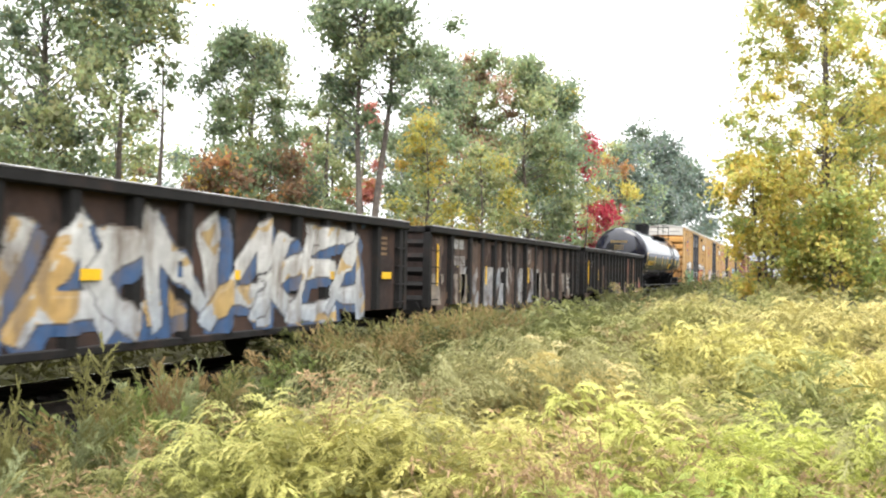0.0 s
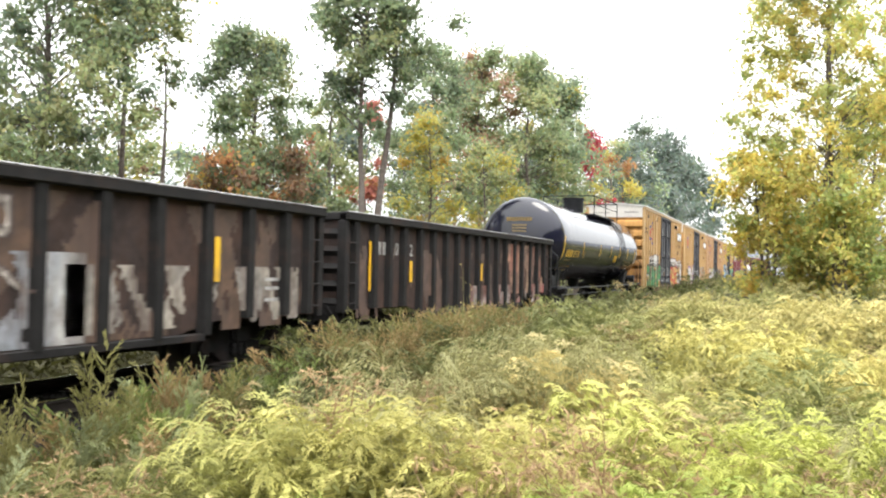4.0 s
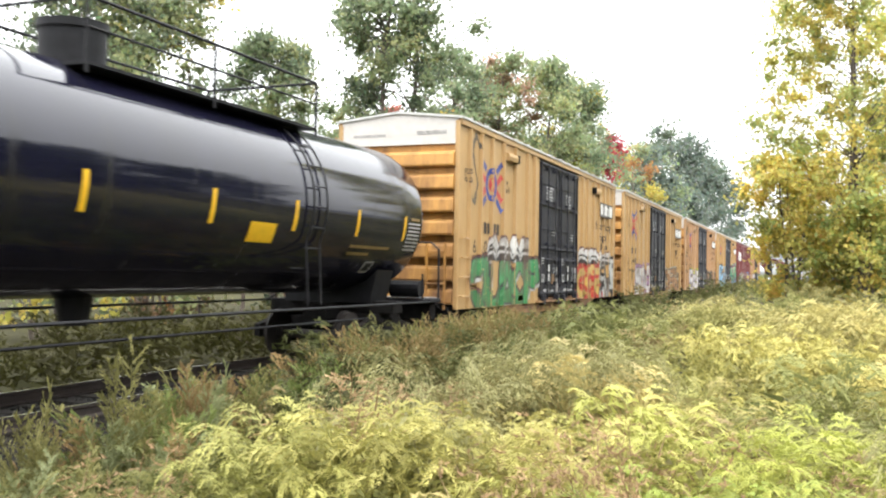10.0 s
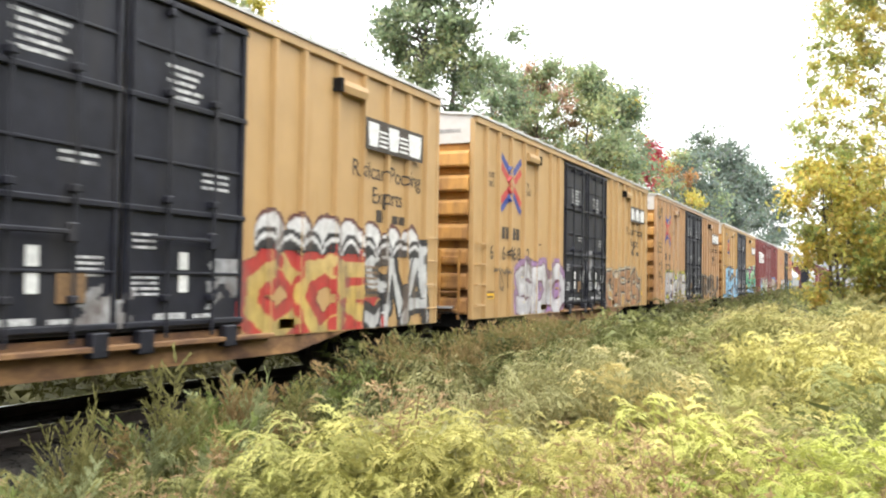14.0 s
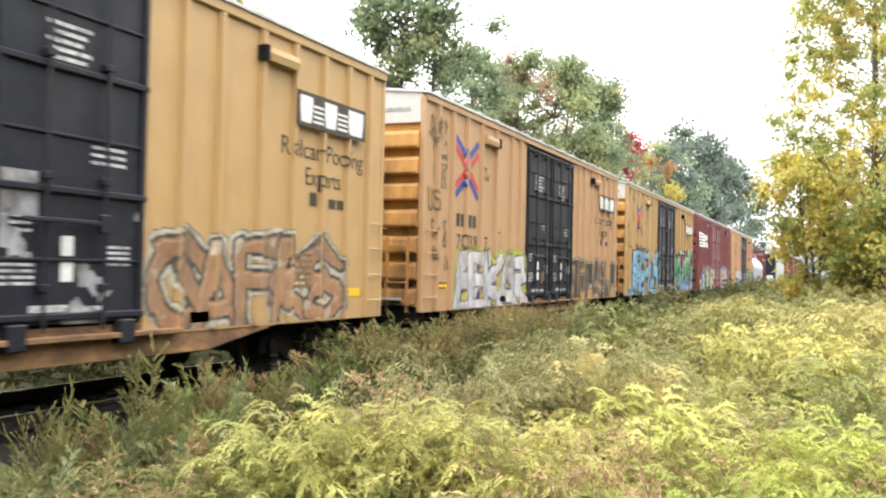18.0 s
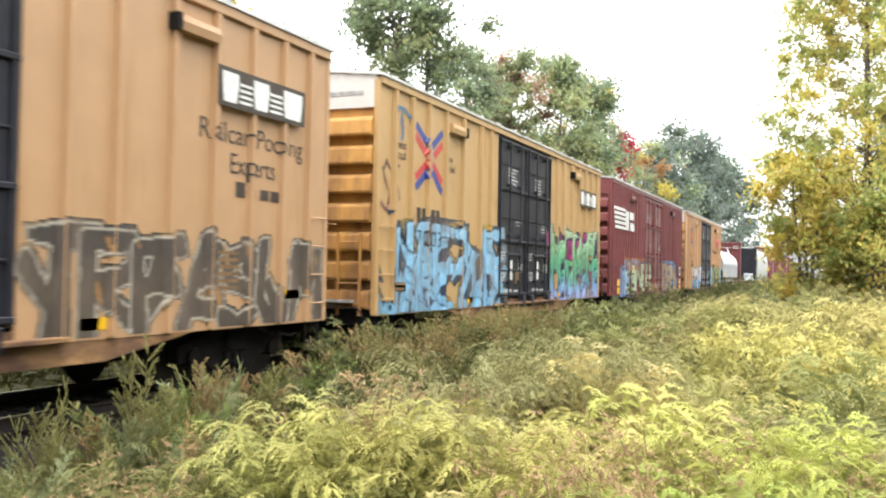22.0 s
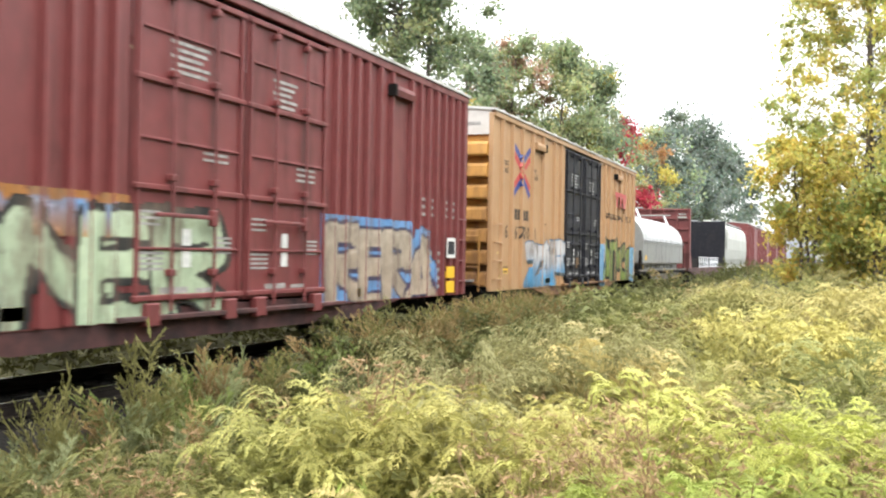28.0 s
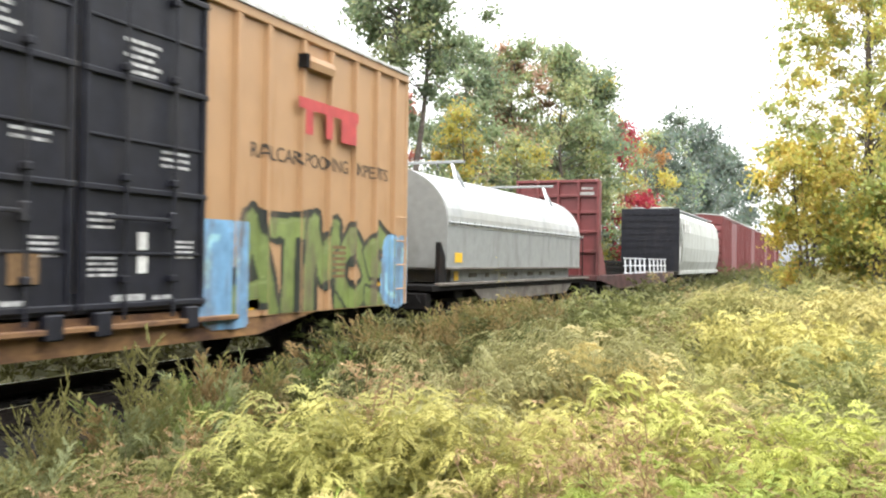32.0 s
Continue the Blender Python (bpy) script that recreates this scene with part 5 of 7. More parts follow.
graffiti(b2, 6.4, 10.2, 1.0, 2.4, 5, (0.44, 0.44, 0.46), (0.36, 0.36, 0.38), (0.03, 0.03, 0.03), (0.022, 0.022, 0.025), 46, BOX_W + 0.022, [], M_PAINT_OLD, "smeared white paint on the black doors", radius=0.09, glow=0.0, edge=0.0, blotch=(1.2, 2.6), keep=0.48)
graffiti(b2, 1.1, 2.1, 1.35, 1.9, 3, (0.16, 0.11, 0.07), (0.16, 0.11, 0.07), (0.5, 0.3, 0.1), (0.5, 0.3, 0.1), 47, BOX_W + 0.004, ALL_POSTS, label="brown sprayed scribble", radius=0.06, edge=0.0, glow=0.0)

b3 = boxcar(102.45, M_PEACH, M_YELLOW_END, M_SILL, "yellow boxcar with black plug doors and white block graffiti")
yellow_marks(b3, "670387")
mural(b3, 1.75, 6.1, 0.68, 1.95, "BEKAR", [(0.58, 0.57, 0.60), (0.54, 0.53, 0.56), (0.62, 0.61, 0.62)], (0.055, 0.04, 0.09), 61, ALL_POSTS, label="white block lettering with purple edges and a yellow glow", radius=0.115, edge=0.03, halo=(0.46, 0.48, 0.06), glow=0.10, shadow=(0.05, -0.05, (0.07, 0.05, 0.11)), square=0.55, taper=0.4, overlap=0.25, lean=0.3, shine=0.05)
mural(b3, 10.5, 16.0, 0.74, 1.95, "TRFASUM", [(0.07, 0.055, 0.045), (0.10, 0.075, 0.055), (0.055, 0.045, 0.04)], (0.44, 0.40, 0.33), 64, ALL_POSTS, label="dark lettering with cream edges and orange patches", radius=0.09, edge=0.028, ground=((0.06, 0.05, 0.045), (0.30, 0.20, 0.10), 0.03), square=0.5, taper=0.5, overlap=0.12, lean=0.1, patch=((0.34, 0.18, 0.06), 0.75), wild=1)
for k, z in enumerate((4.15, 3.7, 3.2, 2.75, 2.2, 1.6)):
    graffiti(b3, 0.22 + 0.1 * (k % 3), 1.1 + 0.12 * (k % 2), z, z + 0.42, 5, (0.085, 0.065, 0.055), (0.085, 0.065, 0.055), (0.5, 0.3, 0.1), (0.5, 0.3, 0.1), 67 + k, BOX_W + 0.001, ALL_POSTS, label="dark sprayed scrawl", radius=0.05, edge=0.0, glow=0.0, step=0.02)

b4 = boxcar(120.32, M_YELLOW, M_YELLOW_END, M_SILL, "yellow boxcar with black plug doors and large pale blue graffiti")
yellow_marks(b4, "670031", words_too=False)
mural(b4, 0.1, 6.55, 0.70, 2.45, "UNKEWAR", [(0.20, 0.43, 0.64), (0.22, 0.46, 0.66), (0.24, 0.48, 0.67)], (0.03, 0.045, 0.09), 71, ALL_POSTS, label="pale blue wildstyle lettering with navy edges and yellow", radius=0.062, edge=0.030, ground=((0.02, 0.04, 0.065), (0.46, 0.30, 0.04), 0.07), shadow=(0.13, -0.12, (0.025, 0.045, 0.075)), square=0.95, taper=0.9, lean=0.35, overlap=0.7, wild=2, shine=0.08, rise=0.08)
mural(b4, 0.0, 6.6, 0.66, 0.95, "IIIIIIIII", [(0.22, 0.46, 0.66)], (0.21, 0.45, 0.65), 73, ALL_POSTS, BOX_W + 0.003, "pale blue sprayed band", radius=0.45, edge=0.05)
mural(b4, 10.25, 16.1, 1.3, 2.72, "VYVVXYVV", [(0.10, 0.02, 0.08), (0.28, 0.03, 0.16), (0.36, 0.05, 0.22)], (0.03, 0.02, 0.035), 76, ALL_POSTS, label="magenta spikes behind the lettering", radius=0.06, edge=0.03, ground=((0.06, 0.02, 0.06), (0.25, 0.04, 0.16), 0.03), square=0.9, taper=0.9, lean=0.3, overlap=0.5)
mural(b4, 10.3, 16.1, 0.72, 2.75, "WNEAMYNK", [(0.40, 0.36, 0.62), (0.20, 0.36, 0.64), (0.09, 0.36, 0.26), (0.10, 0.40, 0.20), (0.26, 0.52, 0.28), (0.45, 0.62, 0.42)], (0.03, 0.03, 0.05), 77, ALL_POSTS, BOX_W + 0.003, "green wildstyle lettering that runs down into blue and lilac", radius=0.042, edge=0.020, shadow=(0.06, -0.08, (0.035, 0.03, 0.06)), square=0.95, taper=0.9, lean=0.30, overlap=0.8, wild=3, shine=0.10, rise=0.08)
mural(b4, 10.2, 16.1, 0.66, 1.2, "IIIIIIII", [(0.40, 0.36, 0.62), (0.22, 0.38, 0.64)], (0.30, 0.36, 0.62), 79, ALL_POSTS, BOX_W - 0.002, "blue and lilac sprayed ground", radius=0.4, edge=0.1)
graffiti(b4, 0.62, 1.2, 3.9, 4.6, 1, (0.10, 0.22, 0.36), (0.10, 0.20, 0.32), (0.5, 0.3, 0.1), (0.5, 0.3, 0.1), 80, BOX_W + 0.002, ALL_POSTS, label="dark blue sprayed scrawl", radius=0.1, edge=0.0, glow=0.0)
graffiti(b4, 0.1, 0.9, 2.6, 3.5, 2, (0.14, 0.09, 0.07), (0.20, 0.06, 0.09), (0.5, 0.3, 0.1), (0.5, 0.3, 0.1), 81, BOX_W + 0.002, ALL_POSTS, label="brown sprayed scrawl", radius=0.04, edge=0.0, glow=0.0)

red_car = boxcar(138.15, M_RED, M_RED, M_SILL_RED, "dark red boxcar with pale green and tan graffiti", plug_black=False, cap=False)
mural(red_car, 2.5, 7.75, 0.70, 2.0, "OBNER", [(0.42, 0.52, 0.36), (0.46, 0.56, 0.38), (0.50, 0.60, 0.42)], (0.025, 0.025, 0.025), 91, RED_POSTS, label="pale green bubble lettering with black edges", radius=0.12, edge=0.055, halo=(0.03, 0.03, 0.03), glow=0.03, shadow=(0.08, -0.05, (0.025, 0.025, 0.025)), taper=0.3, overlap=0.2, square=0.4, shine=0.06)
graffiti(red_car, 2.3, 7.0, 1.75, 2.12, 6, (0.20, 0.38, 0.66), (0.50, 0.20, 0.05), (0.48, 0.20, 0.05), (0.46, 0.20, 0.05), 92, BOX_W - 0.002, RED_POSTS, label="blue and orange glow over the lettering", radius=0.3, glow=0.06)
graffiti(red_car, 1.5, 2.9, 0.75, 1.8, 2, (0.20, 0.38, 0.68), (0.22, 0.40, 0.70), (0.03, 0.03, 0.03), (0.25, 0.40, 0.65), 93, BOX_W - 0.003, RED_POSTS, label="blue sprayed star", radius=0.25, glow=0.05)
mural(red_car, 10.55, 14.4, 0.66, 2.02, "RERA", [(0.40, 0.32, 0.24), (0.42, 0.34, 0.26), (0.44, 0.37, 0.29)], (0.045, 0.04, 0.09), 96, RED_POSTS, label="tan bubble lettering with a blue glow", radius=0.108, edge=0.05, halo=(0.14, 0.30, 0.56), glow=0.16, shadow=(0.05, -0.04, (0.05, 0.045, 0.10)), taper=0.3, overlap=0.15, square=0.3, lean=0.1, shine=0.05)
lg = Shape()
for k in range(5):
    lg.box(BOX_W + 0.086, BOX_W + 0.090, 0.18 + 0.05 * k, 2.12 + 0.05 * k, 3.86 - 0.165 * k, 3.96 - 0.165 * k)
lg.box(BOX_W + 0.086, BOX_W + 0.090, 2.15, 2.72, 3.20, 3.90)
lg.box(BOX_W + 0.086, BOX_W + 0.090, 2.86, 3.62, 3.62, 3.90)
lg.box(BOX_W + 0.086, BOX_W + 0.090, 2.98, 3.72, 3.20, 3.50)
part("owner_logo", lg, M_WHITE_TEXT, red_car, "plain white blocks and stripes of the owner's mark")
bars("side_data", [(a, a + 0.28, 2.62 - 0.14 * k, 0.06) for a in (13.9, 14.4, 14.9, 15.35) for k in range(3)] + [(14.3, 14.9, 1.6 - 0.16 * k, 0.07) for k in range(5)], M_GREY_TEXT, red_car, BOX_W + 0.004)
part("notice_frame", Shape().box(BOX_W + 0.086, BOX_W + 0.09, 15.0, 15.45, 1.55, 1.95), M_WHITE_TEXT, red_car)
part("notice_plate", Shape().box(BOX_W + 0.0905, BOX_W + 0.094, 15.06, 15.39, 1.62, 1.88), M_DOOR, red_car)
for z in (0.86, 1.15):
    for a in (0.8, 15.0):
        part("reflector", Shape().box(BOX_W + 0.086, BOX_W + 0.09, a, a + 0.42, z, z + 0.23), M_REFLECT, red_car, "yellow reflective plate")

b6 = boxcar(155.92, M_PEACH, M_YELLOW_END, M_SILL, "yellow boxcar with black plug doors and blue-white and green graffiti")
yellow_marks(b6, "667001", red_logo=True)
mural(b6, 2.75, 6.05, 0.66, 1.98, "ZAF", [(0.03, 0.06, 0.08), (0.10, 0.30, 0.50), (0.12, 0.34, 0.58), (0.50, 0.54, 0.60), (0.62, 0.61, 0.62), (0.62, 0.61, 0.62)], (0.16, 0.26, 0.40), 101, ALL_POSTS, label="white lettering that runs into blue and black", radius=0.15, edge=0.03, shadow=(0.06, -0.10, (0.05, 0.07, 0.08)), square=0.9, taper=0.6, overlap=0.2, lean=0.06)
mural(b6, 10.9, 15.7, 0.70, 2.16, "ATMOS", [(0.17, 0.22, 0.06), (0.20, 0.26, 0.08), (0.22, 0.28, 0.09)], (0.025, 0.03, 0.025), 104, ALL_POSTS, label="moss green capital letters ATMOS with black edges", radius=0.105, edge=0.05, halo=(0.03, 0.035, 0.03), glow=0.03, shadow=(0.08, -0.08, (0.03, 0.04, 0.03)), square=0.6, taper=0.2, overlap=0.1, lean=0.02, shine=0.04)
graffiti(b6, 10.45, 11.15, 0.7, 2.0, 1, (0.26, 0.52, 0.80), (0.24, 0.48, 0.78), (0.24, 0.5, 0.8), (0.26, 0.52, 0.80), 106, BOX_W + 0.003, ALL_POSTS, label="pale blue sprayed glow", radius=0.25, glow=0.08)
graffiti(b6, 15.35, 16.1, 0.76, 1.95, 1, (0.26, 0.52, 0.80), (0.24, 0.48, 0.78), (0.24, 0.5, 0.8), (0.26, 0.52, 0.80), 107, BOX_W + 0.003, ALL_POSTS, label="pale blue sprayed glow", radius=0.2, glow=0.06)


# coil car, bulkhead flatcar, covered hopper and the dark red cars behind
def coil_car(offset, length):
    car = thing("coil_car", "grey coil car under a bright rounded metal hood", "coil car", (TRACK_X, offset, 0), "cars of the freight train")
    CARS.append((car, offset))
    L = length
    running_gear(car, L, 1.8)
    part("deck", Shape().box(-1.45, 1.45, 0.1, L - 0.1, 0.98, 1.10, 0.015), M_UNDER, car)
    for x in (-1.42, 1.36):
        part("side_girder", Shape().prism([(2.4, 0.98), (3.0, 0.70), (L - 2.2, 0.70), (L - 1.6, 0.98)], "x", x, x + 0.06), M_GIRDER, car, "grimy brown-grey side girder")
        part("walkway", Shape().box(min(x, x * 1.06), max(x + 0.06, (x + 0.06) * 1.06), 0.4, L + 0.2, 1.08, 1.14, 0.01), M_GIRDER, car)
    part("trough", Shape().box(-1.22, 1.22, 1.6, L - 1.2, 1.12, 1.45, 0.02), M_COIL, car, "pale stencilled trough side below the hood")
    for k in range(7):
        part("trough_mark", Shape().box(1.222, 1.226, 2.6 + k * 1.05, 3.1 + k * 1.05 - 0.25 * (k % 2), 1.22, 1.32), M_GIRDER, car)
    part("end_bracket", Shape().prism([(0.55, 1.14), (0.9, 1.14), (0.98, 1.5), (0.62, 1.95), (0.58, 1.95)], "x", 1.30, 1.40), M_UNDER, car, "black triangular end bracket")
    part("drip_edge", Shape().box(-1.45, 1.45, 0.86, L - 0.66, 1.40, 1.45, 0.01), M_GIRDER, car, "dark lower edge of the hood")
    low = [(-1.42, 1.40), (-1.42, 2.36), (1.42, 2.36), (1.42, 1.40)]
    part("hood_skirt", Shape().prism(low, "y", 0.9, L - 0.7), M_COIL, car, "smooth grey lower half of the hood")
    arc = [(1.43 * math.cos(k * math.pi / 24), 2.30 + 1.22 * math.sin(k * math.pi / 24) ** 0.9) for k in range(25)]
    part("hood_top", Shape().prism(arc, "y", 0.92, L - 0.72), M_COIL_TOP, car, "bright rounded metal top of the hood", smooth=False)
    part("seam_rail", Shape().tube([(1.45, 0.95, 2.37), (1.45, L - 0.75, 2.37)], 0.02, 6), M_GALV, car)
    part("hood_end", Shape().prism([(p[0] * 1.003, p[1] * 1.0015) for p in arc] + [(-1.425, 1.42), (1.425, 1.42)], "y", 0.86, 0.93), M_COIL, car)
    for k in range(26):
        part("rivet_tab", Shape().box(1.42, 1.45, 1.1 + k * 0.42, 1.22 + k * 0.42, 2.33, 2.40), M_COIL, car)
    for y in (2.7, L - 2.4):
        for x in (-1, 1):
            part("lifting_leg", Shape().tube([(x * 1.0, y - 0.25, 3.15), (x * 0.75, y, 3.75)], 0.035, 5).tube([(x * 1.0, y + 0.25, 3.15), (x * 0.75, y, 3.75)], 0.035, 5), M_GALV, car)
        part("lifting_beam", Shape().box(-1.05, 1.05, y - 0.04, y + 0.04, 3.75, 3.81, 0.012), M_COIL, car, "grey lifting beam across the hood")
    part("end_handrail", Shape().tube([(1.4, L - 0.25, 1.1), (1.4, L - 0.25, 2.3), (-1.4, L - 0.25, 2.3), (-1.4, L - 0.25, 1.1)], 0.025, 6), M_UNDER, car)
    for a in (1.3,):
        part("reflector", Shape().box(1.425, 1.43, a, a + 0.4, 1.55, 1.75), M_REFLECT, car, "yellow reflective plate")
    part("reflector", Shape().box(1.24, 1.245, 1.7, 1.95, 1.16, 1.36), M_REFLECT, car)
    return car


coil_car(173.25, 12.1)


def bulkhead_flat(offset, length):
    car = thing("bulkhead_flatcar", "dark red bulkhead flatcar carrying low steel racks", "flatcar", (TRACK_X, offset, 0), "cars of the freight train")
    CARS.append((car, offset))
    L = length
    running_gear(car, L, 1.8)
    part("deck", Shape().box(-1.42, 1.42, 0.0, L, 0.98, 1.16, 0.02), M_SILL_RED, car)
    for s in (-1, 1):
        part("side_sill", Shape().prism([(0.4, 1.0), (3.5, 0.65), (L - 3.5, 0.65), (L - 0.4, 1.0), (L - 0.4, 1.1), (0.4, 1.1)], "x", min(s * 1.36, s * 1.43), max(s * 1.36, s * 1.43)), M_SILL_RED, car)
    y0, y1 = 0.05, 0.45
    part("bulkhead", Shape().box(-1.42, 1.42, y0 + 0.12, y0 + 0.20, 1.16, 4.28), M_RED, car, "tall dark red end bulkhead")
    for x in (-1.42, -0.72, 0.0, 0.70, 1.36):
        part("bulkhead_post", Shape().box(x, x + 0.09, y0, y0 + 0.36, 1.16, 4.30, 0.012), M_RED, car)
    for z in (1.9, 2.55, 3.2, 3.75, 4.24):
        part("bulkhead_beam", Shape().box(-1.42, 1.45, y0 + 0.03, y0 + 0.12, z, z + 0.10, 0.012), M_RED, car)
    part("bulkhead_brace", Shape().prism([(y1, 1.16), (y1 + 1.1, 1.16), (y1, 2.6)], "x", 1.30, 1.38), M_RED, car)
    part("side_notice", Shape().box(0.85, 1.25, y0 - 0.003, y0 + 0.0, 4.0, 4.07).box(0.8, 1.28, y0 - 0.003, y0, 3.82, 3.92), M_GREY_TEXT, car)
    for r0 in (4.6, 9.6):
        for k in range(5):
            part("rack_leg", Shape().tube([(1.40, r0 + k * 0.95, 1.17), (1.34, r0 + k * 0.95 + 0.2, 1.76)], 0.035, 6), M_GALV, car, "bright steel rack post")
        for z in (1.20, 1.48, 1.76):
            part("rack_rail", Shape().tube([(1.37, r0 - 0.2, z), (1.37, r0 + 4.2, z)], 0.025, 6), M_GALV, car)
    for k in range(5):
        part("load_plank", Shape().box(-1.1, 1.30 - 0.03 * (k % 2), 1.6, 7.4 - 0.2 * (k % 3), 1.17 + 0.10 * k, 1.255 + 0.10 * k, 0.01), M_UNDER, car, "dark bundled load")
    return car


bulkhead_flat(186.95, 16.0)


def hopper_car(offset, length):
    car = thing("covered_hopper", "pale grey-green covered hopper with a black end", "hopper car", (TRACK_X, offset, 0), "cars of the freight train")
    CARS.append((car, offset))
    L = length
    running_gear(car, L, 1.8)
    n, half = 16, []
    prof = [(1.30, 1.15), (1.46, 1.7), (1.52, 2.4), (1.50, 3.2), (1.38, 3.9), (1.10, 4.22), (0, 4.35)]
    outline = prof + [(-x, z) for x, z in prof[-2::-1]]
    part("body", Shape().prism(outline, "y", 0.9, L - 0.9), M_HOPPER, car, "rounded pale grey-green body side")
    part("end_panel", Shape().box(-1.46, 1.46, 0.05, 0.14, 1.2, 4.35, 0.015), M_DOOR, car, "flat black end panel")
    for k in range(9):
        part("end_batten", Shape().box(-1.44, 1.44, 0.02, 0.05, 1.4 + 0.33 * k, 1.45 + 0.33 * k), M_DOOR, car)
    for x in (-1.4, 1.4):
        part("end_post", Shape().box(x - 0.05, x + 0.05, 0.15, 0.3, 1.05, 4.3, 0.01), M_HOPPER, car)
        part("end_brace", Shape().tube([(x, 0.25, 4.2), (x, 1.0, 2.6)], 0.04, 6).tube([(x, 0.25, 1.2), (x, 1.0, 2.6)], 0.04, 6), M_HOPPER, car)
    for k in range(3):
        y = 3.4 + k * (L - 6.8) / 2
        part("hopper_bay", Shape().add([(-1.2, y - 1.6, 1.2), (1.2, y - 1.6, 1.2), (1.2, y + 1.6, 1.2), (-1.2, y + 1.6, 1.2), (-0.4, y - 0.3, 0.45), (0.4, y - 0.3, 0.45), (0.4, y + 0.3, 0.45), (-0.4, y + 0.3, 0.45)],
                                       [(0, 1, 5, 4), (1, 2, 6, 5), (2, 3, 7, 6), (3, 0, 4, 7), (4, 5, 6, 7), (3, 2, 1, 0)]), M_HOPPER, car)
    part("side_sill", Shape().box(1.26, 1.40, 0.2, L - 0.2, 1.02, 1.22, 0.015), M_HOPPER, car)
    for x in (-0.75, 0.75):
        part("roof_walk", Shape().box(x - 0.25, x + 0.25, 0.3, L - 0.3, 4.40, 4.44), M_GALV, car)
    for k in range(6):
        part("hatch", Shape().box(-0.3, 0.3, 1.6 + k * 2.5, 3.3 + k * 2.5, 4.33, 4.50, 0.03), M_HOPPER, car)
    bars("owner_logo", [(1.4, 1.9, 3.2, 0.6), (2.3, 2.6, 3.2, 0.6), (2.9, 3.6, 3.2, 0.35)], M_WHITE_TEXT, car, 1.515)
    return car


hopper_car(204.1, 17.5)
for k in range(4):
    boxcar(223.2 + 17.75 * k, M_RED, M_RED, M_SILL_RED, "dark red boxcar far down the train", plug_black=False, detail=False, cap=False)


# ---- ground and track ----
def smooth(a, b, v):
    k = np.clip((v - a) / (b - a), 0, 1)
    return k * k * (3 - 2 * k)


# mounds (and hollows) of the weeds: x, y, half widths, height
MOUNDS = [(-1.60, 8.7, 0.75, 0.8, 0.50), (-2.95, 7.7, 0.42, 0.5, 0.36), (-2.40, 8.7, 0.42, 0.5, 0.40), (-2.55, 5.7, 0.75, 0.5, 0.34), (-3.3, 5.0, 0.5, 0.4, 0.16),
          (-0.10, 7.0, 1.3, 0.45, 0.36), (-1.6, 6.5, 0.6, 0.4, 0.28), (-0.95, 4.9, 0.5, 0.35, 0.16), (0.1, 9.7, 0.5, 0.4, 0.46), (-1.05, 9.3, 0.35, 0.4, 0.36)]
FAR_MOUNDS = [(-0.9, 12.6, 1.5, 0.8, 0.30), (0.7, 17.5, 1.8, 1.6, 0.30), (-1.6, 16.5, 0.9, 1.2, 0.16), (0.9, 11.5, 0.7, 0.8, 0.20), (-3.2, 14.8, 1.0, 0.8, 0.12)]
HOLLOWS = [(-0.55, 8.3, 0.75, 0.50, -0.80), (0.35, 8.5, 0.6, 0.4, -0.55), (-2.05, 7.6, 0.35, 0.6, -0.34), (-2.75, 11.2, 1.1, 1.3, -0.34), (-3.4, 6.6, 0.5, 0.5, -0.26), (-1.0, 10.6, 1.3, 0.5, -0.22),
           (-1.75, 5.2, 0.28, 0.4, -0.26), (-0.4, 5.8, 0.5, 0.25, -0.24), (-3.9, 9.5, 0.7, 1.2, -0.16), (-0.5, 14.6, 1.8, 0.5, -0.24)]


def swell(x, y, spots):
    return sum(h * np.exp(-((x - a) / u) ** 2 - ((y - b) / v) ** 2) for a, b, u, v, h in spots)


def weed_base(x, y):
    """The even height of the weeds, before their mounds and hollows."""
    d = np.hypot(x, y)
    open_field = np.interp(d, (0, 4, 7, 10, 14, 20, 30, 40, 70, 200), (0.45, 0.46, 0.47, 0.58, 0.84, 1.08, 1.37, 1.55, 1.75, 1.8))
    strip = np.interp(y, (0, 6, 8, 10.5, 12, 16, 21, 27, 35, 49, 70), (0.02, 0.10, 0.30, 0.34, 0.80, 0.88, 0.76, 0.98, 1.22, 1.52, 1.75))
    k = smooth(-2.8, -5.0, x)
    return open_field * (1 - k) + strip * k + 0.12 * smooth(0.3, 3, x) * smooth(4, 9, d)


def weed_top(x, y):
    """The height to which the weeds reach on the camera's side of the track."""
    x, y = np.asarray(x, float), np.asarray(y, float)
    k = smooth(-2.8, -5.0, x)
    t = weed_base(x, y) + (0.10 * wave(x * 1.6, y * 1.3, 201) + 0.09 * wave(x * 3.4, y * 3.0, 203)) * smooth(3, 5, np.hypot(x, y)) * (1 - 0.5 * k)
    return t + swell(x, y, MOUNDS) + swell(x, y, FAR_MOUNDS) + swell(x, y, HOLLOWS)


def ground_height(x, y):
    x, y = np.asarray(x, float), np.asarray(y, float)
    near = weed_base(x, y) - 0.88
    near = np.minimum(near, 0.9)
    bed = -0.62 + 0 * x
    far = -0.25 + 0.012 * np.clip(-11.5 - x, 0, 60) + 0.10 * wave(x * 0.2, y * 0.2, 207)
    k = smooth(-6.6, -5.2, x)
    z = bed * (1 - k) + near * k
    k = smooth(-10.6, -12.0, x)
    return z * (1 - k) + far * k


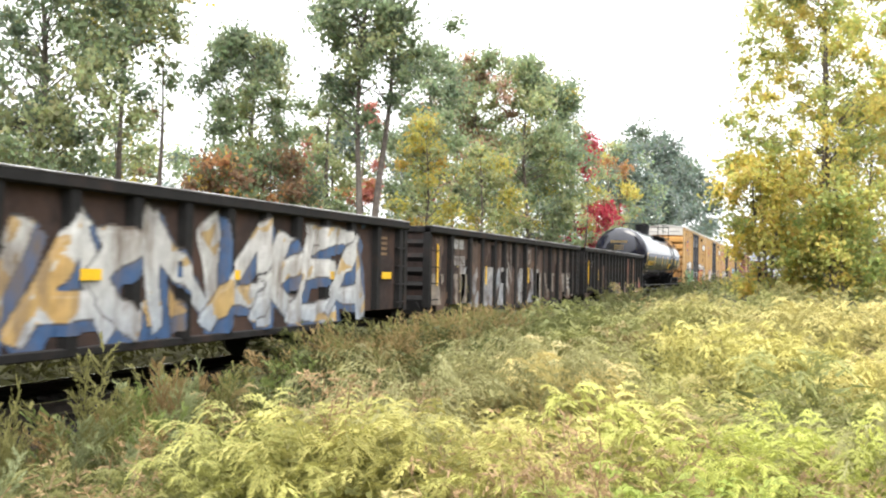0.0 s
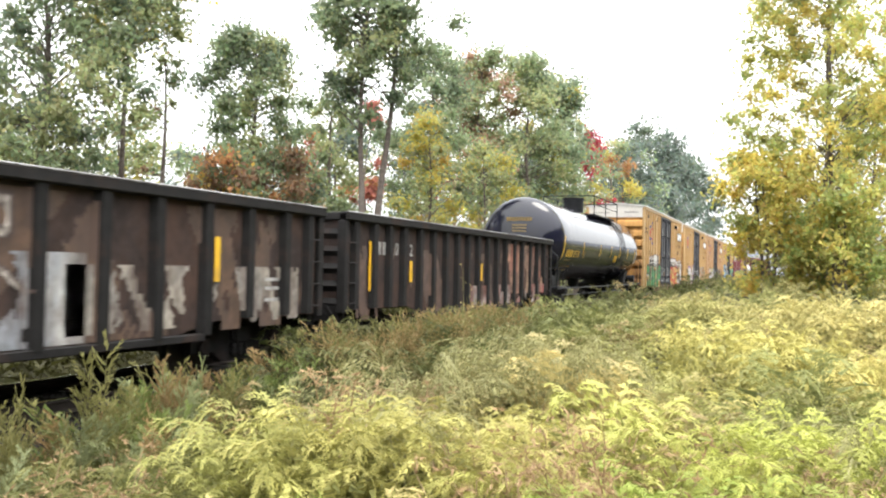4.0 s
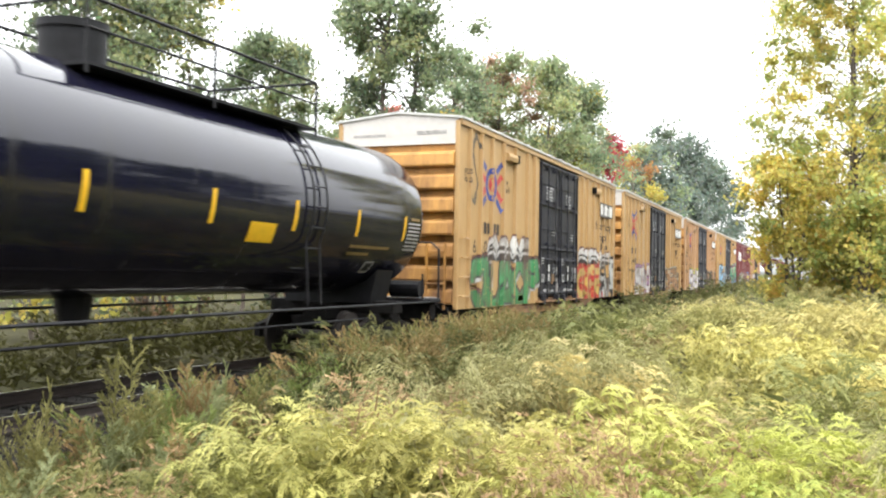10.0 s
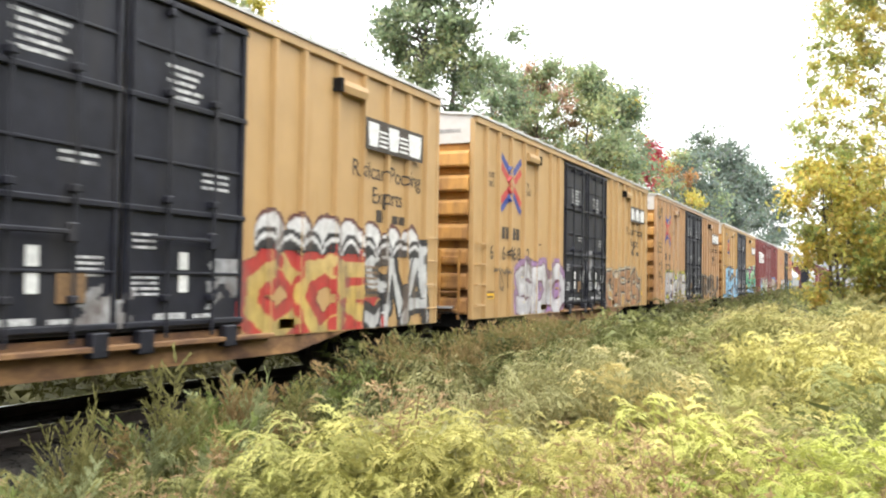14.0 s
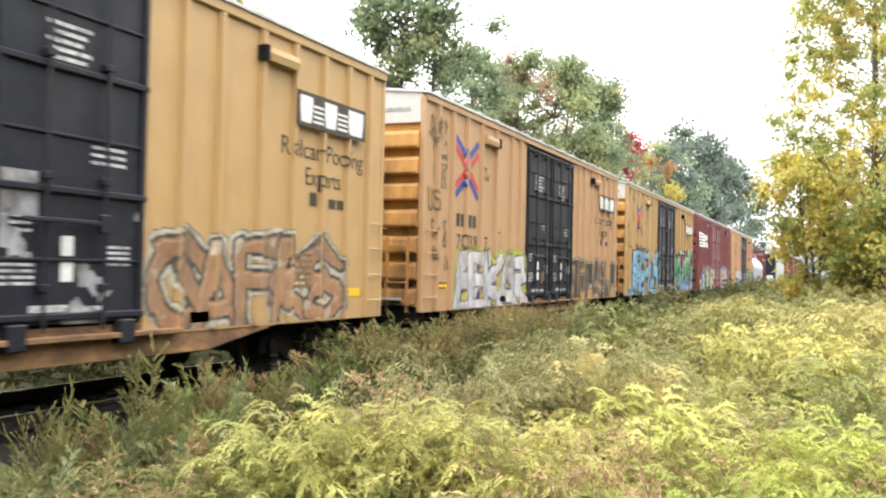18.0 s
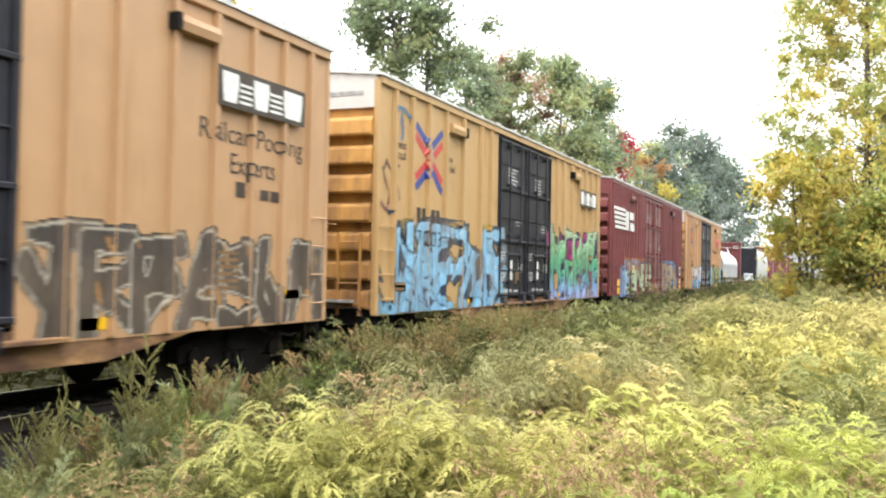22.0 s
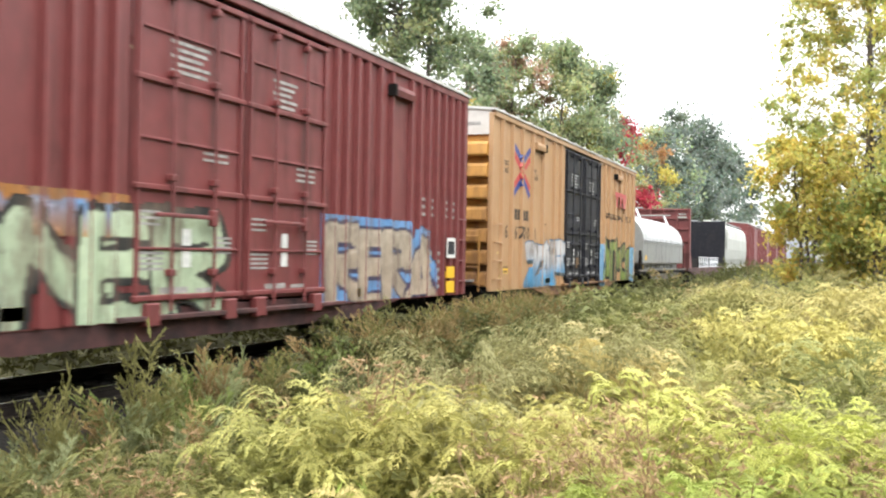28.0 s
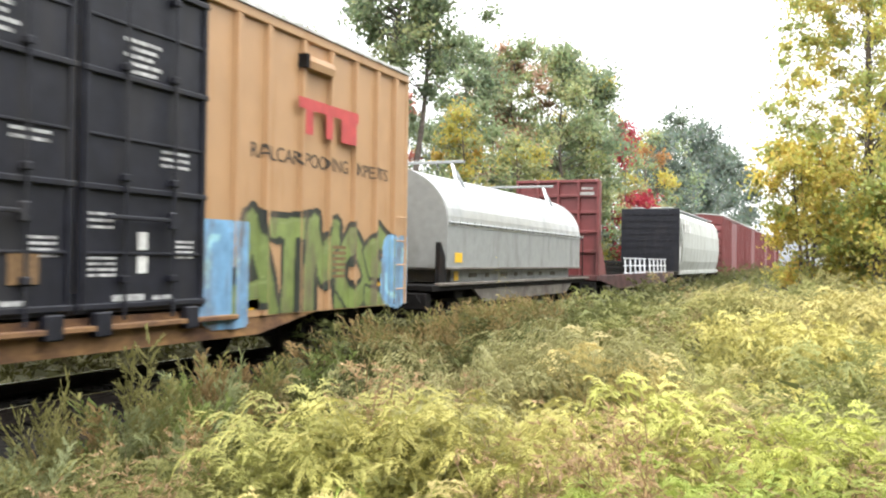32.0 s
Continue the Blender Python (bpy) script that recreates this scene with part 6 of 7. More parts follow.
def graded(lo, a, b, hi, step, n):
    inner = np.arange(a, b + 1e-6, step)
    grow = np.linspace(0, 1, n + 1)[1:] ** 2.6
    return np.concatenate([(a - (a - lo) * grow)[::-1], inner, b + (hi - b) * grow])


gx, gy = graded(-1600, -16, 14, 1600, 0.5, 22), graded(-400, -6, 60, 3000, 0.6, 26)
px, py = np.meshgrid(gx, gy, indexing="ij")
pz = ground_height(px, py)
ids = np.arange(px.size).reshape(px.shape)
quads = np.stack([ids[:-1, :-1], ids[1:, :-1], ids[1:, 1:], ids[:-1, 1:]], -1).reshape(-1, 4)
ground = new("ground", raw_mesh("ground", np.stack([px, py, pz], -1).reshape(-1, 3), quads, M_SOIL, smooth=True))
tagged(ground, "weedy brown soil beside the railway", "ground", kind="structure")

T0, T1 = -40.0, 320.0
bed = [(TRACK_X - 2.3, -0.40), (TRACK_X - 1.55, -0.17), (TRACK_X + 1.55, -0.17), (TRACK_X + 2.2, -0.36), (TRACK_X + 3.1, -0.52)]
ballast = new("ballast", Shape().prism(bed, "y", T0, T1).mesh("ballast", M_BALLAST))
tagged(ballast, "ballast bed coloured near black, as in the train's shade", "ballast", kind="structure")
r = np.random.RandomState(5)
n = 9000
by, bx = r.uniform(2, 40, n), TRACK_X + r.uniform(-2.2, 2.2, n)
bz = np.where(np.abs(bx - TRACK_X) < 1.55, -0.165, -0.17 - 0.3 * (np.abs(bx - TRACK_X) - 1.55))
tet = np.array([(1, 0, -0.5), (-0.6, 0.8, -0.4), (-0.5, -0.9, -0.3), (0.1, 0.1, 0.8)])
rot = r.normal(size=(n, 3, 3)) * 0.45 + np.eye(3)
v = np.einsum("nij,kj->nki", rot, tet) * r.uniform(0.015, 0.035, (n, 1, 1)) + np.stack([bx, by, bz], -1)[:, None]
f = (np.array([(0, 1, 3), (1, 2, 3), (2, 0, 3), (0, 2, 1)])[None] + 4 * np.arange(n)[:, None, None]).reshape(-1, 3)
tagged(new("ballast_stones", raw_mesh("ballast_stones", v.reshape(-1, 3), f, M_BALLAST)), "loose grey ballast stones between the ties", "ballast stones", kind="stuff")

rail_prof = [(-0.07, -0.165), (0.07, -0.165), (0.07, -0.15), (0.012, -0.13), (0.012, -0.045), (0.036, -0.035), (0.036, -0.004), (-0.036, -0.004), (-0.036, -0.035), (-0.012, -0.045), (-0.012, -0.13), (-0.07, -0.15)]
for s in (-1, 1):
    rail = thing("rail", "steel rail with a bright worn head and rusty web", "rail", (TRACK_X + s * 0.755, 0, 0), "rails of the track")
    part("rail_web", Shape().prism(rail_prof, "y", T0, T1), M_RAIL, rail)
    part("rail_head", Shape().prism([(-0.033, -0.004), (0.033, -0.004), (0.028, 0.0), (-0.028, 0.0)], "y", T0, T1), M_RAIL_TOP, rail, "bright worn top of the rail")
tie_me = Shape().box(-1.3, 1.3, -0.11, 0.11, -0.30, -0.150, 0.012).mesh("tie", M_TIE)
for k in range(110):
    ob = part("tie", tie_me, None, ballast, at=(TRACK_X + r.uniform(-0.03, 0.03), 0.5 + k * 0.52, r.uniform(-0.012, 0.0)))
far_ties = Shape()
for k in range(110, 500):
    far_ties.box(TRACK_X - 1.3, TRACK_X + 1.3, 0.39 + k * 0.52, 0.61 + k * 0.52, -0.30, -0.155)
tagged(part("far_ties", far_ties, M_TIE, ballast), kind="stuff")


# ---- plants ----
def frond_template(seed, stems, sprays, leaflets, spread, droop, leaf, wide, spray_len=0.22, low=0.22, fan=0.5, open_angle=0.6, filler=0, flat=0.0, sag=0.6):
    """Triangles of one feathery plant of height 1: arching stems, side sprays, narrow leaflets, broad low leaves. Returns corners (n, 3, 3) and how near the tip each is."""
    q = np.random.RandomState(seed)
    tri, tip = [], []
    for i in range(stems):
        phi = 6.28 * (i + q.uniform(0, 0.8)) / stems
        sp, h = spread * (0.25 + 0.75 * math.sqrt(q.uniform(0, 1))), q.uniform(0.72, 1.05)
        base = np.array([q.normal(0, 0.06), q.normal(0, 0.06), 0])
        out = np.array([math.cos(phi), math.sin(phi), 0])
        dr = droop * q.uniform(0.6, 1.3)

        def at(s):
            s = np.asarray(s)[..., None]
            return base + out * sp * (0.55 * s + 0.45 * s ** 2.2) + np.array([0, 0, 1]) * h * (1.15 * s - dr * np.clip(s - 0.5, 0, 2) ** 2)
        pts = at(np.linspace(0, 1, 6))
        side = np.array([-math.sin(phi), math.cos(phi), 0]) * 0.004
        for j in range(5):
            tri += [[pts[j] - side, pts[j] + side, pts[j + 1]]]
            tip.append(0.2)
        s = low + (1.0 - low) * (np.arange(sprays) + q.uniform(0, 1, sprays)) / sprays
        o = at(s)
        tan = at(s + 0.02) - at(s - 0.02)
        tan /= np.linalg.norm(tan, axis=1, keepdims=True)
        rnd = np.cross(tan, q.normal(size=(sprays, 3)))
        rnd /= np.linalg.norm(rnd, axis=1, keepdims=True) + 1e-9
        across = np.array([-math.sin(phi), math.cos(phi), 0])
        rnd = (1 - flat) * rnd + flat * across * np.where(np.arange(sprays) % 2, 1, -1)[:, None]
        d = tan + rnd * open_angle
        d /= np.linalg.norm(d, axis=1, keepdims=True)
        ln = spray_len * (1.2 - s) ** 0.8 * q.uniform(0.7, 1.2, sprays) + 0.03
        k = (np.arange(leaflets) + q.uniform(0, 1, (sprays, leaflets))) / leaflets
        p = o[:, None] + d[:, None] * (ln[:, None] * k)[..., None]
        p[..., 2] -= sag * ln[:, None] * k ** 2
        rn = np.cross(d[:, None], q.normal(size=(sprays, leaflets, 3)))
        rn /= np.linalg.norm(rn, axis=2, keepdims=True) + 1e-9
        up = np.cross(tan, across)
        up *= np.where(up[:, 2:] < 0, -1, 1)
        beside = np.cross(up, d)[:, None] * np.where(np.arange(leaflets) % 2, 1, -1)[None, :, None]
        ld = d[:, None] + ((1 - flat) * rn + flat * beside) * fan
        ld[..., 2] -= sag * k
        ld /= np.linalg.norm(ld, axis=2, keepdims=True)
        w = np.cross(ld, (1 - flat) * q.normal(size=ld.shape) + flat * up[:, None])
        w /= np.linalg.norm(w, axis=2, keepdims=True) + 1e-9
        size = (leaf * (1.15 - 0.5 * k) * q.uniform(0.7, 1.2, (sprays, leaflets)))[..., None]
        half = w * (wide * 0.5 * q.uniform(0.7, 1.2, (sprays, leaflets))[..., None])
        tri += list(np.stack([p - half, p + half, p + ld * size], 2).reshape(-1, 3, 3))
        tip += list(np.clip((s[:, None] * 0.75 + 0.25 * k).ravel(), 0, 1))
    for i in range(filler):
        a, r0, z = q.uniform(0, 6.28), spread * math.sqrt(q.uniform(0, 1)) * 0.9, q.uniform(0.1, 0.62)
        p = np.array([r0 * math.cos(a), r0 * math.sin(a), z])
        d = np.array([math.cos(a), math.sin(a), q.uniform(-0.5, 0.5)]) + q.normal(0, 0.4, 3)
        w = np.cross(d, q.normal(size=3))
        w /= np.linalg.norm(w)
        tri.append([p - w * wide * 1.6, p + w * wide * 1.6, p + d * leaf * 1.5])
        # inner leaves take the low tint, with its painted shade
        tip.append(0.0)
    tri = np.array(tri, np.float32)
    return tri / tri[..., 2].max(), np.array(tip, np.float32)


def scatter(name, label, category, templates, places, heights, low_tint, high_tint, seed, mat=None, lean=0.12):
    """One sheet of plants: each place takes one template, turned, tilted and scaled."""
    q = np.random.RandomState(seed)
    vs, cs = [], []
    pick = q.randint(len(templates), size=len(places))
    for t, (tri, tip) in enumerate(templates):
        sel = np.where(pick == t)[0]
        if not len(sel):
            continue
        a, n = q.uniform(0, 6.28, len(sel)), len(sel)
        s = heights[sel]
        ca, sa = np.cos(a) * s, np.sin(a) * s
        x = tri[None, ..., 0] * ca[:, None, None] - tri[None, ..., 1] * sa[:, None, None]
        y = tri[None, ..., 0] * sa[:, None, None] + tri[None, ..., 1] * ca[:, None, None]
        z = tri[None, ..., 2] * s[:, None, None]
        kx, ky, off, num = clump_of(places[sel, 0], places[sel, 1])
        lx = q.normal(0, lean, n) + 0.7 * (places[sel, 0] - kx) + 0.5 * (num - 0.5)
        ly = q.normal(0, lean, n) + 0.7 * (places[sel, 1] - ky) + 0.5 * (np.modf(num * 5.77)[0] - 0.6)
        x, y = x + z * lx[:, None, None], y + z * ly[:, None, None]
        v = np.stack([x, y, z], -1) + places[sel][:, None, None]
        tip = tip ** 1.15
        # painted shade: leaves darken from the tip down to the low tint
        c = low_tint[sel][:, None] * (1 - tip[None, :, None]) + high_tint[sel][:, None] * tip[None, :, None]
        c = c * q.uniform(0.84, 1.16, c.shape[:2])[..., None]
        vs.append(v.reshape(-1, 3))
        cs.append(np.repeat(c[:, :, None], 3, 2).reshape(-1, 3))
    v, c = np.concatenate(vs), np.concatenate(cs)
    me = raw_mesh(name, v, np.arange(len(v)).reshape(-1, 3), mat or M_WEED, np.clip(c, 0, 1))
    return tagged(new(name, me), label, category, kind="stuff")


def wedge(n, d0, d1, seed, left=52, right=-9):
    """Places spread evenly over a fan before the camera, from d0 to d1 metres; angles in degrees to the left of the track."""
    q = np.random.RandomState(seed)
    d = np.sqrt(q.uniform(d0 * d0, d1 * d1, n))
    a = np.radians(q.uniform(right, left, n))
    x, y = -d * np.sin(a), d * np.cos(a)
    keep = x > np.interp(y, (4.5, 7, 9.5), (-5.45, -5.9, -6.7)) + 0.22 * wave(y * 0.9, x * 0, 12)
    return x[keep], y[keep]


C_YELLOW, C_LIME, C_GREEN = np.array((0.80, 0.67, 0.28)), np.array((0.62, 0.61, 0.17)), np.array((0.15, 0.185, 0.055))
C_GREY, C_TAN, C_RUST, C_OLIVE = np.array((0.30, 0.33, 0.16)), np.array((0.43, 0.32, 0.16)), np.array((0.31, 0.21, 0.095)), np.array((0.25, 0.235, 0.085))


def clump_of(x, y, cell=0.85):
    """The mound to which each place belongs: its centre, the distance from it in cells, and a number from 0 to 1."""
    best = np.full(len(x), 9.0)
    cx, cy, num = np.zeros(len(x)), np.zeros(len(x)), np.zeros(len(x))
    i0, j0 = np.floor(x / cell), np.floor(y / cell)
    for di in (-1, 0, 1):
        for dj in (-1, 0, 1):
            i, j = i0 + di, j0 + dj
            h = [np.modf(np.abs(np.sin(i * a + j * b + c) * 43758.5))[0] for a, b, c in ((12.99, 78.23, 1.0), (39.34, 11.13, 2.0), (73.15, 52.23, 3.0))]
            px, py = (i + 0.15 + 0.7 * h[0]) * cell, (j + 0.15 + 0.7 * h[1]) * cell
            d = np.hypot(x - px, y - py) / cell
            near = d < best
            best, cx, cy, num = np.where(near, d, best), np.where(near, px, cx), np.where(near, py, cy), np.where(near, h[2], num)
    return cx, cy, best, num


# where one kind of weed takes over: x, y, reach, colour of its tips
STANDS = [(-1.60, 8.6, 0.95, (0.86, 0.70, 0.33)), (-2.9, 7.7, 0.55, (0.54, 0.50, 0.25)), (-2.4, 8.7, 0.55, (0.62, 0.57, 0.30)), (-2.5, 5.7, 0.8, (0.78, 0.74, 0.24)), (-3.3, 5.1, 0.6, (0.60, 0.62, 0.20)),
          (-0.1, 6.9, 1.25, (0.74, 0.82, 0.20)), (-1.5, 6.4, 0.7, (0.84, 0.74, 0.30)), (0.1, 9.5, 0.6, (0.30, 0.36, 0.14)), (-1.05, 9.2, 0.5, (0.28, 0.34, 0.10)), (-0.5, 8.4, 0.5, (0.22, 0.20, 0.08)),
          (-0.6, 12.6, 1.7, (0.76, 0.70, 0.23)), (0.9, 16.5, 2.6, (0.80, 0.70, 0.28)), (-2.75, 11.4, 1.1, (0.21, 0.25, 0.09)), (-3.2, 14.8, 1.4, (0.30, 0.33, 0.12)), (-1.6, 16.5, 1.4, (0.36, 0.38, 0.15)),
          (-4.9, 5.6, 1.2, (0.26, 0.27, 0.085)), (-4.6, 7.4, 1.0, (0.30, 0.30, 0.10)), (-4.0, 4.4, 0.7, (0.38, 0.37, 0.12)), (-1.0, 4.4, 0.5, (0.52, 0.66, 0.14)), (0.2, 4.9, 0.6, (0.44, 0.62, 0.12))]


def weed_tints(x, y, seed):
    """Low and high tints: yellow-green in the open, greener in hollows, olive and rust along the track. Shade between
    the plants is painted into the low tints.
    """
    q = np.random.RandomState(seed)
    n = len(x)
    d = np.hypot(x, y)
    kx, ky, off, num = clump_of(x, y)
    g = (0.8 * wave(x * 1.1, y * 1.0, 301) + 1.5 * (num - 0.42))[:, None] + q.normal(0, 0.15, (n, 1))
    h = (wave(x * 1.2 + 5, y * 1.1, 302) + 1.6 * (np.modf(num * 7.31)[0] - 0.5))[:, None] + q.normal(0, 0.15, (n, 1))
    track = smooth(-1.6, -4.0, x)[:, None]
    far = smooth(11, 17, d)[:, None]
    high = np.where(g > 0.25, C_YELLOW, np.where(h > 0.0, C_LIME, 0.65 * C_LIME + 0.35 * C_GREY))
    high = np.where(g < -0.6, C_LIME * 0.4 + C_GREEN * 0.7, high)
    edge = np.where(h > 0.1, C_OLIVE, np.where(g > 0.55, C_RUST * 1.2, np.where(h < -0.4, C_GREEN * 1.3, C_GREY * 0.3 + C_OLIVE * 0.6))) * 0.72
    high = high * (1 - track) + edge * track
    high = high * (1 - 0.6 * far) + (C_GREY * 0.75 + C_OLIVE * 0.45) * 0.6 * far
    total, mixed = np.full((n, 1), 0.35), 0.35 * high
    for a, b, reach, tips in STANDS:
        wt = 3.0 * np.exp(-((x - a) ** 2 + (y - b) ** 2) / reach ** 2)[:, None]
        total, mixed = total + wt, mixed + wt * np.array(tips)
    # tips get darker towards the track and at the near right
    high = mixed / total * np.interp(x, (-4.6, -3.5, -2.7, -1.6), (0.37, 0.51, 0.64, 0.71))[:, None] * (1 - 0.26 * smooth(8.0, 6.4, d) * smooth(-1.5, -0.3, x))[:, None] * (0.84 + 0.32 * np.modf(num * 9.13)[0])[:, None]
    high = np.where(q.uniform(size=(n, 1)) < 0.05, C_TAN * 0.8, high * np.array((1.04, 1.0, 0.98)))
    # low tint is a darkened tip colour, shade painted in at the foot
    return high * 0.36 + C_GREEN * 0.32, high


def sow(name, label, category, templates, n, d0, d1, seed, size, **more):
    x, y = wedge(n, d0, d1, seed, **more)
    q = np.random.RandomState(seed + 1)
    z = ground_height(x, y)
    room = np.clip(weed_top(x, y) - z, 0.25, 1.45)
    x, y, z, room = (v[room > 0.36] for v in (x, y, z, room))
    q = np.random.RandomState(seed + 1)
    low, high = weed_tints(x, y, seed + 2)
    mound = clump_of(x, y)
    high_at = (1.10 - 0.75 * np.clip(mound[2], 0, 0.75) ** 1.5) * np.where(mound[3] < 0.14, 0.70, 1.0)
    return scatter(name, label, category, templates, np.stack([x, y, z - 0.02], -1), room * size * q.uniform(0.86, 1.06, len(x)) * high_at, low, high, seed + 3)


PLUMES_NEAR = [frond_template(390 + k, 9, 17, 15, 0.54, 1.5, 0.042, 0.0085, spray_len=0.20, filler=110, low=0.30, flat=0.80, open_angle=0.9, fan=0.75) for k in range(5)]
PLUMES = [frond_template(400 + k, 8, 14, 11, 0.56, 1.5, 0.052, 0.0125, spray_len=0.20, filler=70, low=0.30, flat=0.78, open_angle=0.9, fan=0.75) for k in range(6)]
UPRIGHT = [frond_template(420 + k, 5, 16, 11, 0.26, 0.45, 0.058, 0.0135, spray_len=0.27, open_angle=0.95, filler=30, sag=0.15, flat=0.7, fan=0.75) for k in range(5)]
PLUMES_MID = [frond_template(440 + k, 8, 10, 8, 0.54, 1.4, 0.070, 0.019, spray_len=0.21, filler=45, low=0.30, flat=0.7, open_angle=0.9, fan=0.7) for k in range(6)]
UPRIGHT_MID = [frond_template(460 + k, 5, 12, 6, 0.24, 0.4, 0.070, 0.017, spray_len=0.27, open_angle=0.85, filler=25, sag=0.0) for k in range(5)]
PLUMES_FAR = [frond_template(480 + k, 6, 6, 5, 0.55, 1.2, 0.15, 0.038, filler=20) for k in range(4)]

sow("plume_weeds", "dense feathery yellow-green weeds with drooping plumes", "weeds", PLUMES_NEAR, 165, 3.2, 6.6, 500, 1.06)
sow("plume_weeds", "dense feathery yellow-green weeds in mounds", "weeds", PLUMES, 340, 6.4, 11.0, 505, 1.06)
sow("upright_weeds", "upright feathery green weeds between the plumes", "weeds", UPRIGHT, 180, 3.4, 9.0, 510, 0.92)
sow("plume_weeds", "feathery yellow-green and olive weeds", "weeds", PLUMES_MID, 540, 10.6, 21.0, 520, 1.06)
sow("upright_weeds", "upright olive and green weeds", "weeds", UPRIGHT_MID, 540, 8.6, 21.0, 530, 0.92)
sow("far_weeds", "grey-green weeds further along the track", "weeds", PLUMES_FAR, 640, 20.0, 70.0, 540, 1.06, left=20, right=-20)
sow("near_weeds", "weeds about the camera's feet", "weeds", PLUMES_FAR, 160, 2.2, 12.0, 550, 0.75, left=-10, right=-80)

# rust-brown seed heads along the track
q = np.random.RandomState(61)
x, y = q.uniform(-6.6, -4.6, 240), q.uniform(11.4, 19.5, 240)
z = ground_height(x, y)
low = np.tile(C_OLIVE * 0.5, (240, 1))
high = np.where(q.uniform(size=(240, 1)) < 0.6, C_RUST * 0.85, C_OLIVE * 0.75)
scatter("rust_weeds", "tall weeds with rust-brown seed heads beside the track", "weeds", UPRIGHT_MID, np.stack([x, y, z], -1), np.clip(0.95 - z, 0.45, 1.3) * q.uniform(0.7, 1.06, 240), low, high, 62, lean=0.08)

# pale arching plumes that stand above the rest
ARCHING = [frond_template(740 + k, 15, 26, 7, 0.62, 2.1, 0.030, 0.008, spray_len=0.13, low=0.45, flat=0.4, open_angle=0.7, fan=0.5, sag=1.5) for k in range(2)]
q = np.random.RandomState(63)
x, y = np.repeat(np.array([(-2.95, 7.7), (-2.42, 8.7), (-1.75, 9.0), (-2.75, 5.9), (0.3, 7.2)]), 3, 0).T + q.normal(0, 0.17, (2, 15))
z = ground_height(x, y)
high = np.tile((0.30, 0.285, 0.13), (15, 1)) * q.uniform(0.9, 1.15, (15, 1))
scatter("arching_weeds", "pale green weeds with long drooping plumes", "weeds", ARCHING, np.stack([x, y, z], -1), (weed_top(x, y) - z) * 1.0 * q.uniform(0.9, 1.05, 15), high * 0.7, high, 631, lean=0.06)

# pointed olive weeds between the bank and the near rail
q = np.random.RandomState(64)
n = 95
x, y = q.uniform(-6.9, -5.0, n), q.uniform(4.5, 11.6, n)
x = np.maximum(x, np.interp(y, (4.5, 7, 9.5), (-5.5, -6.0, -6.8)))
z = ground_height(x, y)
pick = q.uniform(size=(n, 1))
high = np.where(pick < 0.35, C_OLIVE * 0.9, np.where(pick < 0.6, C_GREEN * 1.2, np.where(pick < 0.75, C_RUST, C_GREY * 0.8)))
scatter("rail_weeds", "pointed olive weeds that half hide the near rail", "weeds", UPRIGHT, np.stack([x, y, z], -1), np.clip(np.interp(y, (5, 8), (0.05, 0.32)) - z, 0.3, 1.1) * q.uniform(0.75, 1.3, n), high * 0.5, high, 65, lean=0.08)

# dead brown weeds and bright lance-leaved ones among the plumes
LANCE = [frond_template(600 + k, 4, 11, 2, 0.20, 0.3, 0.17, 0.026, spray_len=0.05, open_angle=1.1, fan=0.3) for k in range(3)]
DEAD = [frond_template(610 + k, 6, 10, 6, 0.40, 0.6, 0.045, 0.010, spray_len=0.22, open_angle=1.0) for k in range(3)]
q = np.random.RandomState(66)
for name, label, tpl, spots, high, size in (
        ("lance_weeds", "bright green lance-leaved weeds among the plumes", LANCE, [(-0.7, 3.9), (-1.0, 4.5), (0.2, 4.2), (0.3, 4.8), (-0.0, 4.3), (-1.1, 3.6), (-2.2, 4.5)], np.array((0.30, 0.38, 0.08)), 0.72),
        ("dead_weeds", "dead brown weeds among the green ones", DEAD, [(-1.6, 5.4), (-1.1, 5.1), (-1.1, 4.1), (0.4, 5.7), (-0.3, 8.0), (-2.8, 6.6), (-0.6, 5.1), (-3.1, 5.7), (-3.8, 4.1)], np.array((0.34, 0.225, 0.125)), 1.06)):
    x, y = np.repeat(np.array(spots), 5, 0).T + q.normal(0, 0.16, (2, 5 * len(spots)))
    z = ground_height(x, y)
    tintrow = high * q.uniform(0.75, 1.2, (len(x), 1))
    scatter(name, label, "weeds", tpl, np.stack([x, y, z], -1), (weed_top(x, y) - z + 0.08) * size * q.uniform(0.85, 1.15, len(x)), tintrow * 0.6, tintrow, 67, lean=0.1)

# single weeds that stand out before the rails
SPRIGS = [frond_template(700 + k, 4, 22, 15, 0.22, 0.12, 0.044, 0.0125, spray_len=0.28, low=0.22, open_angle=0.95, sag=-0.1, flat=0.6, fan=0.8) for k in range(3)]


THIN = frond_template(715, 2, 9, 2, 0.07, 0.1, 0.022, 0.010, spray_len=0.07, low=0.35, open_angle=0.8)


def sprig(x, y, height, low, high, seed, label):
    tri, tip = THIN if seed == 9 else SPRIGS[seed % 3]
    z = float(ground_height(x, y))
    c = low[None] * (1 - tip[:, None]) + high[None] * tip[:, None]
    me = raw_mesh("tall_weed", tri.reshape(-1, 3) * height, np.arange(len(tri) * 3).reshape(-1, 3), M_WEED, np.repeat(c, 3, 0))
    ob = tagged(new("tall_weed", me), label, "weed", "tall weeds beside the track")
    ob.matrix_world = pose(x, y, z - 0.02, 0, 0, seed * 77)


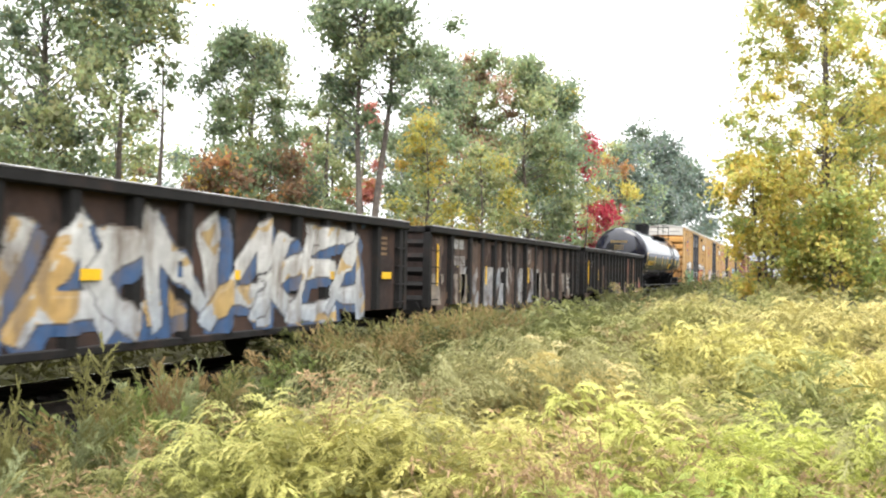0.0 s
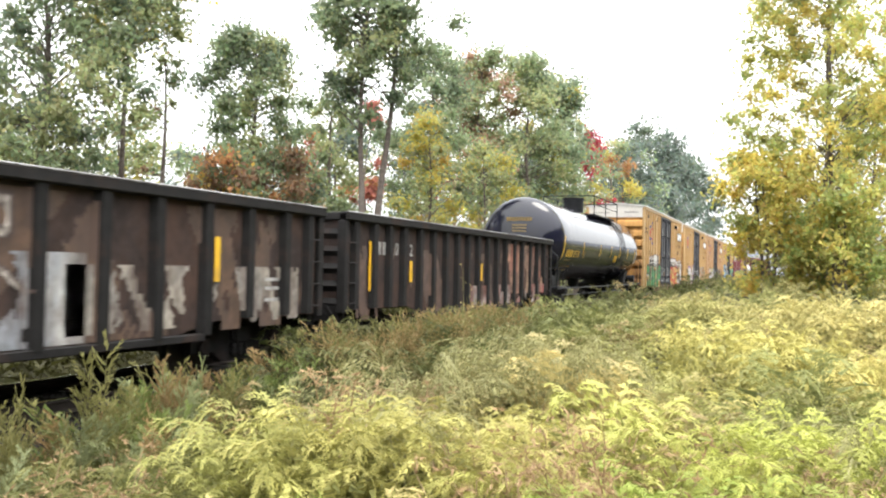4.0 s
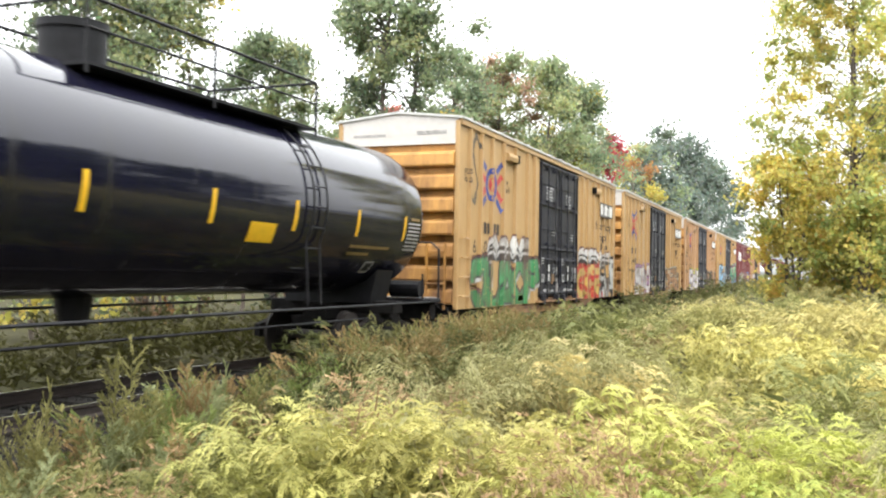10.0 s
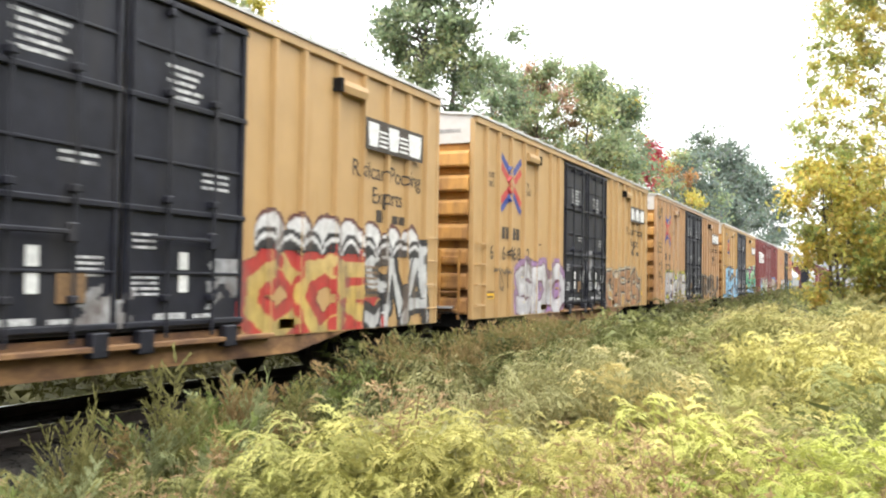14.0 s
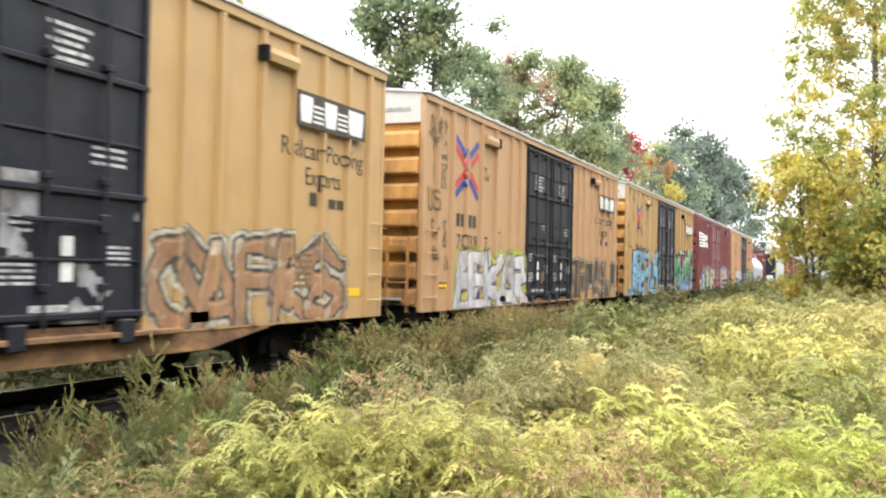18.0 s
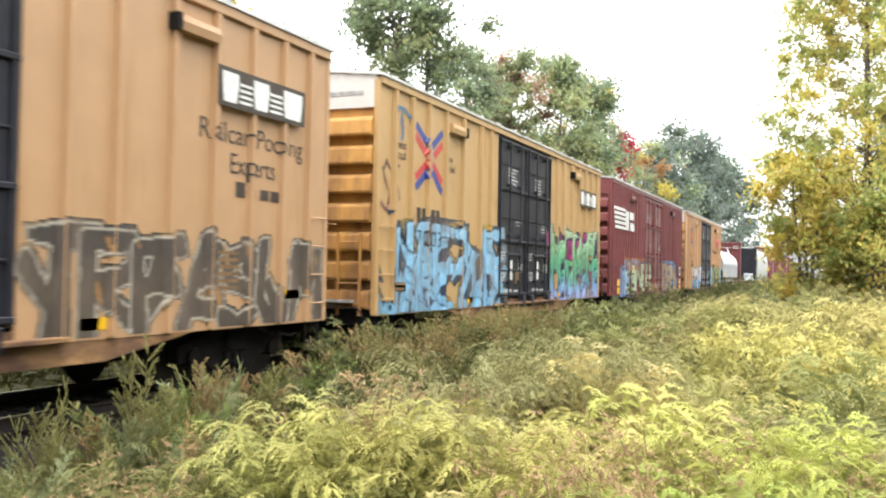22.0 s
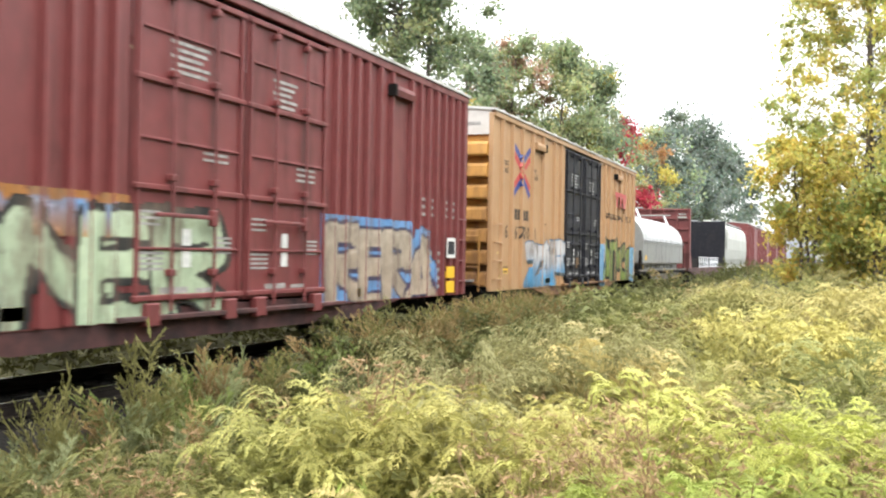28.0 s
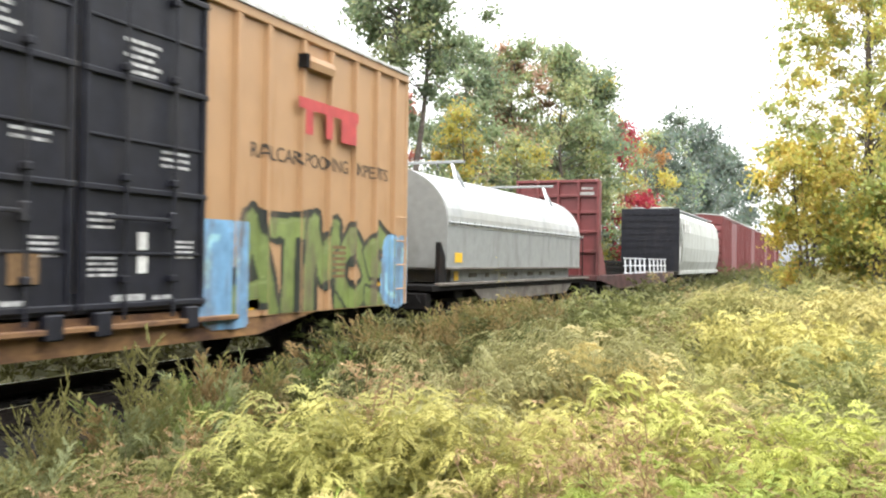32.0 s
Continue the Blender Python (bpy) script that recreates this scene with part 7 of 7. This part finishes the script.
sprig(-5.5, 6.4, 1.75, C_OLIVE * 0.45, C_OLIVE * 0.75, 0, "tall feathery olive weed before the rails")
sprig(-6.0, 5.8, 1.4, C_OLIVE * 0.5, C_OLIVE * 0.8, 1, "feathery olive weed before the rails")
sprig(-5.7, 5.7, 1.15, C_OLIVE * 0.5, C_OLIVE * 0.75, 2, "feathery olive weed before the rails")
sprig(-5.6, 7.5, 1.35, C_RUST * 0.5, C_RUST * 0.75, 2, "rust-brown weed before the rails")
sprig(-5.6, 7.7, 1.35, C_GREEN, C_GREY * 0.7, 1, "grey-green weed before the rails")
sprig(-5.5, 6.9, 0.95, C_OLIVE * 0.6, C_OLIVE, 2, "olive weed before the rails")
sprig(-5.4, 8.3, 1.2, C_OLIVE * 0.5, C_OLIVE * 0.95, 0, "yellow-olive weed before the rails")
sprig(-5.2, 9.0, 1.15, C_OLIVE * 0.6, C_GREY, 1, "grey-green weed before the rails")
sprig(-4.5, 12.7, 1.75, C_OLIVE, C_YELLOW, 9, "thin flowering stalk beside the track")

# low plants beyond the track
q = np.random.RandomState(71)
n = 340
y = q.uniform(0, 48, n)
x = -11.0 - np.abs(q.normal(0, 1.6, n))
z = ground_height(x, y)
# weed colours cut far down: shade behind the train is put into them
high = np.where(q.uniform(size=(n, 1)) < 0.5, C_LIME * 0.12, C_OLIVE * 0.24)
scatter("trackside_weeds", "green undergrowth on the far side of the track", "weeds", PLUMES_FAR, np.stack([x, y, z], -1), q.uniform(0.5, 1.25, n), high * 0.7, high, 72)


# a pale pole that lies in the grass beyond the track
pole = thing("fallen_pole", "pale weathered wooden pole lying in the grass", "pole", (-13.2, 20.5, float(ground_height(-13.2, 20.5)) + 0.16))
part("shaft", Shape().tube([(0.25, -1.7, 0.06), (0.0, 0.0, 0.02), (-0.25, 1.7, 0.0)], [0.075, 0.07, 0.06], 8), M_POLE, pole)
for k, dy in enumerate((-1.2, 1.3)):
    part("prop_log", Shape().tube([(-0.4, dy, -0.14), (0.4, dy + 0.1, -0.13)], 0.10, 7), M_BARK, pole)


# ---- trees ----
def tree(name, label, x, y, height, crown, base, tints, leaves, leaf, seed, shape="round", clumps=42, spread=0.62, trunk=0.16, lean=(0, 0), group="trees behind the track", stems=1, bark=None):
    """A tapered trunk with limbs, and a crown of leaves in clumps at the limbs' ends."""
    q = np.random.RandomState(seed)
    ob = thing(name, label, "tree" if "shrub" not in name else "shrub", (x, y, float(ground_height(x, y)) - 0.05), group)
    wood = Shape()
    spines = []
    for s in range(stems):
        ox, oy = (q.uniform(-0.3, 0.3), q.uniform(-0.3, 0.3)) if stems > 1 else (0, 0)
        lx, ly = lean[0] + (q.normal(0, 0.05) if stems > 1 else 0), lean[1] + (q.normal(0, 0.05) if stems > 1 else 0)
        pts, w = [], [q.uniform(-1, 1) * 0.018 * height for _ in range(4)]
        for k in range(9):
            t = k / 8
            pts.append(Vector((ox + lx * height * t + w[0] * math.sin(3 * t) + w[1] * math.sin(7 * t), oy + ly * height * t + w[2] * math.sin(3.5 * t) + w[3] * math.sin(8 * t), t * height * 0.94)))
        wood.tube(pts, [trunk * (1.25 if k == 0 else 1) * (1 - 0.88 * k / 8) + 0.008 for k in range(9)], 8)
        spines.append(pts)
    cl = []
    for k in range(clumps):
        t = q.uniform(0, 1) ** (0.8 if shape == "round" else 1.25)
        z = base + (height - base) * t
        if shape == "round":
            rr = crown * math.sin(math.pi * (0.12 + 0.80 * t)) ** 0.7
        elif shape == "cone":
            rr = crown * (1 - t) ** 0.75 + 0.12 * crown
        elif shape == "poplar":
            rr = crown * float(np.interp(t, (0, 0.1, 0.29, 0.43, 0.56, 0.74, 1), (0.62, 0.72, 1.0, 0.78, 0.80, 0.58, 0.05)))
        else:
            rr = crown * (0.45 + 0.55 * t) * (1 if t < 0.85 else 0.7)
        a, rad = q.uniform(0, 6.28), rr * math.sqrt(q.uniform(0.05, 1.0))
        spine = spines[q.randint(stems)]
        i = min(7, int(z / (height * 0.94) * 8))
        c0 = spine[i]
        p = Vector((c0.x + rad * math.cos(a), c0.y + rad * math.sin(a), z))
        g = max(0.35, min(7.9, (z - rad * q.uniform(0.25, 0.75)) / (height * 0.94) * 8))
        s0 = spine[int(g)].lerp(spine[int(g) + 1], g - int(g))
        mid = s0.lerp(p, 0.5) + Vector((0, 0, 0.10 * rad))
        tk = trunk * 0.20 * (1 - 0.6 * t) + 0.006
        wood.tube([s0, mid, p], [tk, tk * 0.6, tk * 0.22], 5, close=False)
        cl.append((p, q.uniform(0.6, 1.2) * spread * 1.5 * (1.0 - 0.45 * t if shape == "cone" else 1)))
    part("trunk", wood, bark or M_BARK, ob, "grey-brown trunk and limbs")
    size = np.array([c[1] for c in cl])
    cnt = ((1.12 if leaf < 0.195 else 1.0) * leaves * size ** 2 / (size ** 2).sum()).astype(int) + 1
    centre = np.repeat(np.array([c[0] for c in cl]), cnt, 0)
    rad = np.repeat(size, cnt)[:, None]
    m = len(centre)
    u = q.normal(size=(m, 3))
    u /= np.linalg.norm(u, axis=1, keepdims=True)
    p = centre + u * rad * np.minimum(np.abs(q.normal(0, 0.55, (m, 1))), 1.0) * np.array([1, 1, 0.8])
    p[:, 2] = np.maximum(p[:, 2], 0.1)
    e1 = q.normal(size=(m, 3))
    e1[:, 2] -= 0.4
    e1 /= np.linalg.norm(e1, axis=1, keepdims=True)
    e2 = np.cross(e1, q.normal(size=(m, 3)))
    e2 /= np.linalg.norm(e2, axis=1, keepdims=True) + 1e-9
    ls = leaf * (1.05 if leaf < 0.195 else 1.08) * q.uniform(0.6, 1.25, (m, 1))
    v = np.stack([p - e1 * ls * 0.5, p + e2 * ls * 0.34, p + e1 * ls * 0.6, p - e2 * ls * 0.34], 1)
    cols = np.array([c[0] for c in tints])
    wt = np.array([c[1] for c in tints], float)
    pc = cols[q.choice(len(cols), size=len(cl), p=wt / wt.sum())]
    c = np.repeat(pc, cnt, 0) * q.uniform(0.84, 1.18, (m, 1)) * (1 + q.normal(0, 0.06, (m, 3)))
    odd = q.uniform(size=m) < 0.12
    c[odd] = cols[q.randint(len(cols), size=odd.sum())]
    me = raw_mesh("crown", v.reshape(-1, 3), np.arange(4 * m).reshape(-1, 4), M_LEAF, np.repeat(np.clip(c, 0.005, 0.9), 4, 0))
    part("crown", me, None, ob)
    return ob


# leaf colours are lightened and greyed to hold the bright sky's haze
L_GREEN, L_DARK, L_MID = (0.205, 0.250, 0.140), (0.155, 0.190, 0.125), (0.295, 0.315, 0.155)
L_YEL, L_GOLD, L_ORANGE = (0.44, 0.38, 0.095), (0.47, 0.32, 0.080), (0.40, 0.21, 0.095)
L_RED, L_CRIM, L_BROWN = (0.46, 0.19, 0.15), (0.46, 0.065, 0.095), (0.25, 0.165, 0.105)
# leaf colour of the farthest trees, distance haze painted in
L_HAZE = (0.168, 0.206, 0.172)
F_GREEN, F_DARK, F_MID, F_RUST = (0.260, 0.310, 0.175), (0.195, 0.240, 0.150), (0.36, 0.38, 0.19), (0.48, 0.31, 0.22)  # leaves farther off: mist is painted in by paler, greyer colours

tree("tree", "tall green broadleaf tree with a full crown", -20.6, 21.0, 12.4, 3.0, 1.6, [(L_GREEN, 5), (L_DARK, 2), (L_MID, 3)], 28000, 0.16, 900, "round", clumps=170, spread=0.66)
tree("tree", "green tree turning yellow at the top", -20.6, 24.6, 13.4, 2.2, 8.2, [(L_MID, 3), (L_YEL, .6), (L_GREEN, 3)], 11000, 0.16, 901, "round", clumps=60, spread=0.6, trunk=0.12)
tree("tree", "dying tree with a bare trunk and few leaves", -20.8, 26.9, 9.2, 0.7, 3.0, [(L_MID, 2), (L_BROWN, 1), (L_GREEN, 2)], 700, 0.16, 902, "round", clumps=12, spread=0.4, trunk=0.13)
tree("tree", "green tree with tufted branches", -19.3, 30.1, 10.4, 2.5, 1.6, [(L_GREEN, 4), (L_DARK, 2), (L_MID, 2)], 22000, 0.16, 953, "round", clumps=110, spread=0.58)
tree("shrub", "small tree with orange and brown autumn leaves", -18.0, 26.3, 5.4, 1.7, 1.0, [(L_ORANGE, 1), (L_BROWN, 2), (L_GREEN, 3), (L_GOLD, 2)], 5000, 0.16, 904, "round", clumps=30, spread=0.5, trunk=0.07)
tree("shrub", "small tree with brown-green autumn leaves", -17.4, 28.7, 6.0, 1.6, 1.0, [(L_BROWN, 3), (L_GREEN, 2), (L_ORANGE, 1)], 4500, 0.16, 905, "round", clumps=30, spread=0.5, trunk=0.07)
tree("tree", "tall slender tree with a bare trunk and high crown", -14.3, 28.8, 12.2, 2.0, 6.8, [(L_GREEN, 4), (L_DARK, 2), (L_MID, 1)], 8500, 0.16, 906, "round", clumps=60, spread=0.55, trunk=0.15, lean=(0.03, 0.0))
tree("tree", "tall dark tree with a leaning bare trunk", -13.6, 29.4, 13.3, 2.29, 7.5, [(L_DARK, 4), (L_GREEN, 3)], 9000, 0.167, 907, "round", clumps=48, spread=0.60, trunk=0.16, lean=(0.05, 0.0))
tree("tree", "slender tree with light green leaves", -18.8, 35.6, 10.0, 1.5, 3.0, [(L_MID, 3), (L_GREEN, 2)], 5000, 0.17, 908, "cone", clumps=34, spread=0.55)
tree("tree", "young maple with red-orange leaves", -21.6, 38.9, 8.0, 1.6, 1.0, [(L_RED, 3), (L_ORANGE, 2)], 5500, 0.17, 909, "cone", clumps=26, spread=0.5, trunk=0.08)
tree("tree", "young maple with pale red leaves", -19.4, 40.8, 10.0, 1.6, 1.0, [(L_RED, 4), (L_ORANGE, 2)], 6000, 0.17, 910, "cone", clumps=28, spread=0.5, trunk=0.08)
tree("tree", "bright yellow autumn tree with thin stems", -13.3, 33.4, 7.6, 1.6, 2.5, [(L_GOLD, 2), (L_YEL, 3), (L_MID, 3)], 5500, 0.15, 911, "round", clumps=38, spread=0.5, trunk=0.08)
tree("tree", "soft yellow-green willow-like tree beyond the track", -13.5, 40.5, 7.4, 2.25, 1.3, [(L_YEL, 2), (L_MID, 4), (L_GREEN, 1)], 8000, 0.157, 912, "round", clumps=50, spread=0.56, trunk=0.09)
tree("tree", "pale green bushy tree beyond the track", -15.4, 36.9, 5.2, 1.8, 0.8, [(L_MID, 4), (L_GREEN, 1)], 5000, 0.15, 913, "round", clumps=34, spread=0.5, trunk=0.08)
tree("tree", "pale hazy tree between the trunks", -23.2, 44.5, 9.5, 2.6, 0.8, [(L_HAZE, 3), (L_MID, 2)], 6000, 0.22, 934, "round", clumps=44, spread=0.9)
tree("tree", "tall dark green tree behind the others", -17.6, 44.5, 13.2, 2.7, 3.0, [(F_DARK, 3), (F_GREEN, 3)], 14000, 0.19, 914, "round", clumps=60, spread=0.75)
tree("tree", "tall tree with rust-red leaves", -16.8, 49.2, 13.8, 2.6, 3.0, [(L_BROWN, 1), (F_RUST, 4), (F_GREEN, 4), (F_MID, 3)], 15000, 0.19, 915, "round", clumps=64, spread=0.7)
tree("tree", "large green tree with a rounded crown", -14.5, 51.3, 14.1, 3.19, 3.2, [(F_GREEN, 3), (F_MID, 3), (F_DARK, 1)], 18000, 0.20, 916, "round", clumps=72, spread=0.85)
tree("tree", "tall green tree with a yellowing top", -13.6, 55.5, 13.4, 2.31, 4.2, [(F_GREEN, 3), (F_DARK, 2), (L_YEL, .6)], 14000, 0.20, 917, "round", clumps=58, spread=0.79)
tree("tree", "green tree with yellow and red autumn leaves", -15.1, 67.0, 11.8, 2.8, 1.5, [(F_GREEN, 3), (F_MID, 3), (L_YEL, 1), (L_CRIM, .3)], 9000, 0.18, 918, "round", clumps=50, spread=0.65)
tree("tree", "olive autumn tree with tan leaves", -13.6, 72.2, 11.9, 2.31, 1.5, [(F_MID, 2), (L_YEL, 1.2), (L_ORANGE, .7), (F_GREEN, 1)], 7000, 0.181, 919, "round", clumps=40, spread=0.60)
tree("shrub", "crimson shrub in full autumn colour", -13.4, 68.2, 6.8, 2.19, 0.9, [(L_CRIM, 5), (L_RED, 1)], 5000, 0.248, 920, "round", clumps=34, spread=0.80, trunk=0.07)
tree("shrub", "crimson top of a small maple", -12.3, 57.7, 10.5, 1.17, 8.0, [(L_CRIM, 5), (L_GREEN, 1)], 1500, 0.198, 921, "round", clumps=14, spread=0.52, trunk=0.05)
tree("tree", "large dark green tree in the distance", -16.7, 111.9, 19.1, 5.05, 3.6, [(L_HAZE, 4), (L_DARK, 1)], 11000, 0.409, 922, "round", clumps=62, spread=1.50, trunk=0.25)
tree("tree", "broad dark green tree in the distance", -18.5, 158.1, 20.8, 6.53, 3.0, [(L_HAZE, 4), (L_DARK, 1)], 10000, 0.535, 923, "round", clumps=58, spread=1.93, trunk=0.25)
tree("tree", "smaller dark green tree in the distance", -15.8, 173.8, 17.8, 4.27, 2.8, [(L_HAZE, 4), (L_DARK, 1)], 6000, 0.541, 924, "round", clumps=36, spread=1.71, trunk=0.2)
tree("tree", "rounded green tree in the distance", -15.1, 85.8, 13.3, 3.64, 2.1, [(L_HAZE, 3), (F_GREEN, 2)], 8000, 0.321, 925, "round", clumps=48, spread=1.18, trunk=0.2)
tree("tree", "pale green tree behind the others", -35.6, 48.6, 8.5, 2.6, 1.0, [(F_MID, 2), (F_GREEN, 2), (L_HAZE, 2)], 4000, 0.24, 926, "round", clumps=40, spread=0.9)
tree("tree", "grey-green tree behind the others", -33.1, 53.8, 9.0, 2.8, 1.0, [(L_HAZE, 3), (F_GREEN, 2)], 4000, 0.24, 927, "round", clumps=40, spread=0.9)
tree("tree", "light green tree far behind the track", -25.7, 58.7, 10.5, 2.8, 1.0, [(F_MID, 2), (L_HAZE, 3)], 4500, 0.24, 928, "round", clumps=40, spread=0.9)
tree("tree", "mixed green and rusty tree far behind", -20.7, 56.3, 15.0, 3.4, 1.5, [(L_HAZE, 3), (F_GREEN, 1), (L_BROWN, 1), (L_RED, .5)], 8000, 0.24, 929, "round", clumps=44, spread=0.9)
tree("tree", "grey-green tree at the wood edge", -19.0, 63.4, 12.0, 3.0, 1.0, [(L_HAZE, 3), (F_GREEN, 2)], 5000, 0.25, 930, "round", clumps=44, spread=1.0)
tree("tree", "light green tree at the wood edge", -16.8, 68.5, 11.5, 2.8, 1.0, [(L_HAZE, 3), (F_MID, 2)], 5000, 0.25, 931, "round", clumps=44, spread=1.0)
tree("tree", "soft green tree at the wood edge", -30.7, 31.2, 8.5, 2.6, 0.8, [(L_GREEN, 3), (L_MID, 2)], 5000, 0.19, 932, "round", clumps=40, spread=0.8)
tree("tree", "soft green tree behind a bare trunk", -28.9, 34.0, 8.0, 2.4, 0.8, [(L_GREEN, 3), (L_MID, 2), (L_YEL, .5)], 4500, 0.19, 933, "round", clumps=40, spread=0.75)
tree("tree", "tall poplar-like tree with yellow and green autumn leaves", 1.2, 41.1, 17.5, 4.7, 0.3, [((0.52, 0.43, 0.12), 4), ((0.46, 0.43, 0.13), 6), ((0.38, 0.41, 0.15), 6)], 46000, 0.18, 990, "poplar", clumps=380, spread=0.62, trunk=0.10, group="", stems=2)
tree("shrub", "young yellow-leaved tree beside the poplar", -1.0, 39.6, 5.9, 1.7, 0.2, [((0.62, 0.49, 0.12), 4), ((0.54, 0.48, 0.13), 3), ((0.40, 0.42, 0.13), 1)], 7000, 0.17, 992, "round", clumps=60, spread=0.55, trunk=0.07, group="", stems=3)
tree("shrub", "low yellow-green bush before the poplar", 1.6, 38.4, 3.6, 2.0, 0.1, [((0.56, 0.46, 0.13), 3), ((0.46, 0.45, 0.14), 3), ((0.30, 0.35, 0.12), 2)], 6000, 0.17, 993, "round", clumps=54, spread=0.6, trunk=0.06, group="", stems=4)
tree("tree", "green and yellow tree beside the poplar", 3.5, 48.4, 9.5, 3.2, 0.4, [(L_MID, 3), (L_YEL, 2), (L_GREEN, 3)], 9000, 0.18, 991, "round", clumps=80, spread=0.7, trunk=0.14, group="")
for k in range(34):
    q = np.random.RandomState(1200 + k)
    yy = 4 + k * 2.6 + q.uniform(-1, 1)
    xx = -14.5 - q.uniform(0, 5) - 0.03 * yy
    tint_set = [[(L_GREEN, 3), (L_MID, 3)], [(L_MID, 3), (L_YEL, 1), (L_BROWN, 1)], [(L_DARK, 3), (L_GREEN, 2)], [(L_BROWN, 2), (L_GREEN, 2), (L_ORANGE, 0.6)]][k % 4]
    tree("shrub", ["green leafy shrub beyond the track", "yellowing shrub beyond the track", "dark green shrub beyond the track", "brownish autumn shrub beyond the track"][k % 4], xx, yy, q.uniform(2.2, 4.4), q.uniform(1.1, 1.7), 0.3, tint_set, 900, 0.19, 1300 + k, "round", clumps=26, spread=0.5, trunk=0.05, group="shrubs beyond the track", stems=3)
for k in range(12):
    q = np.random.RandomState(1400 + k)
    tree("tree", "green tree on the bank behind the camera", 12 + q.uniform(0, 5), -34 + k * 6.6, q.uniform(10, 13.5), 3.9, 0.8, [((0.07, 0.10, 0.05), 3), ((0.10, 0.13, 0.06), 2)], 1800, 0.92, 1450 + k, "round", clumps=60, spread=1.0, group="trees behind the camera")

# the wooded hill in the distance
q = np.random.RandomState(9)
hx, hy = np.linspace(-900, 1500, 90), np.linspace(800, 1600, 24)
mx, my = np.meshgrid(hx, hy, indexing="ij")
mz = 46 * np.sin(np.clip((my - 800) / 800, 0, 1) * math.pi) ** 1.2 * (0.75 + 0.3 * np.sin(mx / 260 + 1) + 0.12 * np.sin(mx / 71)) + 1.2 * wave(mx * 0.2, my * 0.2, 5) - 3
ids = np.arange(mx.size).reshape(mx.shape)
quads = np.stack([ids[:-1, :-1], ids[1:, :-1], ids[1:, 1:], ids[:-1, 1:]], -1).reshape(-1, 4)
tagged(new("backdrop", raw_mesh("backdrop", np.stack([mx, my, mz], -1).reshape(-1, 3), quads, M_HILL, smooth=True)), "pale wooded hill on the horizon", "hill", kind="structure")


# ---- what moves ----
def travelled(t):
    """How far the train has come by t seconds."""
    k = t / 16
    return 78.4848 * k + -2.7113 * k * k + 1.3498 * k ** 3


def motions():
    for car, offset in CARS:
        walk(car, [(t, pose(TRACK_X, offset - travelled(t), 0)) for t in range(0, 33, 2)])
    for w in WHEELSETS:
        x, y, z = w.location
        walk(w, [(k / 10, pose(x, y, z, math.degrees(travelled(k / 10) / WHEEL_R) % 360)) for k in range(321)])


motions()
